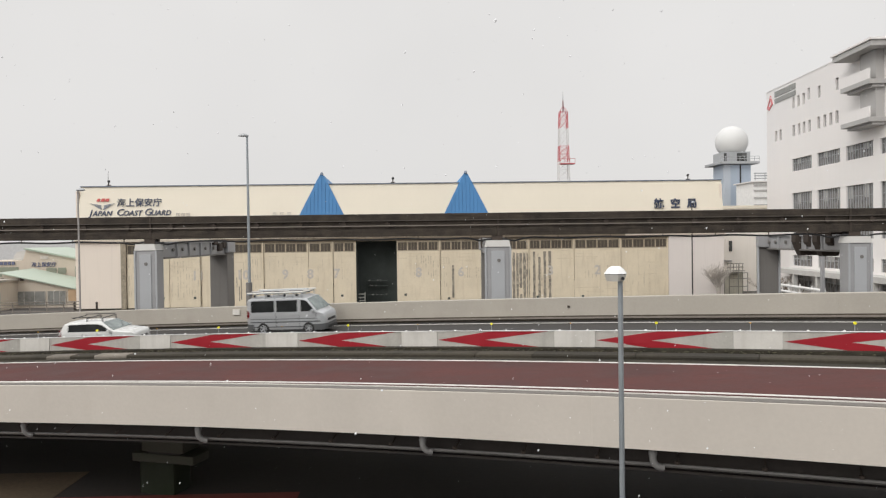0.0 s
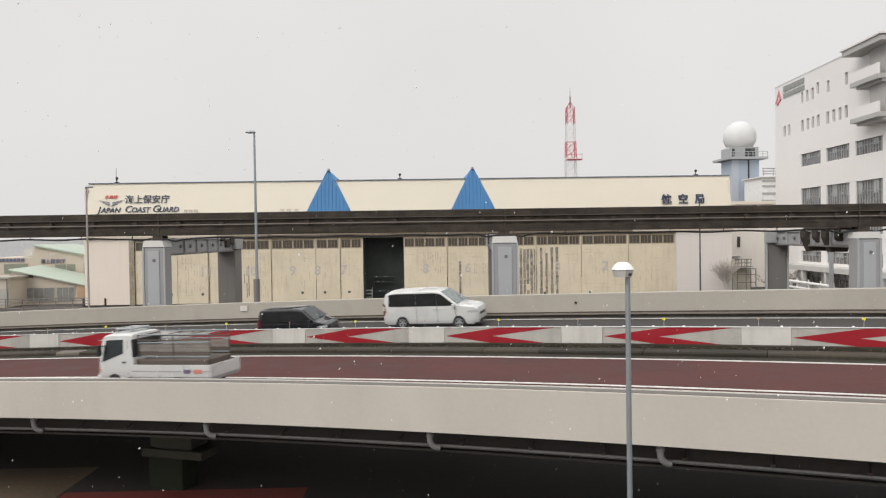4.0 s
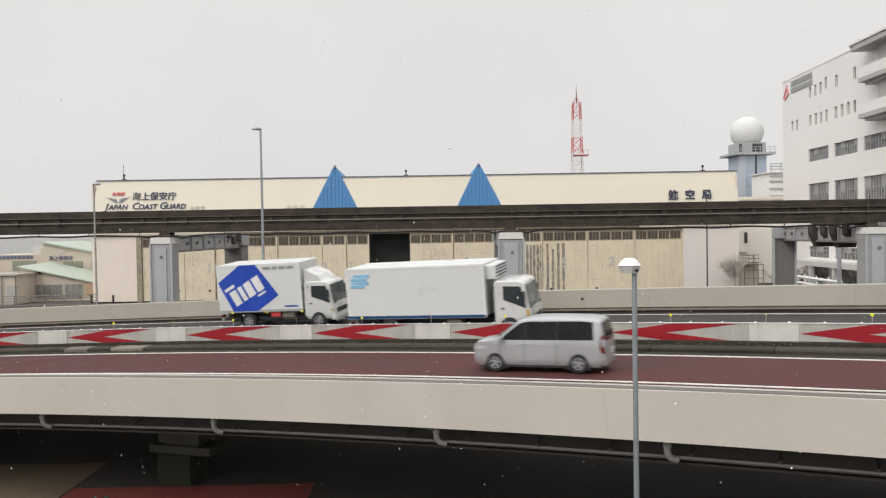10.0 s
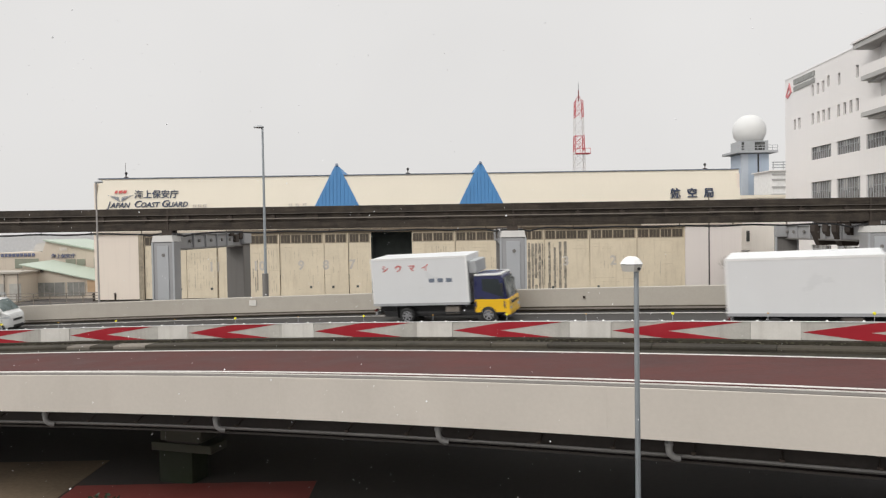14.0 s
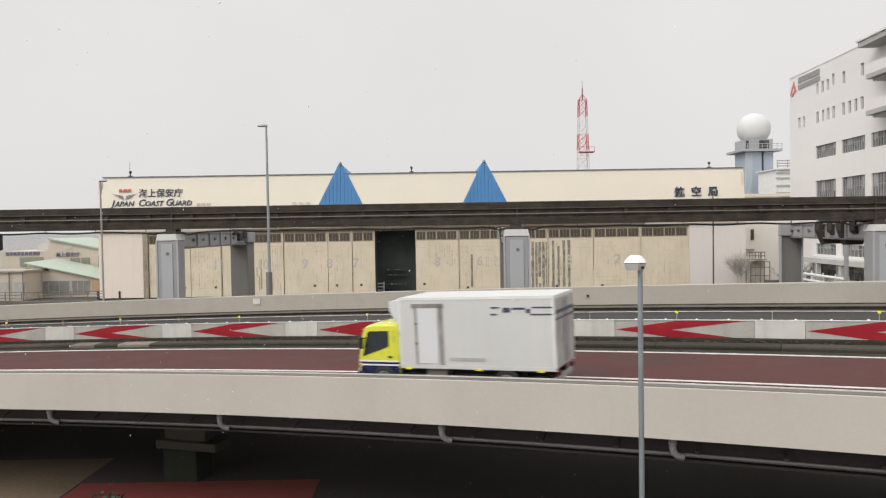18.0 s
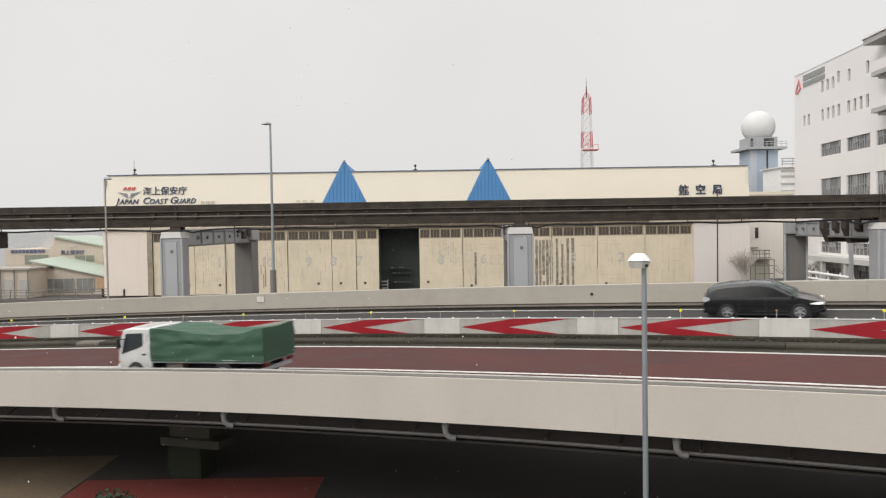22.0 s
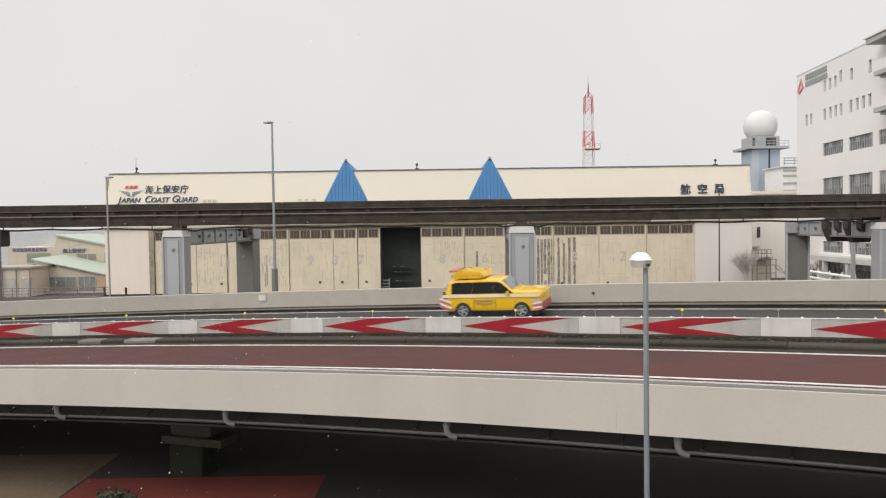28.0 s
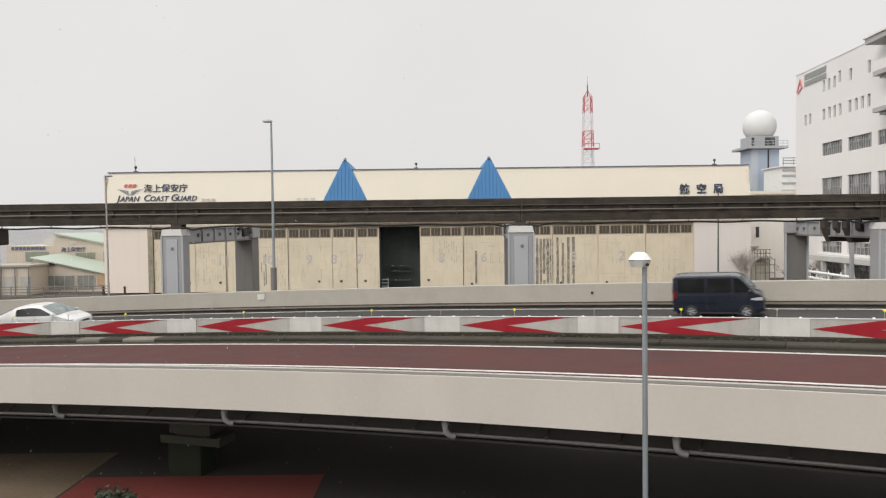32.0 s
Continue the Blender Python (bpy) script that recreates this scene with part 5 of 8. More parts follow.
# ---------------------------------------------------------------- lamps and poles
def street_lamp(x, y, z0, z1, r, arm, sleeve, label, material=GALV):
    e = empty("street_lamp", Matrix.Translation((x, y, z0)))
    h = z1 - z0
    bm = bmesh.new()
    rod(bm, (0, 0, 0), (0, 0, h), r, 10, r * 0.6)
    part("pole", bm, material, e, smooth=True)
    part("base_plate", B(-r * 2, r * 2, -r * 2, r * 2, 0, 0.04), GALV, e)
    if sleeve:
        bm = bmesh.new()
        rod(bm, (-0.02, -0.02, 0.02), (-0.02, -0.02, 1.5), r * 1.9, 10)
        part("sleeve", bm, PIER_D, e, "stained grey sleeve round the pole foot")
    bm = bmesh.new()
    bmesh.ops.create_uvsphere(bm, u_segments=14, v_segments=8, radius=1.0)
    for v in bm.verts:
        v.co = Vector((arm * 0.42 + v.co.x * abs(arm) * 0.62, v.co.y * 0.16, h + 0.02 + v.co.z * (0.14 if v.co.z > 0 else 0.06)))
    part("lamp_head", bm, STEEL_G, e, "oval grey lamp head", smooth=True)
    return tagged(e, label, "street lamp", "street lamps")


street_lamp(-9.9, 43.1, 5.3, 15.28, 0.095, -0.5, True, "tall galvanised street lamp behind the far wall")
street_lamp(-20.66, 45.4, 0.0, 12.4, 0.075, 0.42, False, "slim street lamp beside the monorail beam", mat("grey_brown_pole", (0.33, 0.31, 0.295), 0.6))
street_lamp(26.9, 72.0, 0.0, 12.4, 0.085, 0.3, False, "slim dark pole in front of the hangar", mat("dark_pole_paint", (0.06, 0.052, 0.05), 0.6))

sp = tagged(empty("service_post", Matrix.Translation((33.3, 60.0, 0))), "plain grey steel post behind the monorail pier", "post")
part("shaft", B(-0.14, 0.14, -0.14, 0.14, 0.02, 8.2, 0.04), PIER, sp)
part("base_plate", B(-0.35, 0.35, -0.35, 0.35, 0, 0.03), PIER, sp)

post = tagged(empty("lamp_post", Matrix.Translation((3.83, 14.0, 0))), "grey lamp post with a faceted white lantern head", "lamp post")
bm = bmesh.new()
rod(bm, (0, 0, 0), (0, 0, 8.35), 0.058, 16, 0.048)
part("pole", bm, GALV, post, smooth=True)
part("base_plate", B(-0.15, 0.15, -0.15, 0.15, 0, 0.03, 0.01), GALV, post)
bm = bmesh.new()
rod(bm, (-0.09, 0, 8.345), (-0.09, 0, 8.47), 0.17, 8, 0.215)
part("lantern_body", bm, PANEL_W, post, "pale grey lantern body")
bm = bmesh.new()
rod(bm, (-0.09, 0, 8.485), (-0.09, 0, 8.575), 0.225, 8, 0.16)
rod(bm, (-0.09, 0, 8.575), (-0.09, 0, 8.625), 0.16, 8, 0.09)
part("lantern_cap", bm, WHITE, post, "snow-dusted white lantern cap")
bm = bmesh.new()
rod(bm, (-0.09, 0, 8.465), (-0.09, 0, 8.49), 0.2, 8)
part("lantern_gap", bm, PLASTIC, post)
bm = bmesh.new()
rod(bm, (0.0, -0.2, 8.40), (0.0, -0.14, 8.40), 0.03, 10)
part("sensor", bm, PLASTIC, post, "small dark photo sensor")

for x, y, sd in ((-10.75, 24.0, 1),):
    shrub("clipped_shrub", x, y, 0.26, 0.2, 6, BARK, sd, "small dark evergreen shrub below the viaduct", "shrub", leaf=0.12)

# ---------------------------------------------------------------- vehicles
# outlines from nose to tail: share of the length, share of the height; the third number marks the foot of the windscreen
SHAPES = {
    "van": ([(0, .36), (.010, .47), (.03, .55), (.065, .59), (.085, .61, 1), (.215, .95), (.26, .985), (.36, 1), (.88, 1), (.96, .985), (.985, .95), (1, .56)], .60, .055),
    "minivan": ([(0, .40), (.010, .50), (.04, .555), (.15, .59), (.19, .605, 1), (.37, .95), (.43, .985), (.55, 1), (.86, .985), (.94, .96), (.97, .92), (1, .54)], .575, .075),
    "wagon": ([(0, .42), (.008, .52), (.03, .585), (.2, .64), (.25, .655, 1), (.41, .955), (.47, .99), (.6, 1), (.84, .985), (.91, .955), (.93, .92), (.99, .60), (1, .42)], .625, .10),
    "lightvan": ([(0, .42), (.008, .52), (.03, .585), (.13, .64), (.17, .66, 1), (.345, .95), (.42, .99), (.55, 1), (.86, .98), (.93, .95), (.95, .91), (.99, .60), (1, .42)], .625, .10),
    "sedan": ([(0, .36), (.012, .46), (.05, .54), (.2, .625), (.27, .66, 1), (.41, .95), (.47, .99), (.55, 1), (.66, .97), (.70, .945), (.86, .70), (.96, .675), (.99, .62), (1, .45)], .645, .13),
    "liftback": ([(0, .34), (.012, .43), (.06, .51), (.16, .60), (.19, .63, 1), (.42, .955), (.48, .99), (.56, 1), (.70, .965), (.78, .92), (.93, .73), (.98, .68), (1, .45)], .62, .13),
    "tallwagon": ([(0, .34), (.012, .43), (.06, .51), (.16, .58), (.20, .61, 1), (.42, .955), (.48, .985), (.58, 1), (.78, .965), (.92, .90), (.945, .86), (.99, .58), (1, .42)], .60, .11),
    "suv": ([(0, .44), (.006, .60), (.025, .665), (.2, .695), (.275, .71, 1), (.385, .95), (.42, .985), (.5, 1), (.84, .985), (.91, .96), (.935, .92), (.985, .58), (1, .40)], .625, .085),
    "hatch": ([(0, .40), (.012, .50), (.045, .575), (.17, .63), (.22, .65, 1), (.41, .955), (.47, .99), (.55, 1), (.8, .975), (.89, .945), (.915, .90), (.985, .60), (1, .42)], .625, .10),
    "kei": ([(0, .36), (.015, .46), (.05, .53), (.14, .585), (.17, .61, 1), (.34, .955), (.4, .985), (.5, 1), (.88, .99), (.94, .965), (.96, .93), (1, .55)], .585, .065),
    "keivan": ([(0, .36), (.012, .46), (.03, .53), (.07, .575), (.09, .60, 1), (.235, .95), (.28, .985), (.35, 1), (.9, 1), (.965, .985), (.985, .95), (1, .55)], .585, .045),
    "cabover": ([(0, .14), (.003, .34), (.012, .46), (.02, .49, 1), (.135, .90), (.165, .945), (.22, .975), (.36, 1), (.9, 1), (.985, .98), (1, .93)], .49, .04),
    "bigcab": ([(0, .10), (.004, .30), (.012, .45, 1), (.055, .735), (.075, .79), (.14, .85), (.27, .905), (.55, .955), (.85, .99), (.97, 1), (1, .985)], .47, .02),
}


def lerp_profile(pts, x):
    for (xa, za), (xb, zb) in zip(pts, pts[1:]):
        if xa >= x >= xb:
            return za if xa == xb else zb + (za - zb) * (x - xb) / (xa - xb)
    return pts[-1][1] if x < pts[-1][0] else pts[0][1]


def shell(e, shape, L, W, H, sill, colour, windows, glass, name="body", lower=None, x_off=0.0, screen=True, rear=True, front_glass=None, win_top=0.925, dark_pillars=False):
    """A lofted body with windscreen, rear and side windows under the thing e. Returns helpers for placing parts."""
    raw, belt_k, tumble = SHAPES[shape]
    pts = [(L / 2 - p[0] * L + x_off, p[1] * H) for p in raw]
    belt = belt_k * H
    cab = shape in ("cabover", "bigcab")
    ends = [0.02, 0.05, 0.09, 0.14, 0.2, 0.28]
    xs = sorted({p[0] for p in pts} | {x_off + L / 2 - L * k / 26 for k in range(1, 26)} | {x_off + L / 2 - d for d in ends} | {x_off - L / 2 + d for d in ends}, reverse=True)
    nose_r, nose_in, tail_r, tail_in = (0.20, 0.13, 0.06, 0.02) if cab else (0.55, 0.24, 0.30, 0.12)

    def half(x):
        """Half the width of the body in plan, with rounded corners at nose and tail."""
        k = abs(x - x_off) / (L / 2)
        d, r, cut = (x_off + L / 2 - x, nose_r, nose_in) if x > x_off else (x - x_off + L / 2, tail_r, tail_in)
        q = max(0.0, 1 - max(0.0, d) / r)
        return W / 2 * (1 - 0.015 * k ** 2) - cut * (1 - math.sqrt(max(0.0, 1 - q * q)) * 0.85 - 0.15 * (1 - q))

    def side(x, z):
        """Half width of the body at (x, z)."""
        w = half(x)
        if z <= belt:
            return w - 0.012 * max(0.0, (z - belt * 0.7) / (belt * 0.3))
        t = (z - belt)
        return w - 0.012 - t * (tumble * 2.0 / max(0.3, H - belt) * 0.9)

    def top(x):
        return lerp_profile(pts, x)

    bm = bmesh.new()
    rings = []
    for x in xs:
        zt, w = top(x), half(x)
        zb = min(belt, zt - 0.02)
        zl = sill if abs(x - x_off) < L * 0.46 else sill + 0.06
        zl = min(zl, zt * 0.8)
        zm = zl + (zb - zl) * 0.55
        prof = [(w * 0.93, zl), (w - 0.012, zl + (zb - zl) * 0.12), (w, zl + (zb - zl) * 0.3), (w, zm), (w - 0.004, zm + (zb - zm) * 0.55), (side(x, zb), zb)]
        if zt > belt + 0.02:
            r = min(0.07, (zt - belt) * 0.4)
            prof += [(side(x, zt - r), zt - r), (side(x, zt) - r * 0.75, zt - r * 0.2), (side(x, zt) * 0.5, zt + 0.018), (0.0, zt + 0.025)]
        else:
            prof += [(w * 0.94, zt - 0.005), (w * 0.82, zt + 0.008), (w * 0.45, zt + 0.022), (0.0, zt + 0.028)]
        ring = [bm.verts.new((x, y, z)) for y, z in prof]
        ring += [bm.verts.new((x, -y, z)) for y, z in prof[-2::-1]]
        rings.append(ring)
    n = len(rings[0])
    for a, b in zip(rings, rings[1:]):
        for i in range(n - 1):
            bm.faces.new((a[i], a[i + 1], b[i + 1], b[i]))
        bm.faces.new((a[n - 1], a[0], b[0], b[n - 1]))
    bm.faces.new(rings[0])
    bm.faces.new(rings[-1][::-1])
    body = part(name, bm, colour, e, smooth=True)
    body.data.set_sharp_from_angle(angle=radians(34))

    def pane(nm, quad, material, th=0.012):
        b2 = bmesh.new()
        q = [Vector(c) for c in quad]
        nrm = (q[1] - q[0]).cross(q[-1] - q[0]).normalized()
        lo = [b2.verts.new(c - nrm * th) for c in q]
        hi = [b2.verts.new(c + nrm * th) for c in q]
        b2.faces.new(lo[::-1])
        b2.faces.new(hi)
        m = len(q)
        for i in range(m):
            b2.faces.new((lo[i], lo[(i + 1) % m], hi[(i + 1) % m], hi[i]))
        return part(nm, b2, material, e)

    ci = next(i for i, p in enumerate(raw) if len(p) > 2)
    if screen:
        (xa, za), (xb, zb) = pts[ci], pts[ci + 1]
        xa, za = xa + (xb - xa) * 0.06, za + (zb - za) * 0.06
        wa, wb = side(xa, max(za, belt)) - 0.06, side(xb, zb) - 0.10
        if shape == "bigcab":
            wb = side(xb, zb) - 0.06
        if cab:
            pane("screen_surround", [(xa, -wa - 0.05, za - 0.03), (xa, wa + 0.05, za - 0.03), (xb, wb + 0.05, zb + 0.02), (xb, -wb - 0.05, zb + 0.02)], PLASTIC, 0.008)
        pane("windscreen", [(xa, -wa, za + 0.03), (xa, wa, za + 0.03), (xb, wb, zb + 0.016), (xb, -wb, zb + 0.016)], front_glass or (GLASS_T if cab else GLASS_W), 0.014)
        b2 = bmesh.new()
        rod(b2, (xa + 0.03, 0.05, za + 0.06), ((xa + xb) / 2 + 0.03, wa * 0.55, (za + zb) / 2 + 0.05), 0.012, 5)
        part("wiper", b2, PLASTIC, e)
    if rear:
        k = max(i for i, p in enumerate(raw) if p[1] > 0.84)
        (xa, za), (xb, zb) = pts[k], pts[k + 1]
        f = min(1.0, (za - belt) / max(0.05, za - zb))
        xb, zb = xa + (xb - xa) * f, za + (zb - za) * f
        xa, za = xa + (xb - xa) * 0.08, za + (zb - za) * 0.08
        wa, wb = side(xa, za) - 0.1, side(xb, zb) - 0.08
        pane("rear_window", [(xa - 0.015, -wa, za), (xa - 0.015, wa, za), (xb - 0.015, wb, zb), (xb - 0.015, -wb, zb)], glass, 0.012)
    if dark_pillars:
        windows = [(fa, windows[i + 1][0] - 0.002 if i + 1 < len(windows) else fb, g) for i, (fa, fb, g) in enumerate(windows)]
    for w_i, (fa, fb, g) in enumerate(windows):
        for sy in (1, -1):
            xa, xb = x_off + L / 2 - fa * L, x_off + L / 2 - fb * L
            lo_z = belt + 0.035
            b2 = bmesh.new()
            cols = []
            for j in range(9):
                x = xa + (xb - xa) * j / 8
                hi_z = max(lo_z + 0.015, min(top(x) - 0.115, H * win_top))
                pair = [(x, lo_z), (x, hi_z)]
                cols.append([b2.verts.new((px, sy * (side(px, pz) - 0.02), pz)) for px, pz in pair] + [b2.verts.new((px, sy * (side(px, pz) + 0.011), pz)) for px, pz in pair[::-1]])
            for ca, cb in zip(cols, cols[1:]):
                for i in range(4):
                    b2.faces.new((ca[i], ca[(i + 1) % 4], cb[(i + 1) % 4], cb[i]))
            b2.faces.new(cols[0])
            b2.faces.new(cols[-1][::-1])
            part("side_window", b2, glass if g is None else g, e)
    return body, side, top, belt, pts


CABS = {}


def wheel(e, x, y, r, width=0.2, rim=RIM, spokes=5):
    """A tyre with a spoked rim on the side sign(y); returns the keyed part."""
    sy = 1 if y > 0 else -1
    bm = bmesh.new()
    prof = [(r * 0.62, -0.5), (r * 0.9, -0.5), (r, -0.36), (r, 0.36), (r * 0.9, 0.5), (r * 0.62, 0.5)]
    seg = 24
    rings = []
    for i in range(seg):
        a = 2 * math.pi * i / seg
        rings.append([bm.verts.new((q * math.cos(a), w * width, q * math.sin(a))) for q, w in prof])
    for i in range(seg):
        a, b = rings[i], rings[(i + 1) % seg]
        for j in range(len(prof)):
            bm.faces.new((a[j], a[(j + 1) % len(prof)], b[(j + 1) % len(prof)], b[j]))
    t = part("wheel", bm, RUBBER, e, smooth=True)
    t.location = (x, y, r)
    bm = bmesh.new()
    rod(bm, (0, sy * width * 0.18, 0), (0, sy * width * 0.34, 0), r * 0.625, 24)
    part("rim_back", bm, PLASTIC, t)
    bm = bmesh.new()
    for i in range(spokes):
        a = 2 * math.pi * i / spokes
        c, s = math.cos(a), math.sin(a)
        q = []
        for k, hw in ((0.05, 0.10), (0.60, 0.085)):
            q += [(k * r * c - hw * r * s, k * r * s + hw * r * c), (k * r * c + hw * r * s, k * r * s - hw * r * c)]
        prism(bm, [q[0], q[2], q[3], q[1]], "y", sy * width * 0.34, sy * width * 0.44)
    rod(bm, (0, sy * width * 0.34, 0), (0, sy * width * 0.5, 0), r * 0.17, 12)
    seg = 24
    for i in range(seg):
        a0, a1 = 2 * math.pi * i / seg, 2 * math.pi * (i + 1) / seg
        prism(bm, [(0.55 * r * math.cos(a0), 0.55 * r * math.sin(a0)), (0.63 * r * math.cos(a0), 0.63 * r * math.sin(a0)),
                   (0.63 * r * math.cos(a1), 0.63 * r * math.sin(a1)), (0.55 * r * math.cos(a1), 0.55 * r * math.sin(a1))], "y", sy * width * 0.3, sy * width * 0.5)
    part("rim", bm, rim, t)
    return t


def arch(e, x, y, r, material=PLASTIC):
    """Dark wheel housing, a flat half round behind the wheel."""
    sy = 1 if y > 0 else -1
    poly = [(x + r * math.cos(a * math.pi / 14), r * 0.25 + r * math.sin(a * math.pi / 14)) for a in range(15)]
    poly += [(x - r, 0.16), (x + r, 0.16)]
    bm = prism(bmesh.new(), poly, "y", y - sy * 0.02, y)
    part("wheel_arch", bm, material, e)


def lamp_pair(e, nm, x, y, z, dx, dy, dz, material):
    for sy in (1, -1):
        part(nm, B(x - dx, x + dx, sy * y - dy, sy * y + dy, z - dz, z + dz, min(dx, dy, dz) * 0.5), material, e)


def wrap(e, nm, xa, xb, za, zb, side, material, out=0.01, label=""):
    """A thin piece on both flanks that follows the body's rounded plan; it thins towards its inner end."""
    n = 8
    for sy in (1, -1):
        bm = bmesh.new()
        cols = []
        for i in range(n + 1):
            x = xa + (xb - xa) * i / n
            k = min(1.0, 0.45 + 1.1 * (i / n if abs(xb) > abs(xa) else 1 - i / n))
            zm, h = (za + zb) / 2, (zb - za) / 2 * k
            cols.append([bm.verts.new((x, sy * (side(x, z) + o), z)) for z, o in ((zm - h, -0.03), (zm + h, -0.03), (zm + h, out), (zm - h, out))])
        for ca, cb in zip(cols, cols[1:]):
            for i in range(4):
                bm.faces.new((ca[i], ca[(i + 1) % 4], cb[(i + 1) % 4], cb[i]))
        bm.faces.new(cols[0])
        bm.faces.new(cols[-1][::-1])
        part(nm, bm, material, e, label)


def ends_of_car(e, side, L, W, H, sill, bumper):
    """Bumper skins, grille and lower intake that follow the plan at nose and tail."""
    for nm, sg, reach, z0, z1 in (("front_bumper", 1, 0.62, sill + 0.02, H * 0.27), ("rear_bumper", -1, 0.42, sill + 0.03, H * 0.29)):
        xs = [L / 2 - reach * (1 - math.sin(i * math.pi / 16)) for i in range(9)]
        outline = [(sg * x, side(sg * x, z0 + 0.1) + 0.012) for x in xs]
        poly = outline + [(sg * (L / 2 + 0.025), outline[-1][1] * 0.6)]
        poly = poly + [(x, -y) for x, y in poly[::-1]]
        part(nm, prism(bmesh.new(), poly, "z", z0, z1), bumper, e) if bumper else None
    part("grille", B(L / 2 - 0.05, L / 2 + 0.03, -W * 0.24, W * 0.24, H * 0.32, H * 0.385, 0.015), PLASTIC, e, "dark front grille")
    part("lower_intake", B(L / 2 - 0.05, L / 2 + 0.034, -W * 0.28, W * 0.28, sill + 0.05, sill + 0.17, 0.015), PLASTIC, e, "dark lower intake")
    for sy in (1, -1):
        part("sill", B(-L * 0.30, L * 0.30, sy * (W * 0.468) - 0.02, sy * (W * 0.468) + 0.02, sill - 0.03, sill + 0.06, 0.01), PLASTIC, e)


def rack(e, x0, x1, w, z, n, material=GALV, side_rails=True):
    rk = part("roof_rack", B(x1, x1 + 0.04, -w, w, z + 0.14, z + 0.18), material, e, "roof rack of metal bars")
    for i in range(n):
        x = x1 + (x0 - x1) * (i + 1) / n
        part("cross_bar", B(x - 0.02, x + 0.02, -w, w, z + 0.14, z + 0.18), material, rk)
        for sy in (1, -1):
            part("stanchion", B(x - 0.02, x + 0.02, sy * w - 0.02, sy * w + 0.02, z - 0.05, z + 0.14), material, rk)
    if side_rails:
        for sy in (1, -1):
            part("side_rail", B(x1, x0, sy * w - 0.015, sy * w + 0.015, z + 0.20, z + 0.235), material, rk)


def car(name, label, category, shape, L, W, H, colour, windows, wheels, glass=GLASS_C, lit=False, r=0.31, tail=TAIL, seams=(), handles=(), bumper=None, rim=RIM,
        tail_box=(0.07, 0.07, 0.2), head_z=0.44, sill=0.2, front_glass=None, pillars=False):
    e = empty(name)
    body, side, top, belt, pts = shell(e, shape, L, W, H, sill, colour, windows, glass, front_glass=front_glass, dark_pillars=not pillars and shape not in ("van", "keivan"))
    CABS[name] = (side, lambda poly: [(L / 2 - f * L, k * H) for f, k in poly])
    spins = []
    for x in wheels:
        for sy in (1, -1):
            arch(e, x, sy * (side(x, 0.4) + 0.004), r * 1.28)
            spins.append(wheel(e, x, sy * (side(x, 0.4) - 0.075), r, 0.2, rim))
    ends_of_car(e, side, L, W, H, sill, bumper)
    wrap(e, "headlight", L / 2 - 0.50, L / 2 - 0.05, (head_z - 0.035) * H, (head_z + 0.035) * H, side, LENS_ON if lit else LENS, 0.012)
    dx, dy, dz = tail_box
    wrap(e, "tail_light", -L / 2 + 0.02, -L / 2 + 0.06 + dx * 2.2, belt - dz * 1.35, belt + dz * 0.65, side, tail, 0.012)
    part("number_plate", B(-L / 2 - 0.07, -L / 2 - 0.045, -0.17, 0.17, H * 0.33, H * 0.33 + 0.17), WHITE, e, "white plate with dark bars")
    ci = next(i for i, p in enumerate(SHAPES[shape][0]) if len(p) > 2)
    mx = pts[ci][0] - 0.22
    for sy in (1, -1):
        part("mirror", B(mx - 0.06, mx + 0.06, sy * (W / 2 + 0.08) - 0.09, sy * (W / 2 + 0.08) + 0.09, belt - 0.02, belt + 0.14, 0.03), colour, e)
    for f in seams:
        x = L / 2 - f * L
        for sy in (1, -1):
            y = side(x, 0.5) + 0.003
            part("door_seam", B(x - 0.008, x + 0.008, sy * y - 0.003, sy * y + 0.003, sill + 0.1, belt - 0.02), PLASTIC, e)
    for f in handles:
        x = L / 2 - f * L
        for sy in (1, -1):
            part("door_handle", B(x - 0.09, x + 0.09, sy * (side(x, 0.6) + 0.012) - 0.012, sy * (side(x, 0.6) + 0.012) + 0.012, belt - 0.13, belt - 0.09, 0.008), colour, e)
    part("underbody", B(-L * 0.46, L * 0.46, -W * 0.42, W * 0.42, 0.15, sill + 0.06), PLASTIC, e)
    return tagged(e, label, category), spins


def flank_pane(e, nm, poly, side, material, out=0.011, label=""):
    """A thin plate on both flanks that follows the body's side; poly: (x, z)."""
    n = len(poly)
    x0, x1 = min(p[0] for p in poly), max(p[0] for p in poly)
    cuts = max(2, int((x1 - x0) / 0.09))
    xs = sorted({p[0] for p in poly} | {x0 + (x1 - x0) * i / cuts for i in range(cuts + 1)})

    def span(x):
        zs = []
        for i in range(n):
            (xa, za), (xb, zb) = poly[i], poly[(i + 1) % n]
            if abs(xa - x) < 1e-6:
                zs.append(za)
            if (xa - x) * (xb - x) < 0:
                zs.append(za + (zb - za) * (x - xa) / (xb - xa))
        return min(zs), max(zs) + 1e-3

    for sy in (1, -1):
        bm = bmesh.new()
        cols = []
        for x in xs:
            za, zb = span(x)
            cols.append([bm.verts.new((x, sy * (side(x, z) + o), z)) for z, o in ((za, -0.02), (zb, -0.02), (zb, out), (za, out))])
        for ca, cb in zip(cols, cols[1:]):
            for i in range(4):
                bm.faces.new((ca[i], ca[(i + 1) % 4], cb[(i + 1) % 4], cb[i]))
        bm.faces.new(cols[0])
        bm.faces.new(cols[-1][::-1])
        part(nm, bm, material, e, label)


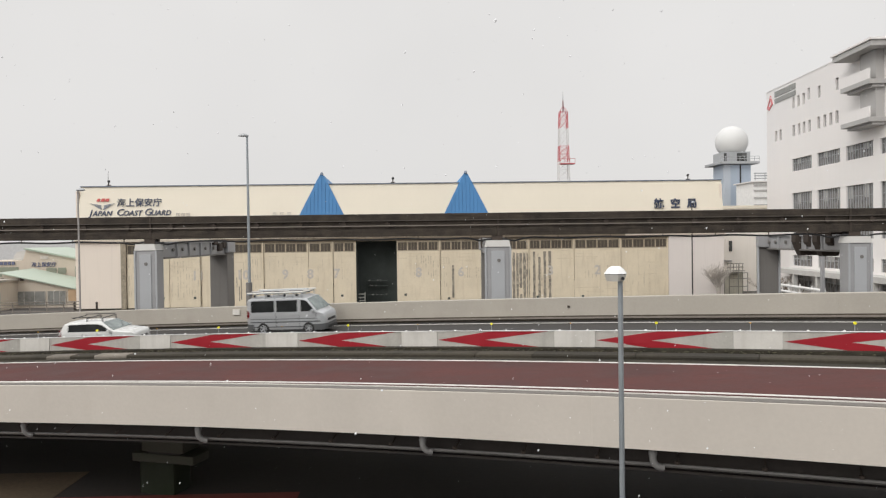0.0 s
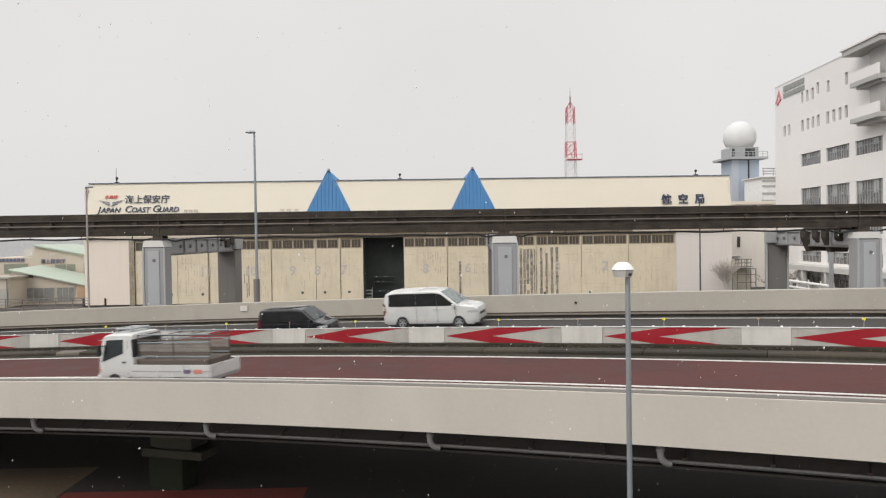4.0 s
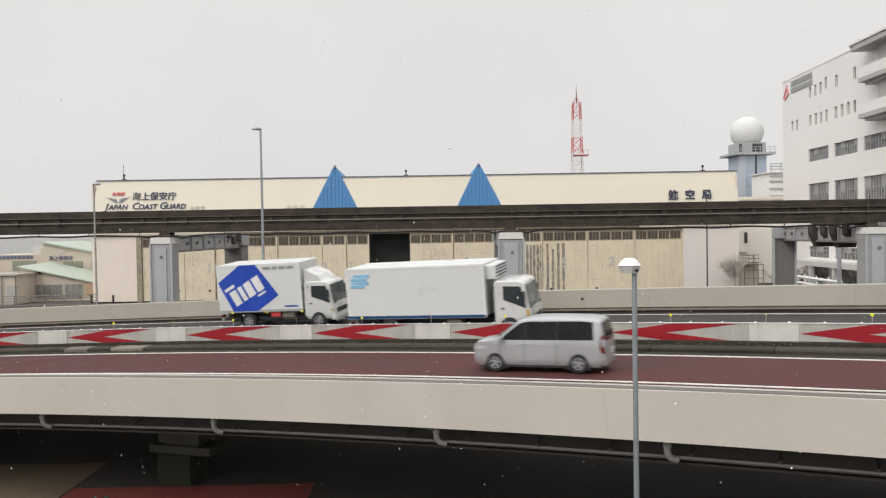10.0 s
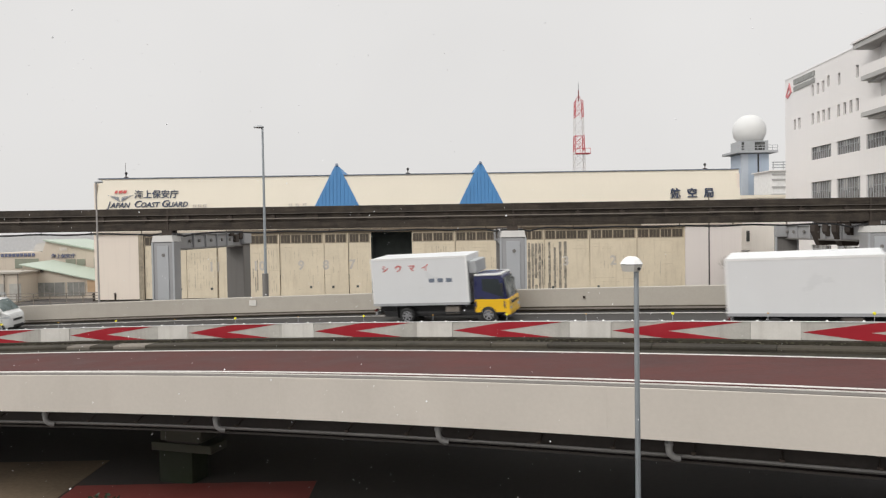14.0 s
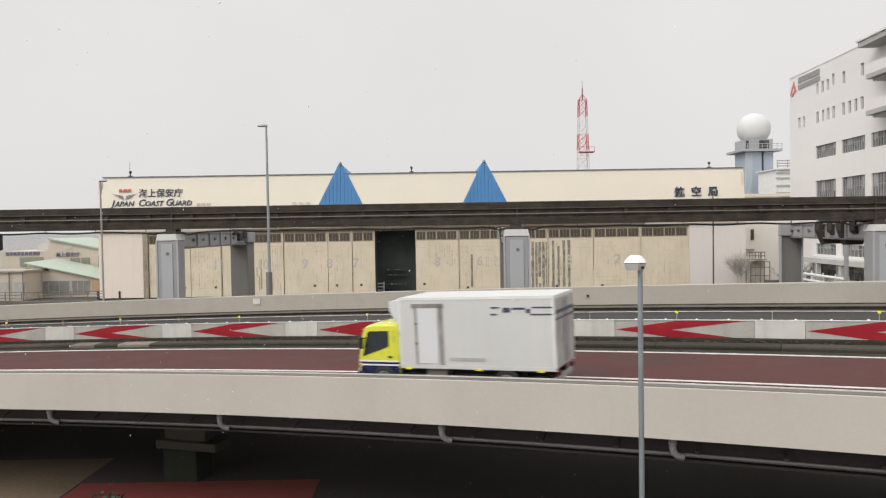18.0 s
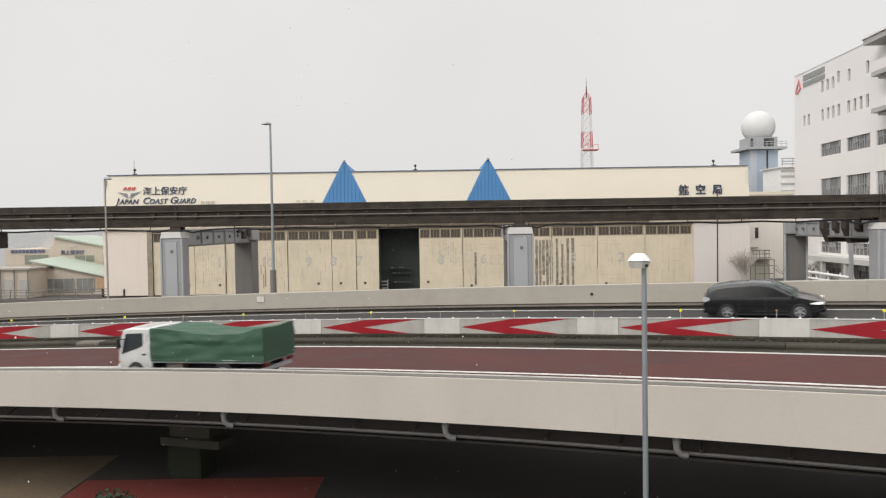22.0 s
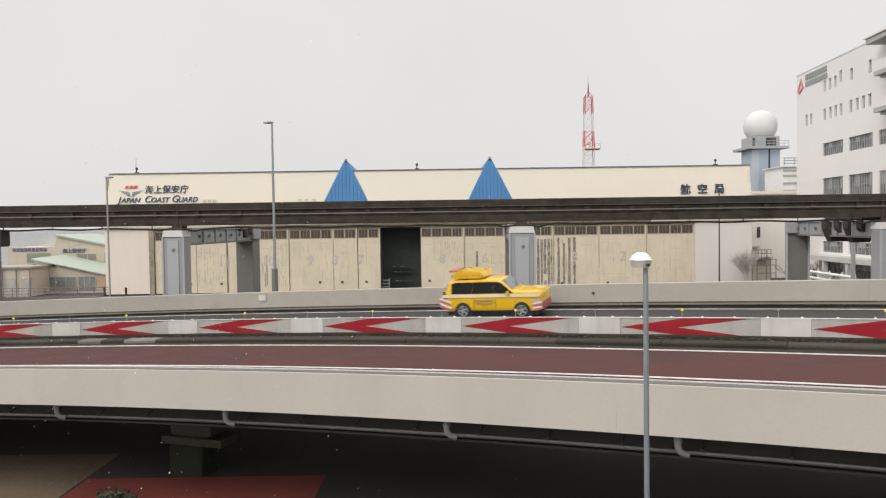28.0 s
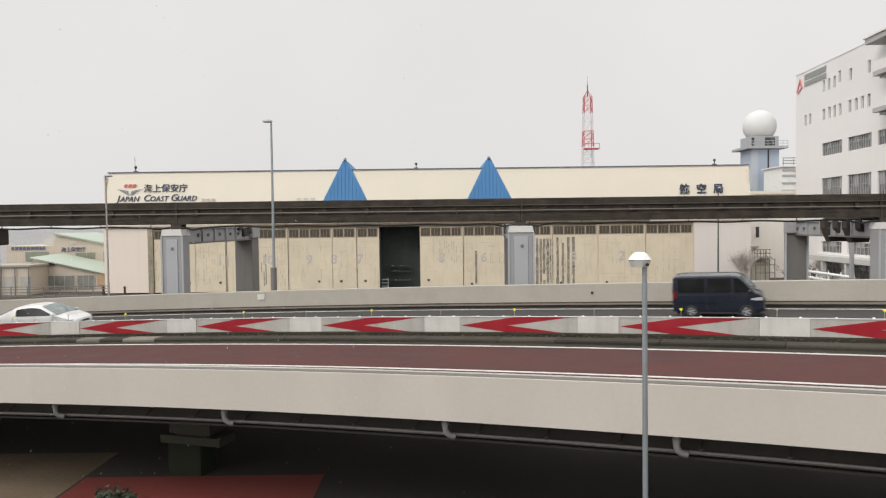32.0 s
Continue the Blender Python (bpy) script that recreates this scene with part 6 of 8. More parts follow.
def truck(name, label, L, W, cab_len, cab_h, colour, box=None, bed=None, wheel_x=None, r=0.38, cab_shape="cabover", glass=GLASS_L, floor=0.85, box_mat=None, lower=None, chassis=PLASTIC, cab_w=None, dual=True, quarter=False, gap=0.08, rail=STEEL_G, rear_mat=None):
    """A cab-over lorry. box: (height of its roof,) or bed: side height. Local x forward, length L."""
    e = empty(name)
    cw = cab_w or W * 0.94
    x_off = L / 2 - cab_len / 2
    cab_z0 = 0.42
    body, side, top, belt, pts = shell(e, cab_shape, cab_len, cw, cab_h, cab_z0, colour, [], glass, "cab", x_off=x_off, rear=False)

    def at(poly):
        return [(L / 2 - f * cab_len, k * cab_h) for f, k in poly]

    CABS[name] = (side, at)
    flank_pane(e, "side_window", at([(.13, .515), (.25, .87), (.285, .892), (.75, .90), (.75, .67), (.62, .635)] if not quarter else [(.10, .51), (.2, .865), (.235, .885), (.56, .89), (.56, .67), (.46, .63)]), side, glass)
    if quarter:
        flank_pane(e, "rear_side_window", at([(.80, .71), (.80, .87), (.90, .87), (.90, .71)]), side, glass)
    flank_pane(e, "door_seam", at([(.86, .30), (.86, .90), (.87, .90), (.87, .30)] if not quarter else [(.67, .30), (.67, .90), (.68, .90), (.68, .30)]), side, PLASTIC, 0.004)
    flank_pane(e, "door_handle", at([(.73, .50), (.73, .53), (.83, .53), (.83, .50)] if not quarter else [(.58, .50), (.58, .53), (.65, .53), (.65, .50)]), side, PLASTIC, 0.016)
    flank_pane(e, "turn_lamp", at([(.05, .36), (.05, .395), (.12, .395), (.12, .36)]), side, AMBER, 0.012)
    part("rear_cab_strip", B(L / 2 - cab_len - 0.05, L / 2 - cab_len + 0.03, -cw * 0.46, cw * 0.46, 0.5, cab_h * 0.9), colour if quarter else PLASTIC, e)
    spins = []
    for i, x in enumerate(wheel_x):
        for sy in (1, -1):
            spins.append(wheel(e, x, sy * (W / 2 - 0.13), r, 0.3 if i and dual else 0.22, RIM_T, spokes=6))
    arch_x = wheel_x[0]
    for sy in (1, -1):
        arch(e, arch_x, sy * (side(arch_x, 0.6) + 0.006), r * 1.2)
    for sy in (1, -1):
        part("chassis_rail", B(-L / 2 + 0.1, L / 2 - 0.3, sy * 0.42 - 0.05, sy * 0.42 + 0.05, 0.55, 0.8), chassis, e)
    part("running_gear", B(-L / 2 + 0.35, L / 2 - 0.5, -W * 0.3, W * 0.3, 0.3, 0.56, 0.03), PLASTIC, e, "dark axles and tanks under the frame")
    part("front_bumper", B(L / 2 - 0.2, L / 2 + 0.05, -cw * 0.49, cw * 0.49, 0.36, 0.62, 0.05), lower or colour, e)
    part("grille", B(L / 2 - 0.04, L / 2 + 0.03, -cw * 0.34, cw * 0.34, 0.7, 0.92, 0.02), PLASTIC, e)
    lamp_pair(e, "headlight", L / 2 - 0.02, cw * 0.38, 0.62, 0.06, 0.14, 0.06, LENS)
    for sy in (1, -1):
        bm = bmesh.new()
        rod(bm, (L / 2 - 0.4, sy * cw / 2, cab_h * 0.8), (L / 2 - 0.24, sy * (cw / 2 + 0.14), cab_h * 0.8), 0.018, 6)
        part("mirror_arm", bm, PLASTIC, e)
        part("mirror", B(L / 2 - 0.28, L / 2 - 0.2, sy * (cw / 2 + 0.14) - 0.09, sy * (cw / 2 + 0.14) + 0.09, cab_h * 0.64, cab_h * 0.82, 0.02), PLASTIC, e)
    part("rear_bumper", B(-L / 2 + 0.02, -L / 2 + 0.12, -W * 0.46, W * 0.46, 0.45, 0.58, 0.01), STEEL_G, e)
    lamp_pair(e, "tail_light", -L / 2 + 0.02, W * 0.38, 0.68, 0.04, 0.16, 0.06, TAIL)
    for sy in (1, -1):
        part("mudguard", B(wheel_x[-1] - r * 1.35, wheel_x[-1] - r * 1.3, sy * (W / 2 - 0.2) - 0.16, sy * (W / 2 - 0.2) + 0.16, 0.25, 0.8), PLASTIC, e)
        part("side_guard", B(wheel_x[-1] + r * 1.5, wheel_x[0] - r * 1.6, sy * (W / 2 - 0.06) - 0.02, sy * (W / 2 - 0.06) + 0.02, 0.5, 0.56), PLASTIC, e)
        part("tank", B((wheel_x[0] + wheel_x[-1]) / 2 - 0.1, (wheel_x[0] + wheel_x[-1]) / 2 + 0.6, sy * (W / 2 - 0.35) - 0.22, sy * (W / 2 - 0.35) + 0.22, 0.42, 0.8, 0.05), FENCE_M, e)
    x1 = L / 2 - cab_len - gap
    if box:
        bm = B(-L / 2, x1, -W / 2, W / 2, floor, box, 0.03)
        bdy = part("cargo_box", bm, box_mat, e, "smooth insulated cargo box")
        for sy in (1, -1):
            part("bottom_rail", B(-L / 2 - 0.004, x1 + 0.004, sy * W / 2 - 0.012, sy * W / 2 + 0.012, floor - 0.05, floor + 0.07), rail, bdy)
            part("top_rail", B(-L / 2 - 0.004, x1 + 0.004, sy * W / 2 - 0.01, sy * W / 2 + 0.01, box - 0.08, box + 0.006), WHITE, bdy)
            for x in (-L / 2 + 0.03, x1 - 0.03):
                part("corner_post", B(x - 0.035, x + 0.035, sy * W / 2 - 0.01, sy * W / 2 + 0.008, floor + 0.07, box - 0.08), WHITE, bdy)
        for sy in (1, -1):
            part("rear_door", B(-L / 2 - 0.03, -L / 2 - 0.002, sy * W / 4 - W * 0.235, sy * W / 4 + W * 0.235, floor + 0.05, box - 0.08, 0.008), rear_mat or box_mat, bdy)
            bm = bmesh.new()
            rod(bm, (-L / 2 - 0.05, sy * 0.2, floor + 0.1), (-L / 2 - 0.05, sy * 0.2, box - 0.15), 0.016, 6)
            part("door_bar", bm, GALV, bdy)
    if bed:
        part("bed_floor", B(-L / 2, x1, -W / 2, W / 2, floor - 0.1, floor, 0.01), STEEL_G, e)
        part("floor_mat", B(-L / 2 + 0.04, x1 - 0.06, -W / 2 + 0.04, W / 2 - 0.04, floor + 0.004, floor + 0.02), RUBBER, e)
        for sy in (1, -1):
            part("drop_side", B(-L / 2, x1, sy * W / 2 - 0.025, sy * W / 2 + 0.025, floor, floor + bed, 0.01), colour, e)
            part("bed_lining", B(-L / 2 + 0.03, x1 - 0.06, sy * (W / 2 - 0.03) - 0.004, sy * (W / 2 - 0.03) + 0.003, floor + 0.02, floor + bed - 0.03), RUBBER, e, "dark inner face of the bed side")
            part("side_bead", B(-L / 2, x1, sy * (W / 2 + 0.022) - 0.012, sy * (W / 2 + 0.022) + 0.012, floor + bed * 0.45, floor + bed * 0.52), STEEL_G, e)
            for k in (1, 2):
                x = -L / 2 + (x1 + L / 2) * k / 3
                part("side_rib", B(x - 0.03, x + 0.03, sy * (W / 2 + 0.03) - 0.012, sy * (W / 2 + 0.03) + 0.012, floor, floor + bed), colour, e)
        part("tailgate", B(-L / 2 - 0.03, -L / 2 + 0.02, -W / 2, W / 2, floor, floor + bed, 0.01), colour, e)
        part("headboard", B(x1 - 0.05, x1, -W / 2, W / 2, floor, floor + bed + 0.25, 0.01), colour, e)
    return tagged(e, label, "lorry"), spins, x1


WH = paint("white", (0.60, 0.60, 0.585))
SILVER = paint("silver", (0.45, 0.46, 0.47), 0.38, 0.4, 0.45)
GREYB = paint("slate_grey", (0.105, 0.108, 0.11), 0.38, 0.4, 0.2)
BLACK = paint("black", (0.012, 0.012, 0.014), 0.2)
NAVYB = paint("navy_black", (0.012, 0.015, 0.028), 0.25)
REDP = paint("dark_red", (0.22, 0.012, 0.018))
BLUEP = paint("royal_blue", (0.010, 0.014, 0.10))
YELP = paint("signal_yellow", (0.78, 0.46, 0.015))
CREAMP = paint("cream", (0.76, 0.72, 0.54))
PURP = paint("magenta_purple", (0.155, 0.012, 0.058))
LIME = paint("lime_yellow", (0.66, 0.66, 0.05))
BOXW = mat("white_box_panel", (0.66, 0.67, 0.675), 0.35, 0, 0.03, 0.6, 20, 0.02, 0.06, (0.55, 0.54, 0.52))
BOXB = mat("bluish_box_panel", (0.66, 0.675, 0.665), 0.35, 0, 0.03, 0.6, 20, 0.02, 0.06, (0.45, 0.47, 0.5))
RIBBED = mat("ribbed_aluminium", (0.45, 0.425, 0.395), 0.5, 0.15, 0.06, 0.5, 10, 0.05, 0.15, (0.33, 0.31, 0.28))
TARP = mat("green_tarpaulin", (0.032, 0.084, 0.049), 0.6, 0, 0.3, 1.2, 14, 0.2)
STRIPE_B = paint("stripe_blue", (0.02, 0.07, 0.33))
DEEPB = paint("deep_teal_blue", (0.012, 0.06, 0.16))
DKBLUE = paint("navy_band", (0.02, 0.025, 0.08))
SIGN_B = mat("sign_blue", (0.015, 0.065, 0.42), 0.4)
SIGN_R = mat("sign_red", (0.55, 0.06, 0.05), 0.4)
SKYB = mat("sky_blue_mark", (0.22, 0.50, 0.72), 0.4)

FLEET = []  # thing, wheels, lane, s at time t0, t0, speed, wheel radius
LANES = {"F1": (1.69, 4.590), "F2": (4.39, 4.799), "N1": (-5.83, 4.458), "N2": (-9.70, 4.484)}


def enlist(made, lane, t0, s0, v, r=0.31):
    FLEET.append((made[0], made[1], lane, t0, s0, v, r))
    return made[0]


SED = [(.31, .49, None), (.505, .69, None)]
e = enlist(car("delivery_van", "silver delivery van with a laden roof rack", "van", "van", 4.4, 1.70, 1.88, SILVER, [(.12, .29, None), (.335, .60, None), (.63, .93, None)], (1.30, -1.25), seams=(.10, .315, .61), handles=(.31, .38), bumper=GREYB),
           "F2", 0.40, -2.06, 15.89, 0.31)
rack(e, 1.0, -2.1, 0.72, 1.9, 6)
side, at = CABS["delivery_van"]
for za, zb in ((.42, .435), (.33, .36), (.20, .225)):
    flank_pane(e, "side_moulding", at([(.06, za), (.06, zb), (.95, zb), (.95, za)]), side, GREYB, 0.006, "dark grey side moulding")
part("ladder", B(-1.9, 0.8, 0.2, 0.5, 2.1, 2.16, 0.01), GALV, e, "ladder lying on the roof rack")
for y in (-0.62, -0.1, 0.62):
    part("load_tube", rod(bmesh.new(), (-2.15, y, 2.13), (1.15, y, 2.13), 0.045, 8), PANEL_W, e, "pale tube on the roof rack")
for x in (-1.7, -0.9, 0.0, 0.7):
    for sy in (1, -1):
        part("rack_clamp", B(x - 0.06, x + 0.06, sy * 0.66 - 0.06, sy * 0.66 + 0.06, 1.93, 2.05, 0.02), PLASTIC, e)
part("pipe_bundle", rod(bmesh.new(), (-2.0, -0.35, 2.13), (0.9, -0.35, 2.13), 0.06, 8), PLASTIC, e)
enlist(car("station_wagon", "white station wagon with tinted windows", "car", "wagon", 4.55, 1.76, 1.42, WH, [(.29, .46, None), (.48, .66, None), (.68, .86, None)], (1.38, -1.30), seams=(.27, .47, .66), handles=(.44, .63)),
       "F1", 0.40, -9.43, 19.88)
e = FLEET[-1][0]
rack(e, 0.35, -1.5, 0.58, 1.44, 2, PLASTIC)
enlist(car("saloon_car", "dark red saloon car with lit tail lamps", "car", "sedan", 4.75, 1.80, 1.44, REDP, SED, (1.42, -1.38), tail=TAIL_ON, seams=(.29, .5, .69), handles=(.46, .66), tail_box=(0.1, 0.12, 0.07)),
       "F1", 2.75, 6.84, 18.65)
enlist(car("people_carrier", "white people carrier with dark rear glass", "minivan", "minivan", 4.85, 1.72, 1.84, WH, [(.235, .40, None), (.42, .62, None), (.64, .93, None)], (1.50, -1.40), seams=(.22, .41, .63), handles=(.38, .44), tail_box=(0.05, 0.06, 0.28)),
       "F2", 3.35, -11.98, 16.53, 0.32)
enlist(car("compact_van", "black compact van with a pale windscreen", "car", "kei", 4.0, 1.66, 1.66, BLACK, [(.22, .40, None), (.42, .64, None), (.66, .92, None)], (1.2, -1.2), seams=(.2, .41), front_glass=GLASS_L),
       "F1", 3.35, -19.2, 18.6, 0.30)
e = enlist(car("estate_car", "white estate van with black window frames", "car", "wagon", 4.2, 1.69, 1.54, WH, [(.29, .46, None), (.48, .67, None), (.69, .89, None)], (1.28, -1.28), seams=(.27, .47, .68), handles=(.44, .65), tail=TAIL_R, pillars=True),
           "N1", 1.50, -2.95, -21.94, 0.30)
rack(e, 0.4, -1.4, 0.55, 1.5, 3, PLASTIC)
t = truck("glazier_lorry", "small white flatbed lorry carrying a steel glass rack", 4.78, 1.8, 1.5, 2.1, WH, bed=0.43, wheel_x=(1.64, -1.15), r=0.34, floor=0.58)
e = enlist(t, "N2", 3.23, 8.19, -18.13, 0.34)
RACKB = mat("weathered_rack", (0.10, 0.08, 0.068), 0.7)
SHEET = mat("grey_board_load", (0.22, 0.198, 0.175), 0.6, 0, 0.3, 1.2, 12, 0.05, 0.45, (0.085, 0.07, 0.06), flow=(0.5, 2.0, 5.0))
for y in (-0.6, 0.6):
    for z, q, m in ((1.25, 0.026, GALV), (1.75, 0.03, GALV), (1.84, 0.022, RACKB), (2.03, 0.024, GALV)):
        part("rack_tube", rod(bmesh.new(), (-2.22, y, z), (0.78, y, z), q, 6), m, e)
    for x in (-2.22, -0.7, 0.78):
        part("rack_post", rod(bmesh.new(), (x, y * 0.97, 0.62), (x, y * 0.97, 2.03), 0.02, 6), RACKB, e)
for x in (-2.22, -1.22, -0.22, 0.78):
    part("rack_tube", rod(bmesh.new(), (x, -0.6, 2.0), (x, 0.6, 2.0), 0.018, 6), RACKB, e)
part("rack_rail", B(-2.2, 0.76, -0.72, 0.72, 0.9, 1.16, 0.03), RACKB, e, "weathered timber load")
for sy in (1, -1):
    for za, zb, m in ((1.29, 1.42, RACKB), (1.43, 1.55, SHEET), (1.56, 1.70, SHEET)):
        part("rack_board", B(-2.2, 0.76, sy * 0.56 - 0.012, sy * 0.56 + 0.012, za, zb, 0.004), m, e, "grey boards in the rack")
for y in (-0.42, 0.0, 0.42):
    part("cab_rack_bar", rod(bmesh.new(), (1.12, y, 2.24), (1.82, y, 2.24), 0.03, 6), STEEL_G, e)
for x in (1.12, 1.47, 1.82):
    part("cab_rack_bar", rod(bmesh.new(), (x, -0.45, 2.24), (x, 0.45, 2.24), 0.03, 6), STEEL_G, e)
    for y in (-0.42, 0.42):
        part("cab_rack_foot", rod(bmesh.new(), (x, y, 1.98), (x, y, 2.24), 0.025, 6), STEEL_G, e)
for y in (1, -1):
    part("side_mark", B(-2.1, -1.76, y * 0.932 - 0.008, y * 0.932 + 0.008, 0.72, 0.85), mat("faded_orange_mark", (0.62, 0.22, 0.17), 0.5), e, "faded orange mark")
    part("side_mark", B(-1.63, -1.29, y * 0.932 - 0.008, y * 0.932 + 0.008, 0.72, 0.85), mat("faded_violet_mark", (0.16, 0.11, 0.2), 0.5), e, "dark violet mark")
part("roof_lamp_bar", B(1.17, 1.62, -0.5, 0.5, 2.0, 2.16, 0.04), STEEL_G, e)
enlist(car("microcar", "small white boxy city car", "car", "kei", 3.5, 1.48, 1.70, WH, [(.22, .40, None), (.42, .64, None), (.66, .93, None)], (1.15, -1.12), r=0.27, seams=(.2, .41, .65), handles=(.37, .6), tail_box=(0.05, 0.05, 0.22)),
       "N2", 5.55, -7.77, -18.83, 0.27)
e = enlist(car("passenger_van", "silver passenger van with black side glass and roof bars", "van", "van", 4.9, 1.72, 2.0, paint("pale_silver", (0.47, 0.485, 0.49), 0.4, 0.4, 0.35), [(.12, .29, None), (.325, .90, None)], (1.42, -1.40), r=0.33, seams=(.10, .31, .62), handles=(.29, .35), tail=TAIL_R, tail_box=(0.05, 0.06, 0.26), bumper=PLASTIC),
           "N1", 5.70, -4.34, -21.47, 0.33)
side, at = CABS["passenger_van"]
flank_pane(e, "slide_rail", at([(.56, .50), (.56, .515), (.93, .515), (.93, .50)]), side, PLASTIC, 0.008)
for x in (-1.9, -1.2, -0.5, 0.2, 0.8):
    part("roof_bar", B(x - 0.04, x + 0.04, -0.68, 0.68, 2.06, 2.12), PLASTIC, e)
e = enlist(car("executive_saloon", "dark grey saloon car with roof bars", "car", "sedan", 4.7, 1.80, 1.46, GREYB, SED, (1.40, -1.38), seams=(.29, .5, .69), tail_box=(0.1, 0.12, 0.07)),
           "F1", 6.80, 0.20, 18.3)
rack(e, 0.25, -0.7, 0.55, 1.42, 2, PLASTIC, False)
e = enlist(car("work_van", "dark grey work van with a pale roof rack", "van", "van", 4.85, 1.72, 1.98, GREYB, [(.12, .29, None), (.335, .60, None), (.63, .93, None)], (1.42, -1.40), r=0.33, seams=(.10, .31, .62), bumper=PLASTIC, glass=GLASS_V),
           "F2", 7.64, -9.20, 15.5, 0.33)
side, at = CABS["work_van"]
flank_pane(e, "chrome_strip", at([(.09, .575), (.09, .59), (.96, .59), (.96, .575)]), side, RIM, 0.008, "bright strip below the windows")
rack(e, 1.2, -2.3, 0.72, 2.0, 6)
for sy in (1, -1):
    part("load_tube", rod(bmesh.new(), (-2.45, sy * 0.66, 2.07), (1.35, sy * 0.66, 2.07), 0.055, 8), WHITE, e, "white tube on the roof rack")
    part("load_tube", rod(bmesh.new(), (-2.3, sy * 0.35, 2.20), (0.9, sy * 0.35, 2.20), 0.05, 8), WHITE, e, "white tube on the roof rack")
enlist(car("minibus", "white minibus with black rear windows", "van", "van", 4.9, 1.72, 1.98, WH, [(.12, .29, None), (.335, .93, None)], (1.42, -1.40), r=0.33, seams=(.10, .31, .62), handles=(.29, .35), glass=GLASS_V),
       "F1", 8.20, -0.60, 19.75, 0.33)

# articulated lorry
e = empty("articulated_lorry")
LS = 16.1
xo = LS / 2 + 0.1
body, side, top, belt, pts = shell(e, "bigcab", 2.6, 2.45, 3.84, 0.95, CREAMP, [], GLASS_C, "cab", x_off=xo - 1.3, rear=False, screen=True)
# the lower cab: magenta, with a rounded nose and the wheel opening cut into it
WX, WR = xo - 1.24, 0.61
for sy in (1, -1):
    rim_pts = [(WX - WR * math.cos(math.pi * i / 14), 0.52 + WR * math.sin(math.pi * i / 14)) for i in range(15)]
    poly = [(xo - 2.6, 0.72), (xo - 2.6, 2.02), (xo - 0.10, 1.70), (xo - 0.05, 1.5), (xo - 0.05, 0.42)] + rim_pts[::-1]
    part("lower_cab", prism(bmesh.new(), poly, "y", sy * 1.225 - 0.03, sy * 1.225 + 0.02), PURP, e, "magenta lower cab side")
    part("flank_line", prism(bmesh.new(), [(xo - 2.605, 2.03), (xo - 0.09, 1.71), (xo - 0.09, 1.745), (xo - 2.605, 2.065)], "y", sy * 1.232 - 0.012, sy * 1.232 + 0.012), PURP, e, "magenta line")
    part("flank_line", prism(bmesh.new(), [(xo - 2.605, 1.985), (xo - 0.09, 1.665), (xo - 0.09, 1.685), (xo - 2.605, 2.005)], "y", sy * 1.238 - 0.012, sy * 1.238 + 0.012), CREAMP, e, "cream pinstripe")
    # cream lip round the wheel opening, running down into the rear flap
    bm = bmesh.new()
    for i in range(14):
        a0, a1 = math.pi * i / 14, math.pi * (i + 1) / 14
        prism(bm, [(WX + q * math.cos(a), 0.52 + q * math.sin(a)) for q, a in ((WR - 0.01, a0), (WR + 0.055, a0), (WR + 0.055, a1), (WR - 0.01, a1))], "y", sy * 1.25 - 0.02, sy * 1.25 + 0.02)
    bmesh.ops.remove_doubles(bm, verts=bm.verts, dist=1e-4)
    part("wheel_lip", bm, CREAMP, e, "cream wheel lip")
    part("mud_flap", B(WX - WR - 0.16, WX - WR + 0.02, sy * 1.16 - 0.1, sy * 1.16 + 0.1, 0.28, 0.66, 0.03), CREAMP, e, "cream flap behind the front wheel")
    part("wheel_well", B(WX - WR, WX + WR, sy * 1.0 - 0.14, sy * 1.0 + 0.10, 0.5, 1.16), PLASTIC, e, "dark wheel well")
    # side window with its dark frame; the lower edge drops towards the nose
    for nm, g, o, m in (("window_surround", 0.05, 0.012, PLASTIC), ("side_window", 0.0, 0.02, mat("greenish_cab_glass", (0.035, 0.05, 0.042), 0.08, 0, 0.6, 1.8, 6, 0.0, spec=0.4))):
        part(nm, prism(bmesh.new(), [(xo - 0.26 + g, 2.03 - g), (xo - 0.33 + g, 2.62 + g), (xo - 0.95 - g, 2.66 + g), (xo - 1.02 - g, 2.14 - g)], "y", sy * 1.222 - 0.03, sy * 1.222 + o), m, e)
    part("door_handle", B(xo - 1.35, xo - 1.15, sy * 1.245 - 0.01, sy * 1.245 + 0.015, 1.62, 1.67), PLASTIC, e)
    part("cab_seam", prism(bmesh.new(), [(xo - 2.58, 2.95), (xo - 0.55, 2.86), (xo - 0.55, 2.885), (xo - 2.58, 2.975)], "y", sy * 1.205 - 0.03, sy * 1.205 + 0.006), PANEL_G, e)
    part("roof_vent", B(xo - 1.85, xo - 1.2, sy * 1.13 - 0.05, sy * 1.13 + 0.045, 3.24, 3.44, 0.02), mat("beige_vent", (0.5, 0.46, 0.34), 0.5), e, "beige slatted roof vent")
    # dark strips put the shade between the vent's slats into colour
    for k in range(4):
        part("vent_slat", B(xo - 1.82, xo - 1.23, sy * 1.18 - 0.008, sy * 1.18 + 0.008, 3.265 + 0.042 * k, 3.28 + 0.042 * k), mat("vent_shadow", (0.2, 0.18, 0.14), 0.6), e)
    part("mirror", B(xo - 0.60, xo - 0.36, sy * 1.38 - 0.08, sy * 1.38 + 0.08, 2.02, 2.66, 0.06), CREAMP, e, "cream wing mirror")
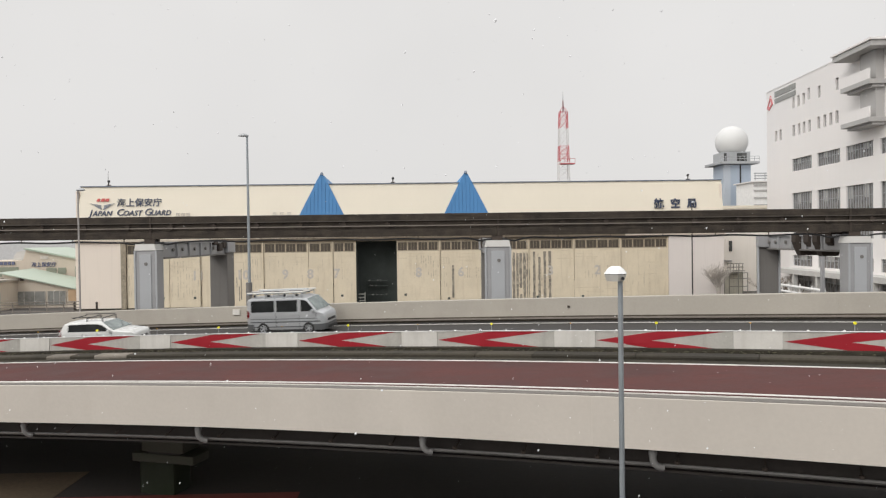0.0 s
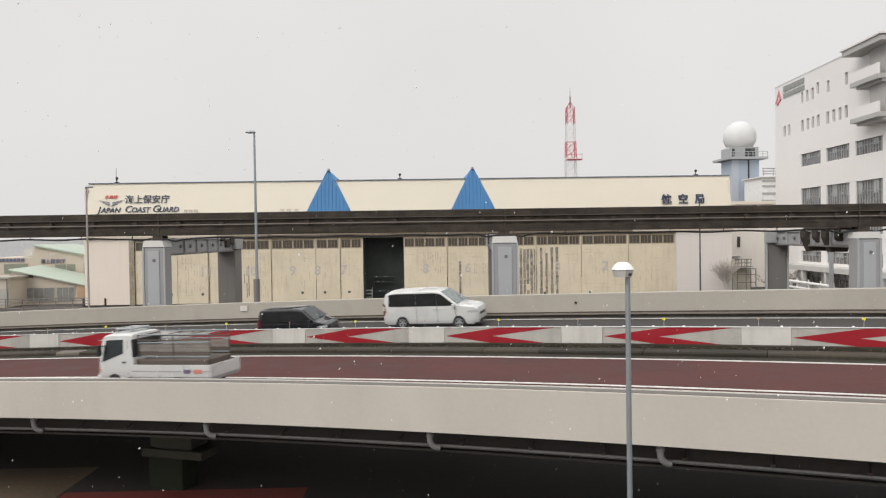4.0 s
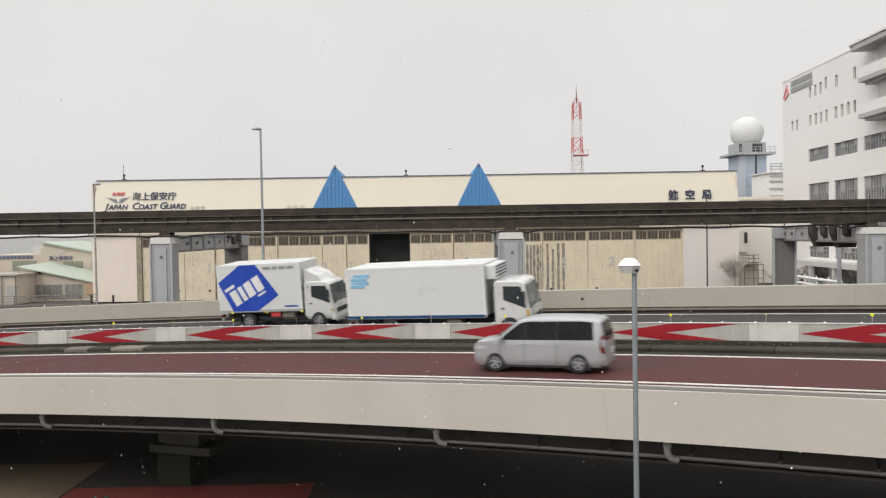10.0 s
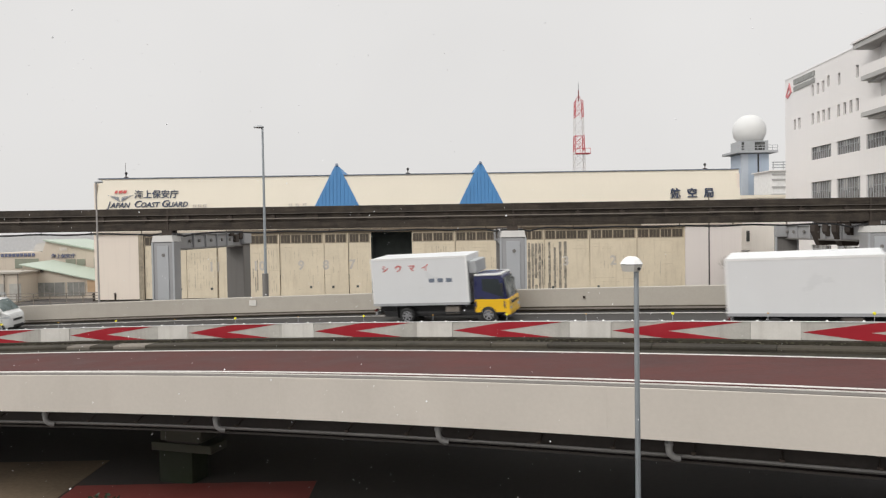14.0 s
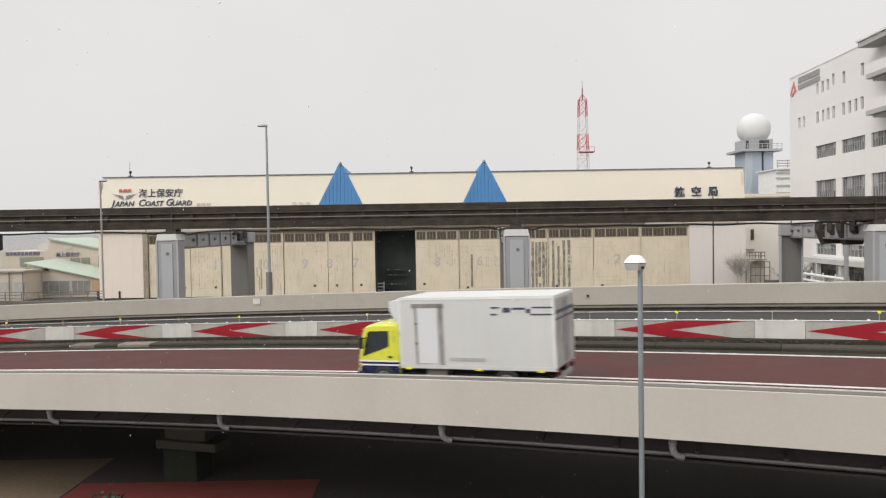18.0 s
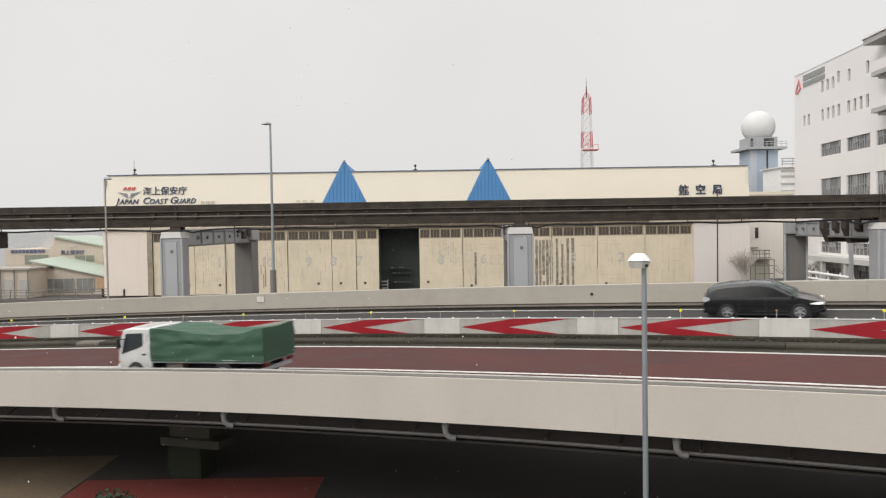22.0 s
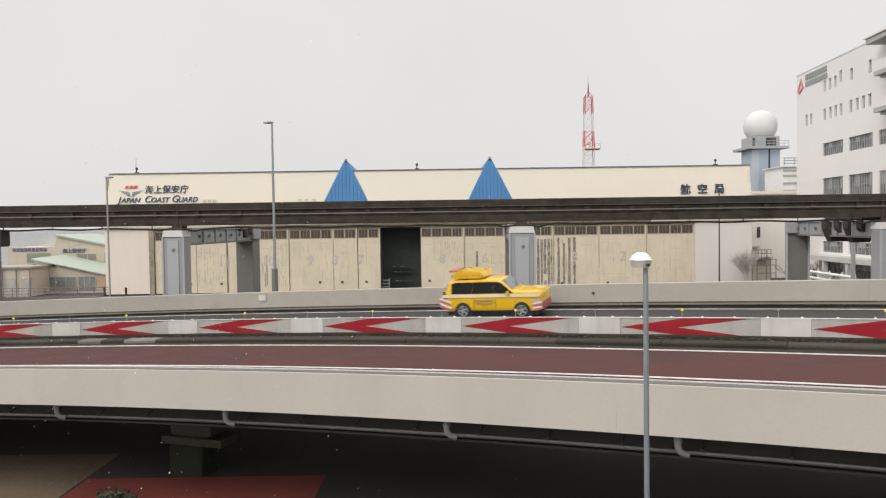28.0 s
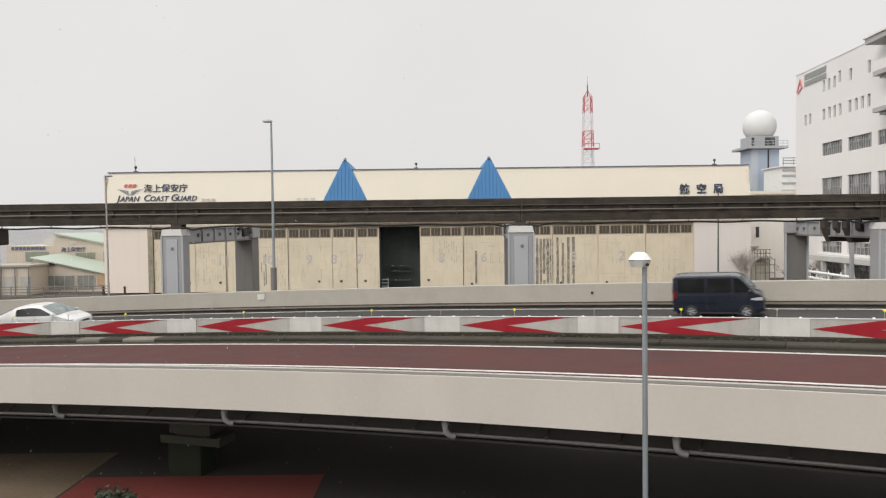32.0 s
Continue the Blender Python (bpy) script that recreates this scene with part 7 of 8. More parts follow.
    part("mirror_arm", rod(bmesh.new(), (xo - 0.25, sy * 1.2, 2.6), (xo - 0.45, sy * 1.34, 2.62), 0.03, 6), PLASTIC, e)
    part("bumper_strip", B(xo - 0.62, xo - 0.02, sy * 1.235 - 0.015, sy * 1.235 + 0.015, 0.40, 0.45), mat("dull_pink_strip", (0.50, 0.26, 0.34), 0.5), e, "pale pink strip under the bumper")
    part("step_strip", B(xo - 4.25, xo - 2.2, sy * 1.2 - 0.02, sy * 1.2 + 0.02, 0.36, 0.41), WHITE, e, "white strip under the skirt")
    part("side_skirt", B(xo - 4.35, xo - 2.16, sy * 1.12 - 0.08, sy * 1.12 + 0.08, 0.42, 1.02, 0.05), PURP, e, "magenta tractor side skirt")
    part("skirt_plate", B(xo - 3.95, xo - 3.0, sy * 1.21 - 0.008, sy * 1.21 + 0.008, 0.66, 0.80), PANEL_W, e, "pale plate on the skirt")
    part("skirt_badge", B(xo - 2.95, xo - 2.8, sy * 1.21 - 0.008, sy * 1.21 + 0.008, 0.68, 0.84), PLASTIC, e)
    bm = bmesh.new()
    for i in range(10):
        a0, a1 = math.pi * (i + 0.6) / 11, math.pi * (i + 1.6) / 11
        prism(bm, [(xo - 4.95 + q * math.cos(a), 0.5 + q * math.sin(a)) for q, a in ((0.60, a0), (0.67, a0), (0.67, a1), (0.60, a1))], "y", sy * 1.02 - 0.2, sy * 1.02 + 0.2)
    bmesh.ops.remove_doubles(bm, verts=bm.verts, dist=1e-4)
    part("rear_wing", bm, PURP, e, "magenta wing over the drive wheel")
    part("air_hose", tube(bmesh.new(), [Vector((xo - 2.6, sy * 0.4, 1.9)), Vector((xo - 2.85, sy * 0.75, 1.5)), Vector((xo - 3.2, sy * 0.8, 1.35)), Vector((xo - 3.6, sy * 0.5, 1.5))], 0.035, 6), GALV, e)
    part("air_tank", rod(bmesh.new(), (xo - 3.6, sy * 0.85, 1.12), (xo - 2.75, sy * 0.85, 1.12), 0.13, 10), GALV, e)
part("front_skin", prism(bmesh.new(), [(xo - 0.06, -1.23), (xo + 0.02, -1.1), (xo + 0.05, -0.7), (xo + 0.05, 0.7), (xo + 0.02, 1.1), (xo - 0.06, 1.23)], "z", 0.42, 1.68), PURP, e, "magenta nose and bumper")
part("cab_back", B(xo - 2.66, xo - 2.602, -1.18, 1.18, 0.9, 2.06), PLASTIC, e, "dark back panel of the cab")
# added dark block hides the lit road and stands in for the trailer's shade
part("trailer_spine", B(-LS / 2 + 0.5, xo - 5.7, -0.95, 0.95, 0.3, 1.08), PLASTIC, e, "added dark block standing in for the shade under the trailer")
part("sun_visor", B(xo - 0.30, xo - 0.02, -1.05, 1.05, 2.80, 2.90, 0.04), CREAMP, e)
part("grille", B(xo + 0.04, xo + 0.07, -0.8, 0.8, 0.8, 1.5, 0.02), PLASTIC, e)
lamp_pair(e, "headlight", xo - 0.02, 0.9, 0.85, 0.06, 0.18, 0.1, LENS)
part("chassis", B(-LS / 2 + 0.3, xo - 2.2, -0.5, 0.5, 0.7, 1.05), PLASTIC, e)
spins = []
for x in (WX, xo - 4.95, -LS / 2 + 3.6, -LS / 2 + 2.3):
    for sy in (1, -1):
        spins.append(wheel(e, x, sy * 1.12, 0.5, 0.32, RIM_T, spokes=8))
x0, x1 = -LS / 2, xo - 3.65
GREENISH = mat("moss_stained_rail", (0.30, 0.29, 0.235), 0.7, 0, 0.4, 1.4, 12, 0.1, 0.7, (0.13, 0.13, 0.085), flow=(1.0, 1.0, 1.2))
box = part("trailer_body", B(x0, x1, -1.22, 1.22, 1.15, 3.68, 0.02), RIBBED, e, "ribbed aluminium trailer body")
for i in range(22):
    z = 2.18 + i * 0.066
    for sy in (1, -1):
        part("flank_rib", B(x0 + 0.06, x1 - 0.06, sy * 1.225 - 0.012, sy * 1.225 + 0.012, z, z + 0.03), RIBBED, box)
for sy in (1, -1):
    part("top_rail", B(x0 - 0.01, x1 + 0.01, sy * 1.215 - 0.02, sy * 1.215 + 0.02, 3.66, 3.72), mat("pale_blue_rail", (0.55, 0.63, 0.69), 0.4), box, "pale blue top rail")
    part("lower_panel", B(x0 + 0.04, x1 - 0.04, sy * 1.228 - 0.008, sy * 1.228 + 0.008, 1.2, 2.12), mat("pale_panel", (0.47, 0.47, 0.455), 0.45, 0.2, 0.08, 0.6, 8, 0.05, 0.25, (0.3, 0.28, 0.24)), box)
    part("bottom_rail", B(x0 - 0.01, x1 + 0.01, sy * 1.23 - 0.012, sy * 1.23 + 0.012, 1.08, 1.2), GREENISH, box, "mossy bottom rail")
    part("corner_post", B(x0 - 0.02, x0 + 0.17, sy * 1.238 - 0.012, sy * 1.238 + 0.012, 1.2, 3.66), GREENISH, box, "moss-stained rear corner post")
    for i in range(7):
        x = x0 + 9.6 - i * 1.265
        if i == 3:
            part("sign_bar", rod(bmesh.new(), (x + 0.16, sy * 1.236, 1.72), (x + 0.16, sy * 1.246, 1.72), 0.2, 16), mat("pale_red_mark", (0.62, 0.20, 0.17), 0.5), box, "red unreadable disc mark")
        else:
            for z, da, db in ((1.54, 0.0, 0.32), (1.64, 0.06, 0.27), (1.74, 0.0, 0.34), (1.84, 0.04, 0.30)):
                part("sign_bar", B(x + da, x + db, sy * 1.241 - 0.004, sy * 1.241 + 0.004, z, z + 0.065), mat("dark_blue_mark", (0.035, 0.04, 0.19), 0.5), box, "dark blue unreadable character bar")
    for x in (x0 + 10.15, x0 + 6.35, x0 + 2.6):
        part("stake_post", B(x - 0.09, x + 0.09, sy * 1.24 - 0.012, sy * 1.24 + 0.012, 1.62, 2.16), mat("grey_stake", (0.24, 0.23, 0.215), 0.5), box)
    for i in range(11):
        x = x0 + 0.5 + i * 1.3
        part("panel_joint", B(x - 0.012, x + 0.012, sy * 1.24 - 0.004, sy * 1.24 + 0.004, 1.2, 2.12), STEEL_G, box)
    for a, b in ((-1.33, 0.35), (-3.05, -1.9)):
        part("tool_box", B(a, b, sy * 0.95 - 0.2, sy * 0.95 + 0.2, 0.55, 1.02, 0.04), PANEL_W, e)
    for z in (0.52, 0.78):
        part("side_guard", B(-4.2, 1.7, sy * 1.15 - 0.02, sy * 1.15 + 0.02, z - 0.03, z + 0.03), STEEL_G, e)
    part("landing_leg", B(2.7, 2.85, sy * 0.8 - 0.06, sy * 0.8 + 0.06, 0.3, 1.1), STEEL_G, e)
for sy in (1, -1):
    part("rear_door", B(x0 - 0.03, x0, sy * 0.6 - 0.58, sy * 0.6 + 0.58, 1.22, 3.6, 0.01), mat("stained_trailer_door", (0.36, 0.33, 0.26), 0.6, 0, 0.25, 1, 10, 0.1, 0.7, (0.17, 0.15, 0.10)), box)
part("rear_bumper", B(x0 + 0.02, x0 + 0.14, -1.15, 1.15, 0.5, 0.66), RUST, e)
lamp_pair(e, "tail_light", x0 + 0.02, 0.95, 0.95, 0.03, 0.2, 0.07, TAIL)
tagged(e, "articulated lorry with a magenta and cream cab and silver trailer", "lorry")
FLEET.append((e, spins, "N1", 7.08, -1.54, -21.72, 0.5))

t = truck("small_flatbed", "small white flatbed lorry with a pale low-sided bed", 4.6, 1.8, 1.85, 2.1, WH, quarter=True, bed=0.40, wheel_x=(1.6, -1.15), r=0.34, floor=0.62)
e = enlist(t, "N2", 7.35, 2.0, -17.70, 0.34)
part("load_bag", B(0.35, 0.7, -0.5, 0.2, 0.8, 1.25, 0.1), PANEL_G, e)

t = truck("refrigerated_lorry", "white refrigerated lorry with a blue skirt and white cab", 8.5, 2.3, 1.58, 2.45, WH, gap=0.35, box=3.2, wheel_x=(3.3, -2.2), r=0.45, box_mat=BOXB, floor=0.95)
e = enlist(t, "F1", 9.78, -4.35, 19.44, 0.45)
for sy in (1, -1):
    part("blue_skirt", B(-4.3, t[2] - 0.05, sy * 1.16 - 0.01, sy * 1.16 + 0.01, 0.92, 1.04), DEEPB, e, "blue lower stripe")
    for k, (xa, xb) in enumerate(((-4.02, -3.3), (-3.95, -3.1), (-4.0, -3.2), (-3.85, -3.05))):
        part("sign_bar", B(xa, xb, sy * 1.163 - 0.006, sy * 1.163 + 0.006, 2.32 + 0.16 * k, 2.44 + 0.16 * k), SKYB, e, "pale blue bars")
    part("turn_lamp", B(t[2] + 1.72, t[2] + 1.86, sy * 1.09 - 0.02, sy * 1.09 + 0.02, 0.95, 1.2, 0.02), AMBER, e)
part("cooling_unit", B(t[2] + 0.0, t[2] + 0.45, -0.9, 0.9, 2.5, 3.12, 0.06), BOXW, e, "pale cooling unit with slats")
for z in (2.62, 2.76, 2.9, 3.03):
    part("cooling_slat", B(t[2] + 0.44, t[2] + 0.47, -0.8, 0.8, z - 0.03, z + 0.03), PLASTIC, e)

t = truck("removal_lorry", "removal lorry with a large tilted blue square on its box", 6.5, 2.1, 1.65, 2.35, WH, box=3.36, wheel_x=(2.35, -1.6), r=0.39, box_mat=BOXB, floor=0.92)
e = enlist(t, "F2", 10.45, -2.16, 16.46, 0.39)
part("wind_deflector", prism(bmesh.new(), [(t[2] + 0.1, 2.3), (t[2] + 1.15, 2.3), (t[2] + 0.85, 2.62), (t[2] + 0.15, 2.95)], "y", -0.85, 0.85), WH, e, "white roof deflector")
for sy in (1, -1):
    sq = part("blue_square", prism(bmesh.new(), [(-3.22, 2.44), (-1.9, 3.33), (-0.95, 3.33), (0.24, 1.72), (-1.0, 0.93), (-2.45, 0.93)], "y", sy * 1.055 - 0.008, sy * 1.055 + 0.008), SIGN_B, e, "tilted blue square sign")
    for k, (u, v, w, h) in enumerate(((-1.05, -0.42, 0.42, 0.8), (-0.5, -0.42, 0.26, 0.8), (-0.12, -0.42, 0.44, 0.8), (0.45, -0.42, 0.44, 0.8), (-1.2, 0.5, 0.62, 0.16), (0.35, -0.62, 0.5, 0.1))):
        d = [Vector((-1.5, 2.05)) + Matrix.Rotation(radians(28), 2) @ Vector((u + a, v + b)) for a, b in ((0, 0), (w, 0), (w, h), (0, h))]
        part("white_bar", prism(bmesh.new(), [tuple(q) for q in d], "y", sy * 1.065 - 0.006, sy * 1.065 + 0.006), WHITE, sq, "white bar")
    for xa, xb in ((-0.55, -0.1), (-0.02, 0.28), (0.36, 0.75), (0.82, 1.2)):
        part("sign_bar", B(xa, xb, sy * 1.062 - 0.006, sy * 1.062 + 0.006, 3.06, 3.2), mat("grey_mark", (0.28, 0.29, 0.30), 0.5), e, "grey unreadable bars")
    part("sign_bar", B(0.55, 1.3, sy * 1.062 - 0.006, sy * 1.062 + 0.006, 1.1, 1.18), STRIPE_B, e, "small dark bar")
    for k in range(3):
        part("side_marker", B(-2.6 + k * 2.0, -2.45 + k * 2.0, sy * 1.07 - 0.02, sy * 1.07 + 0.02, 0.82, 0.88), YELLOW_R, e, "amber marker lamp")
    part("red_box", B(-0.3, 0.2, sy * 0.95 - 0.05, sy * 0.95 + 0.05, 0.6, 0.82), SIGN_R, e)

enlist(car("family_minivan", "silver family minivan with dark glass", "minivan", "minivan", 4.55, 1.72, 1.82, SILVER, [(.235, .40, None), (.42, .64, None), (.66, .92, None)], (1.45, -1.40), r=0.32, seams=(.22, .41, .65), handles=(.38, .44), tail_box=(0.05, 0.06, 0.3)),
       "N1", 10.25, 0.42, -24.1, 0.32)
enlist(car("white_saloon", "white saloon car with slim dark glass", "car", "sedan", 4.95, 1.85, 1.40, WH, [(.32, .50, None), (.505, .71, None)], (1.45, -1.42), seams=(.28, .5, .70), handles=(.47, .67), tail_box=(0.1, 0.14, 0.06), r=0.33),
       "F1", 11.70, -1.44, 19.80, 0.33)
t = truck("white_box_lorry", "plain white box lorry with a snow-dusted roof", 7.15, 2.2, 1.75, 2.38, WH, box=3.08, wheel_x=(2.75, -1.9), r=0.40, box_mat=BOXW, floor=0.9)
e = enlist(t, "F1", 13.20, -1.58, 20.87, 0.40)
part("cooling_unit", B(t[2], t[2] + 0.4, -0.8, 0.8, 2.35, 2.95, 0.06), STEEL_G, e, "grey cooling unit")
t = truck("yellow_cab_lorry", "box lorry with a yellow and navy cab and red lettering", 6.85, 1.92, 1.66, 2.3, DKBLUE, box=3.23, wheel_x=(2.42, -1.7), r=0.39, box_mat=BOXW, floor=0.95, lower=YELP, gap=0.22)
e = enlist(t, "F2", 13.30, -12.95, 16.95, 0.39)
for sy in (1, -1):
    for k, ch in enumerate("シウマイ"):
        x = -2.85 + k * 0.70
        text_mesh("red_character", ch, 0.38, SIGN_R, e, Matrix.Rotation(0 if sy < 0 else math.pi, 4, "Z") @ Matrix.Translation((x if sy < 0 else x + 1.2, -0.966, 2.59)) @ ROLL, "red painted character", depth=0.006, bold=0.006)
    for k in range(3):
        xx = -0.42 + k * 0.44
        part("dark_character", B(xx, xx + 0.28, sy * 0.966 - 0.006, sy * 0.966 + 0.006, 2.0, 2.19), TRIM_B, e, "dark character bar")
side, at = CABS["yellow_cab_lorry"]
flank_pane(e, "cab_band", at([(.04, .22), (.04, .485), (.985, .485), (.985, .22)]), side, YELP, 0.006, "yellow lower cab panel")
part("front_panel", B(t[2] + 0.14 + 1.55, t[2] + 0.14 + 1.78, -0.88, 0.88, 0.5, 1.12, 0.05), YELP, e, "yellow front panel")
part("front_grille", B(t[2] + 0.14 + 1.77, t[2] + 0.14 + 1.8, -0.6, 0.6, 0.86, 0.98, 0.01), PLASTIC, e, "dark slot in the front panel")
for sy in (1, -1):
    part("front_lamp", B(t[2] + 0.14 + 1.72, t[2] + 0.14 + 1.8, sy * 0.68 - 0.14, sy * 0.68 + 0.14, 0.6, 0.74, 0.02), LENS, e)
part("cab_roof", B(t[2] + 0.14 + 0.1, t[2] + 0.14 + 1.45, -0.84, 0.84, 2.2, 2.3, 0.06), WH, e, "white cab roof")
part("cooling_unit", B(t[2], t[2] + 0.4, -0.8, 0.8, 2.35, 2.95, 0.06), STEEL_G, e, "grey cooling unit")
e = enlist(car("micro_van", "small white microvan with ladder rack", "van", "keivan", 3.75, 1.48, 1.88, WH, [(.14, .33, None), (.36, .62, None), (.64, .93, None)], (1.25, -1.10), r=0.28, seams=(.12, .34, .63), handles=(.31, .38)),
           "F2", 15.50, -2.37, 16.84, 0.28)
rack(e, 0.8, -1.6, 0.6, 1.9, 4)
enlist(car("compact_hatchback", "royal blue compact hatchback with lit headlights", "car", "hatch", 3.75, 1.66, 1.53, BLUEP, [(.25, .44, None), (.46, .68, None), (.70, .86, None)], (1.18, -1.18), r=0.29, seams=(.24, .45, .69), handles=(.42, .65), lit=True),
       "F2", 16.88, 0.06, 17.26, 0.29)
DULLW = mat("dull_white_panel", (0.60, 0.60, 0.58), 0.4, 0, 0.04, 0.6, 20, 0.02, 0.12, (0.46, 0.44, 0.40))
MUDDY = mat("mud_splashed_panel", (0.46, 0.45, 0.42), 0.5, 0, 0.2, 0.9, 10, 0.05, 0.75, (0.16, 0.14, 0.115), flow=(1.2, 1.2, 0.9))
t = truck("lime_cab_lorry", "white box lorry with a lime yellow and navy cab", 6.5, 2.15, 1.5, 2.1, LIME, box=2.93, wheel_x=(2.3, -1.75), r=0.40, box_mat=DULLW, floor=0.82, lower=DKBLUE, rail=DULLW, rear_mat=MUDDY)
e = enlist(t, "N2", 18.20, 1.02, -19.72, 0.40)
for sy in (1, -1):
    door = part("side_door", B(0.36, 1.04, sy * 1.085 - 0.012, sy * 1.085 + 0.012, 0.92, 2.6, 0.01), BOXW, e, "pale sliding side door in a stained frame")
    for xa, xb, za, zb in ((0.20, 0.34, 0.9, 2.68), (1.06, 1.12, 0.9, 2.68), (0.16, 1.22, 2.62, 2.74)):
        part("door_frame", B(xa, xb, sy * 1.088 - 0.014, sy * 1.088 + 0.014, za, zb), mat("stained_frame", (0.27, 0.255, 0.235), 0.6, 0, 0.5, 2.0, 10, 0.1, 0.6, (0.5, 0.49, 0.46), flow=(2, 2, 1.5)), door)
    for z in (1.5, 2.1):
        part("hinge", B(1.04, 1.12, sy * 1.105 - 0.01, sy * 1.105 + 0.01, z, z + 0.06), PLASTIC, door)
    for xa, xb, za, zb in ((-1.62, -1.35, 2.58, 2.62), (-3.2, -2.6, 2.58, 2.62), (-1.55, -1.33, 2.38, 2.42), (-3.2, -2.55, 2.38, 2.42), (-1.95, -1.72, 2.46, 2.60), (-2.4, -2.0, 2.54, 2.60), (-2.55, -2.42, 2.44, 2.56)):
        part("sign_bar", B(xa, xb, sy * 1.083 - 0.006, sy * 1.083 + 0.006, za, zb), NAVY, e, "dark unreadable bar sign")
    part("side_strip", B(-1.13, 0.0, sy * 1.08 - 0.01, sy * 1.08 + 0.01, 1.02, 1.12), PANEL_G, e)
    for x in (-2.9, -1.0, 1.3):
        part("side_marker", B(x, x + 0.2, sy * 1.09 - 0.015, sy * 1.09 + 0.015, 0.74, 0.80), YELLOW_R, e, "amber marker lamp")
for za, zb in ((2.40, 2.50), (2.22, 2.28)):
    part("rear_band", B(-3.29, -3.278, -1.04, 1.04, za, zb), NAVY, e, "navy band across the rear doors")
side, at = CABS["lime_cab_lorry"]
flank_pane(e, "navy_sill", at([(.01, .22), (.01, .44), (.985, .44), (.985, .22)]), side, DKBLUE, 0.008, "navy lower cab band")
for k in (.385, .44):
    flank_pane(e, "white_stripe", at([(.01, k), (.01, k + .022), (.985, k + .022), (.985, k)]), side, WHITE, 0.012)
part("cooling_unit", prism(bmesh.new(), [(t[2], 2.1), (t[2] + 0.15, 2.15), (t[2] + 0.38, 2.5), (t[2] + 0.38, 2.82), (t[2], 2.84)], "y", -0.95, 0.95), BOXW, e, "white cooling unit")
enlist(car("hybrid_estate", "black hybrid estate car with lit headlights", "car", "tallwagon", 4.55, 1.76, 1.46, BLACK, [(.27, .46, None), (.475, .68, None), (.70, .88, None)], (1.38, -1.32), tail=LENS, tail_box=(0.1, 0.06, 0.1), r=0.32, seams=(.25, .47, .69), handles=(.44, .66), lit=True),
       "F2", 20.98, -5.34, 17.37, 0.32)
t = truck("tarpaulin_lorry", "white flatbed lorry under a billowing green tarpaulin", 6.2, 2.0, 1.55, 1.98, WH, bed=0.03, wheel_x=(2.25, -1.5), r=0.38, floor=0.84)
e = enlist(t, "N2", 21.73, 0.20, -19.26, 0.38)
bm = bmesh.new()
rg = random.Random(12)
nx, ny = 90, 44
grid = []
for i in range(nx + 1):
    x = -3.16 + (t[2] + 3.2) * i / nx
    row = []
    lift = 1.72 + 0.015 * math.sin(x * 2.3 + 0.5) + 0.28 / (1 + math.exp(-(x - 0.3) * 1.7)) + 0.24 * math.exp(-((x + 3.15) / 0.6) ** 2)
    for j in range(ny + 1):
        k = j / ny * 2 - 1
        a = abs(k)
        sy = 1 if k > 0 else -1
        if a < 0.4:
            q = a / 0.4
            y, z = q * 0.96, lift - 0.03 + 0.05 * q * q + noise.noise(Vector((x * 1.6, k * 5, 2.0))) * 0.06
        else:
            f = (a - 0.4) / 0.6
            drop = lift + 0.02 - f * (lift + 0.02 - 0.80)
            fold = noise.noise(Vector((x * 0.8 + drop * 1.1, drop * 5.5, 4.0 * sy))) * 0.08 + (0.5 - abs(noise.noise(Vector((x * 1.3 + drop * 2.5, drop * 8.0, 9.0 * sy))))) * 0.18 * max(0.0, 1 - f * 1.6) - 0.03
            y, z = 1.0 + 0.05 * math.sin(min(1.0, f * 1.4) * 1.5) + fold * min(1.0, f * 3) * (1.0 - 0.5 * f), drop + 0.02 * noise.noise(Vector((x * 2.0, 3.0, sy)))
        row.append(bm.verts.new((x, sy * y, z)))
    grid.append(row)
for i in range(nx):
    for j in range(ny):
        bm.faces.new((grid[i][j], grid[i + 1][j], grid[i + 1][j + 1], grid[i][j + 1]))
bm.faces.new(grid[0])
bm.faces.new(grid[-1][::-1])
part("tarpaulin", bm, TARP, e, "crumpled green tarpaulin", smooth=True)
e = enlist(car("light_van", "silver-white light estate van with black bumpers", "car", "lightvan", 4.4, 1.69, 1.43, paint("pale_grey", (0.47, 0.485, 0.505), 0.4, 0.4, 0.4), [(.30, .52, None), (.555, .755, None), (.77, .94, None)], (1.28, -1.28), r=0.30, seams=(.28, .535, .76), handles=(.50, .73), bumper=PLASTIC, pillars=True),
           "F2", 24.76, -1.16, 17.95, 0.30)
side, at = CABS["light_van"]
flank_pane(e, "bumper_end", at([(.012, .20), (.012, .40), (.07, .42), (.10, .36), (.10, .20)]), side, PLASTIC, 0.012, "black wrapped front bumper")
flank_pane(e, "bumper_end", at([(.90, .20), (.90, .36), (.93, .40), (.985, .40), (.985, .20)]), side, PLASTIC, 0.012, "black wrapped rear bumper")
e = enlist(car("patrol_vehicle", "yellow road patrol off-roader with a roof sign and chevrons", "off-roader", "suv", 4.85, 1.92, 1.87, YELP, [(.27, .44, None), (.46, .66, None), (.68, .90, None)], (1.48, -1.40), r=0.40, seams=(.25, .45, .67), handles=(.42, .63), sill=0.36),
           "F2", 28.12, 3.21, 18.49, 0.39)
PINKP = mat("faded_hazard_red", (0.56, 0.16, 0.16), 0.5)
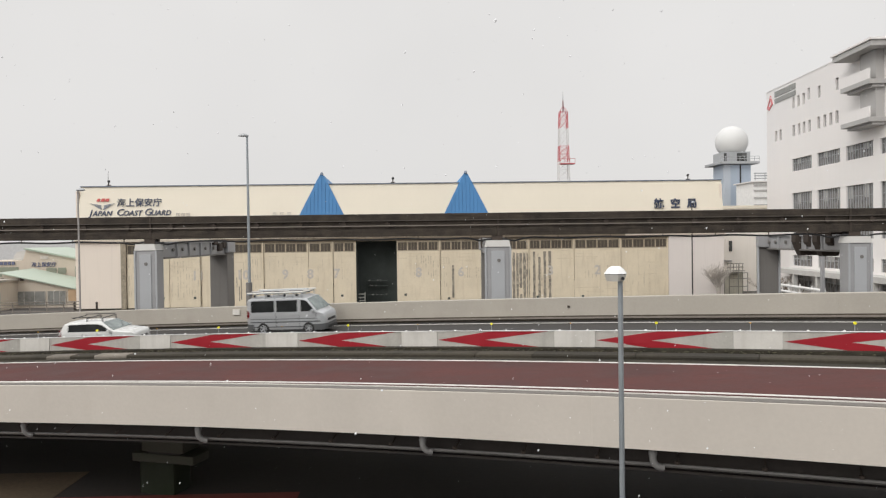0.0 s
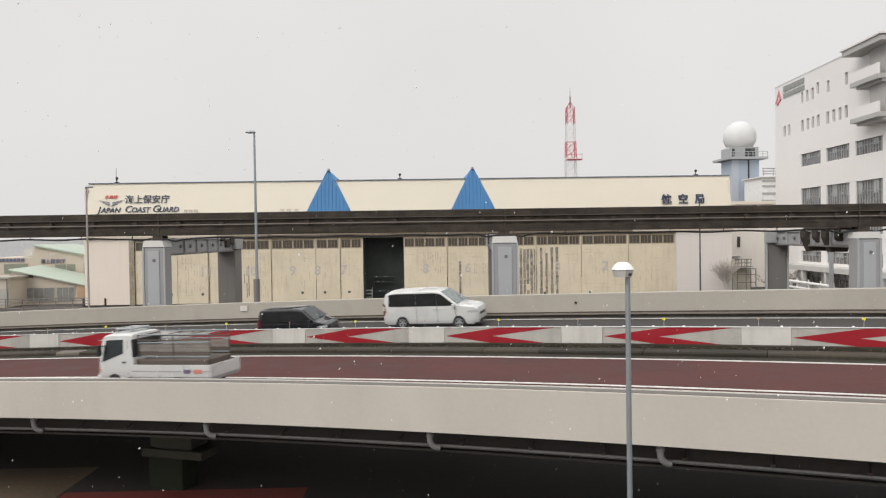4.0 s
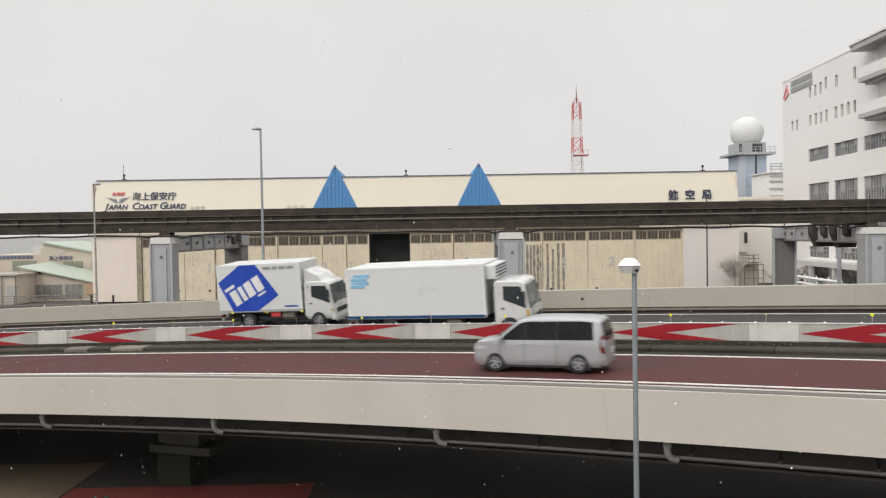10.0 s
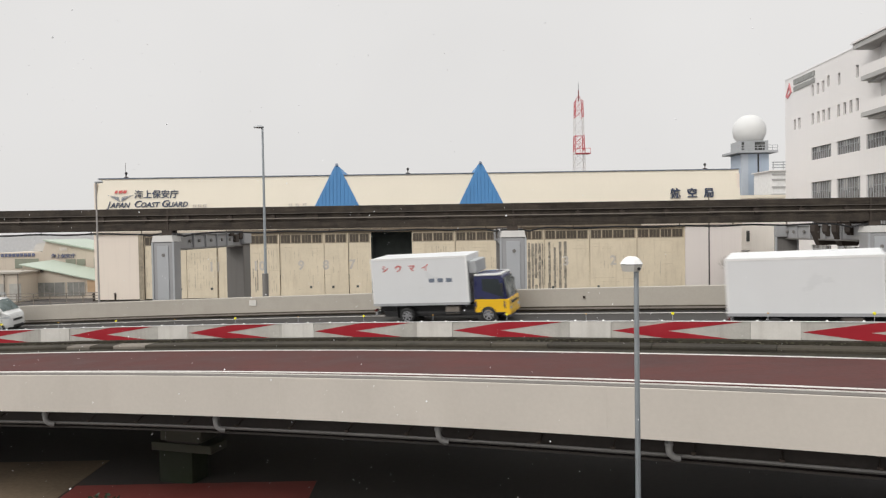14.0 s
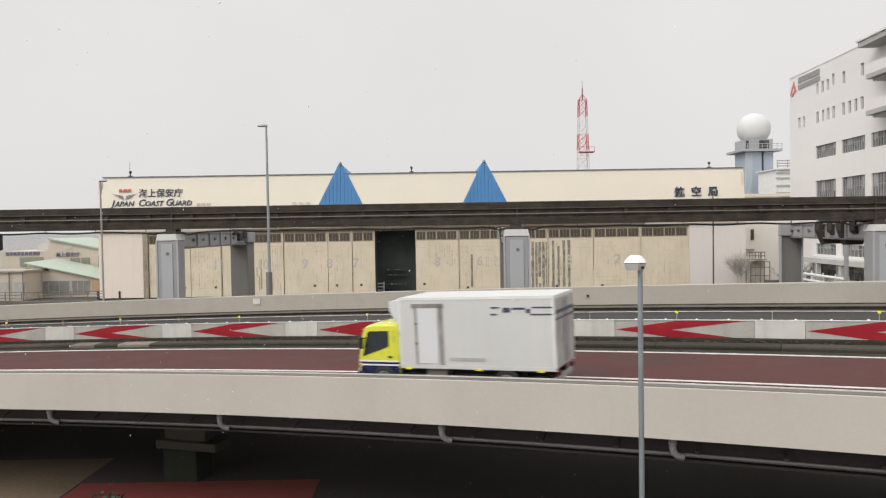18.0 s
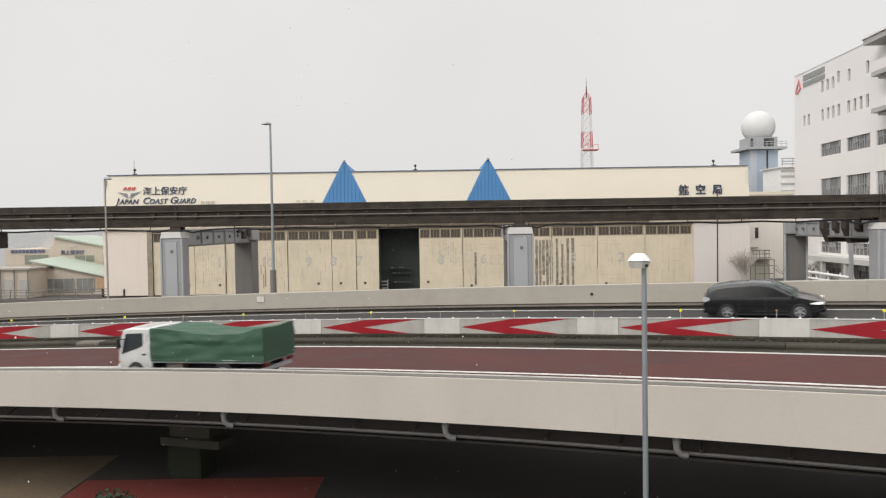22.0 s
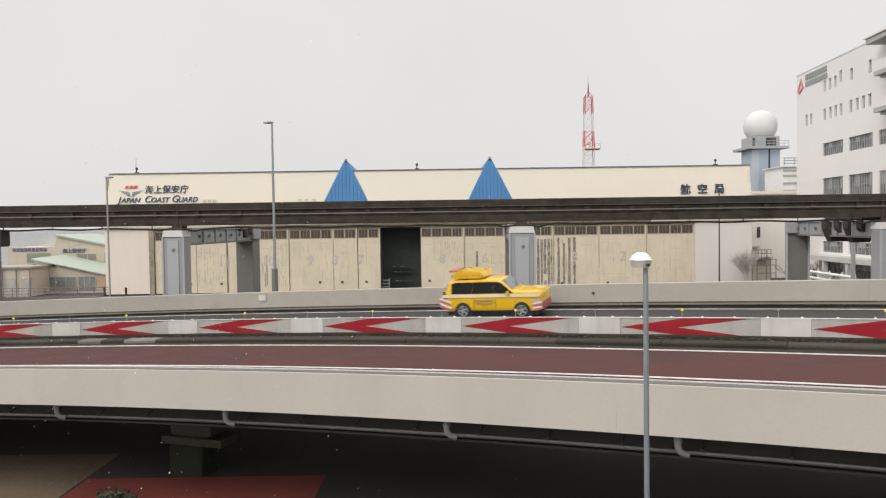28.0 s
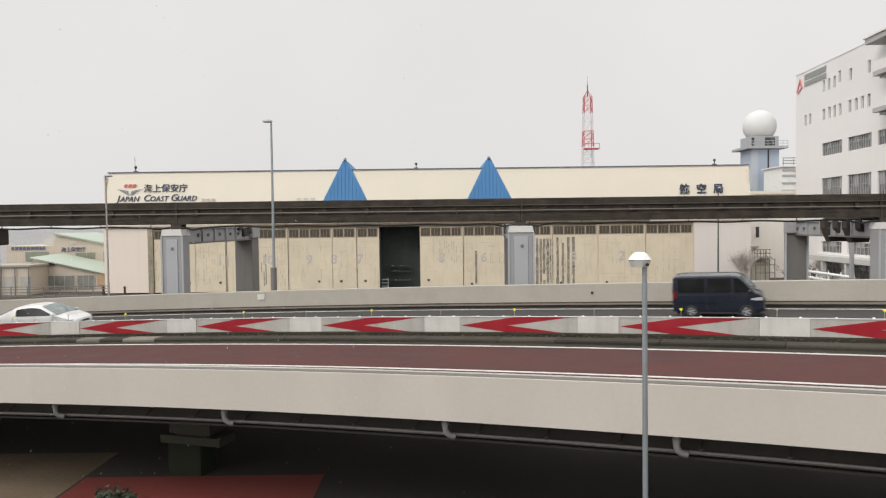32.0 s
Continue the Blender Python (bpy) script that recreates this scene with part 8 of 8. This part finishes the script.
for sy in (1, -1):
    part("white_stripe", prism(bmesh.new(), [(-2.4, 1.03), (2.3, 1.03), (2.45, 1.16), (-2.4, 1.18)], "y", sy * 0.985 - 0.006, sy * 0.985 + 0.006), mat("cream_stripe", (0.78, 0.70, 0.52), 0.4), e, "cream waist stripe")
    for k in range(2):
        part("sign_bar", B(-0.75, 0.15, sy * 0.982 - 0.006, sy * 0.982 + 0.006, 0.70 + 0.13 * k, 0.78 + 0.13 * k), mat("brown_mark", (0.42, 0.27, 0.10), 0.5), e, "brown unreadable bars")
    for k in range(4):
        part("hazard_bar", prism(bmesh.new(), [(-1.98, 0.36 + 0.13 * k), (-1.98, 0.45 + 0.13 * k), (-2.55, 0.66 + 0.13 * k), (-2.55, 0.57 + 0.13 * k)], "y", sy * 0.935 - 0.02, sy * 0.935 + 0.03), PINKP if k % 2 == 0 else WHITE, e, "faded red and white hazard bar")
        part("hazard_bar", prism(bmesh.new(), [(2.0, 0.36 + 0.1 * k), (2.0, 0.43 + 0.1 * k), (2.42, 0.5 + 0.1 * k), (2.42, 0.43 + 0.1 * k)], "y", sy * 0.915 - 0.02, sy * 0.915 + 0.03), PINKP if k % 2 == 0 else WHITE, e, "faded red and white hazard bar")
for k in range(6):
    part("hazard_bar", B(2.43, 2.47, -0.8 + k * 0.28, -0.66 + k * 0.28, 0.42, 0.72), PINKP, e, "red hazard bar")
board = part("sign_board", prism(bmesh.new(), [(-1.95, 1.93), (-0.45, 1.90), (-0.3, 1.97), (-0.45, 2.2), (-1.55, 2.28), (-1.95, 2.08)], "y", -0.78, 0.78), YELP, e, "folded yellow sign board")
part("board_seam", B(-1.97, -0.42, -0.79, 0.79, 2.04, 2.07), AMBER, board)
part("light_bar", B(-2.1, -1.65, -0.6, 0.6, 2.2, 2.31, 0.03), mat("dull_red_lens", (0.45, 0.16, 0.08), 0.4), e, "red warning light bar")
e = enlist(car("black_van", "glossy navy-black van with blacked-out glass", "van", "keivan", 3.85, 1.55, 1.90, NAVYB, [(.14, .31, None), (.34, .60, None), (.63, .93, None)], (1.22, -1.1), r=0.29, seams=(.13, .33, .61)),
           "F2", 30.96, -6.65, 16.67, 0.31)
enlist(car("hybrid_liftback", "white hybrid liftback with tinted windows", "car", "liftback", 4.6, 1.76, 1.49, WH, [(.28, .48, None), (.49, .74, None)], (1.38, -1.34), seams=(.26, .48, .70), handles=(.45, .66)),
       "F1", 31.90, -24.6, 20.0)


# ---------------------------------------------------------------- snowfall: rigid clusters of flakes that drift down
def flakes(name, seed, n, x0, x1, y0, y1, z0, z1, size, label):
    rg = random.Random(seed)
    verts, faces = [], []
    for _ in range(n):
        y = rg.uniform(y0, y1)
        c = Vector((rg.uniform(x0, x1) * (y + 4) / (y1 + 4), y, rg.uniform(z0, z1)))
        s = size * rg.uniform(0.5, 1.4)
        k = len(verts)
        for d in ((s, 0, 0), (-s, 0.3 * s, 0), (0, s, 0.2 * s), (0, -s, 0), (0.2 * s, 0, s), (0, 0, -s)):
            verts.append(c + Vector(d))
        faces += [(k, k + 2, k + 4), (k + 2, k + 1, k + 4), (k + 1, k + 3, k + 4), (k + 3, k, k + 4), (k + 2, k, k + 5), (k + 1, k + 2, k + 5), (k + 3, k + 1, k + 5), (k, k + 3, k + 5)]
    me = bpy.data.meshes.new(name)
    me.from_pydata(verts, [], faces)
    me.materials.append(SNOW)
    return tagged(new(name, me), label, "snow", kind="stuff")


SNOWS = [(flakes("snowfall", 21, 5000, -13, 13, 3.0, 17.0, 2, 66, 0.0056, "fine white snowflakes falling before the viaduct"), Vector((-0.5, 0.1, -1.75))),
         (flakes("snowfall", 22, 2600, -30, 30, 8.0, 30.0, 6, 70, 0.012, "sparse white snowflakes drifting over the road"), Vector((-0.7, 0.0, -1.6)))]


# ---------------------------------------------------------------- what moves
def on_road(lane, s, back):
    u, z = LANES[lane]
    p, t = road_at(s, u)
    slope = math.atan((rise(s + 1.0, u) - rise(s - 1.0, u)) / 2.0)
    turn = -t + (math.pi if back else 0.0)
    return Matrix.Translation((p.x, p.y, z + 0.012 + rise(s, u))) @ Matrix.Rotation(turn, 4, "Z") @ Matrix.Rotation(slope if back else -slope, 4, "Y") @ Matrix.Rotation(math.atan(0.0773) if lane[0] == "F" else 0.0, 4, "X")


BUILD = {"articulated_lorry": 1.0, "station_wagon": 0.94, "saloon_car": 0.95, "compact_van": 0.92, "executive_saloon": 0.94, "white_box_lorry": 0.965, "black_van": 0.93, "estate_car": 0.915}


def motions():
    for thing, spins, lane, t0, s0, v, r in FLEET:
        thing.scale = [BUILD.get(thing.name, {"N1": 0.95, "N2": 0.905}.get(lane, 1.0))] * 3
        ta, tb = sorted((t0 + (-52 - s0) / v, t0 + (40 - s0) / v))
        ta, tb = max(0.0, ta), min(32.0, tb)
        times = {0.0, 32.0}
        times |= {round(k * 1.0, 3) for k in range(33)}
        times |= {round(ta + 0.2 * k, 3) for k in range(int((tb - ta) / 0.2) + 1)}
        keyed = sorted({frame(t) for t in times})
        walk(thing, [((f - 1) / FPS, on_road(lane, s0 + v * ((f - 1) / FPS - t0), v < 0)) for f in keyed])
        step = min(abs(v) / r / FPS, radians(80))
        fa, fb = max(1, frame(ta)), min(frame(32.0), frame(tb))
        fr = [1] if fa > 1 else []
        fr += list(range(fa, fb + 1))
        if fb < frame(32.0):
            fr.append(frame(32.0))
        for w in spins:
            base = w.matrix_basis.translation.copy()
            walk(w, [((f - 1) / FPS, Matrix.Translation(base) @ Matrix.Rotation(step * (min(max(f, fa), fb) - fa), 4, "Y")) for f in fr])
    for thing, drift in SNOWS:
        walk(thing, [(t, Matrix.Translation(drift * t)) for t in (0.0, 8.0, 16.0, 24.0, 32.0)])


motions()
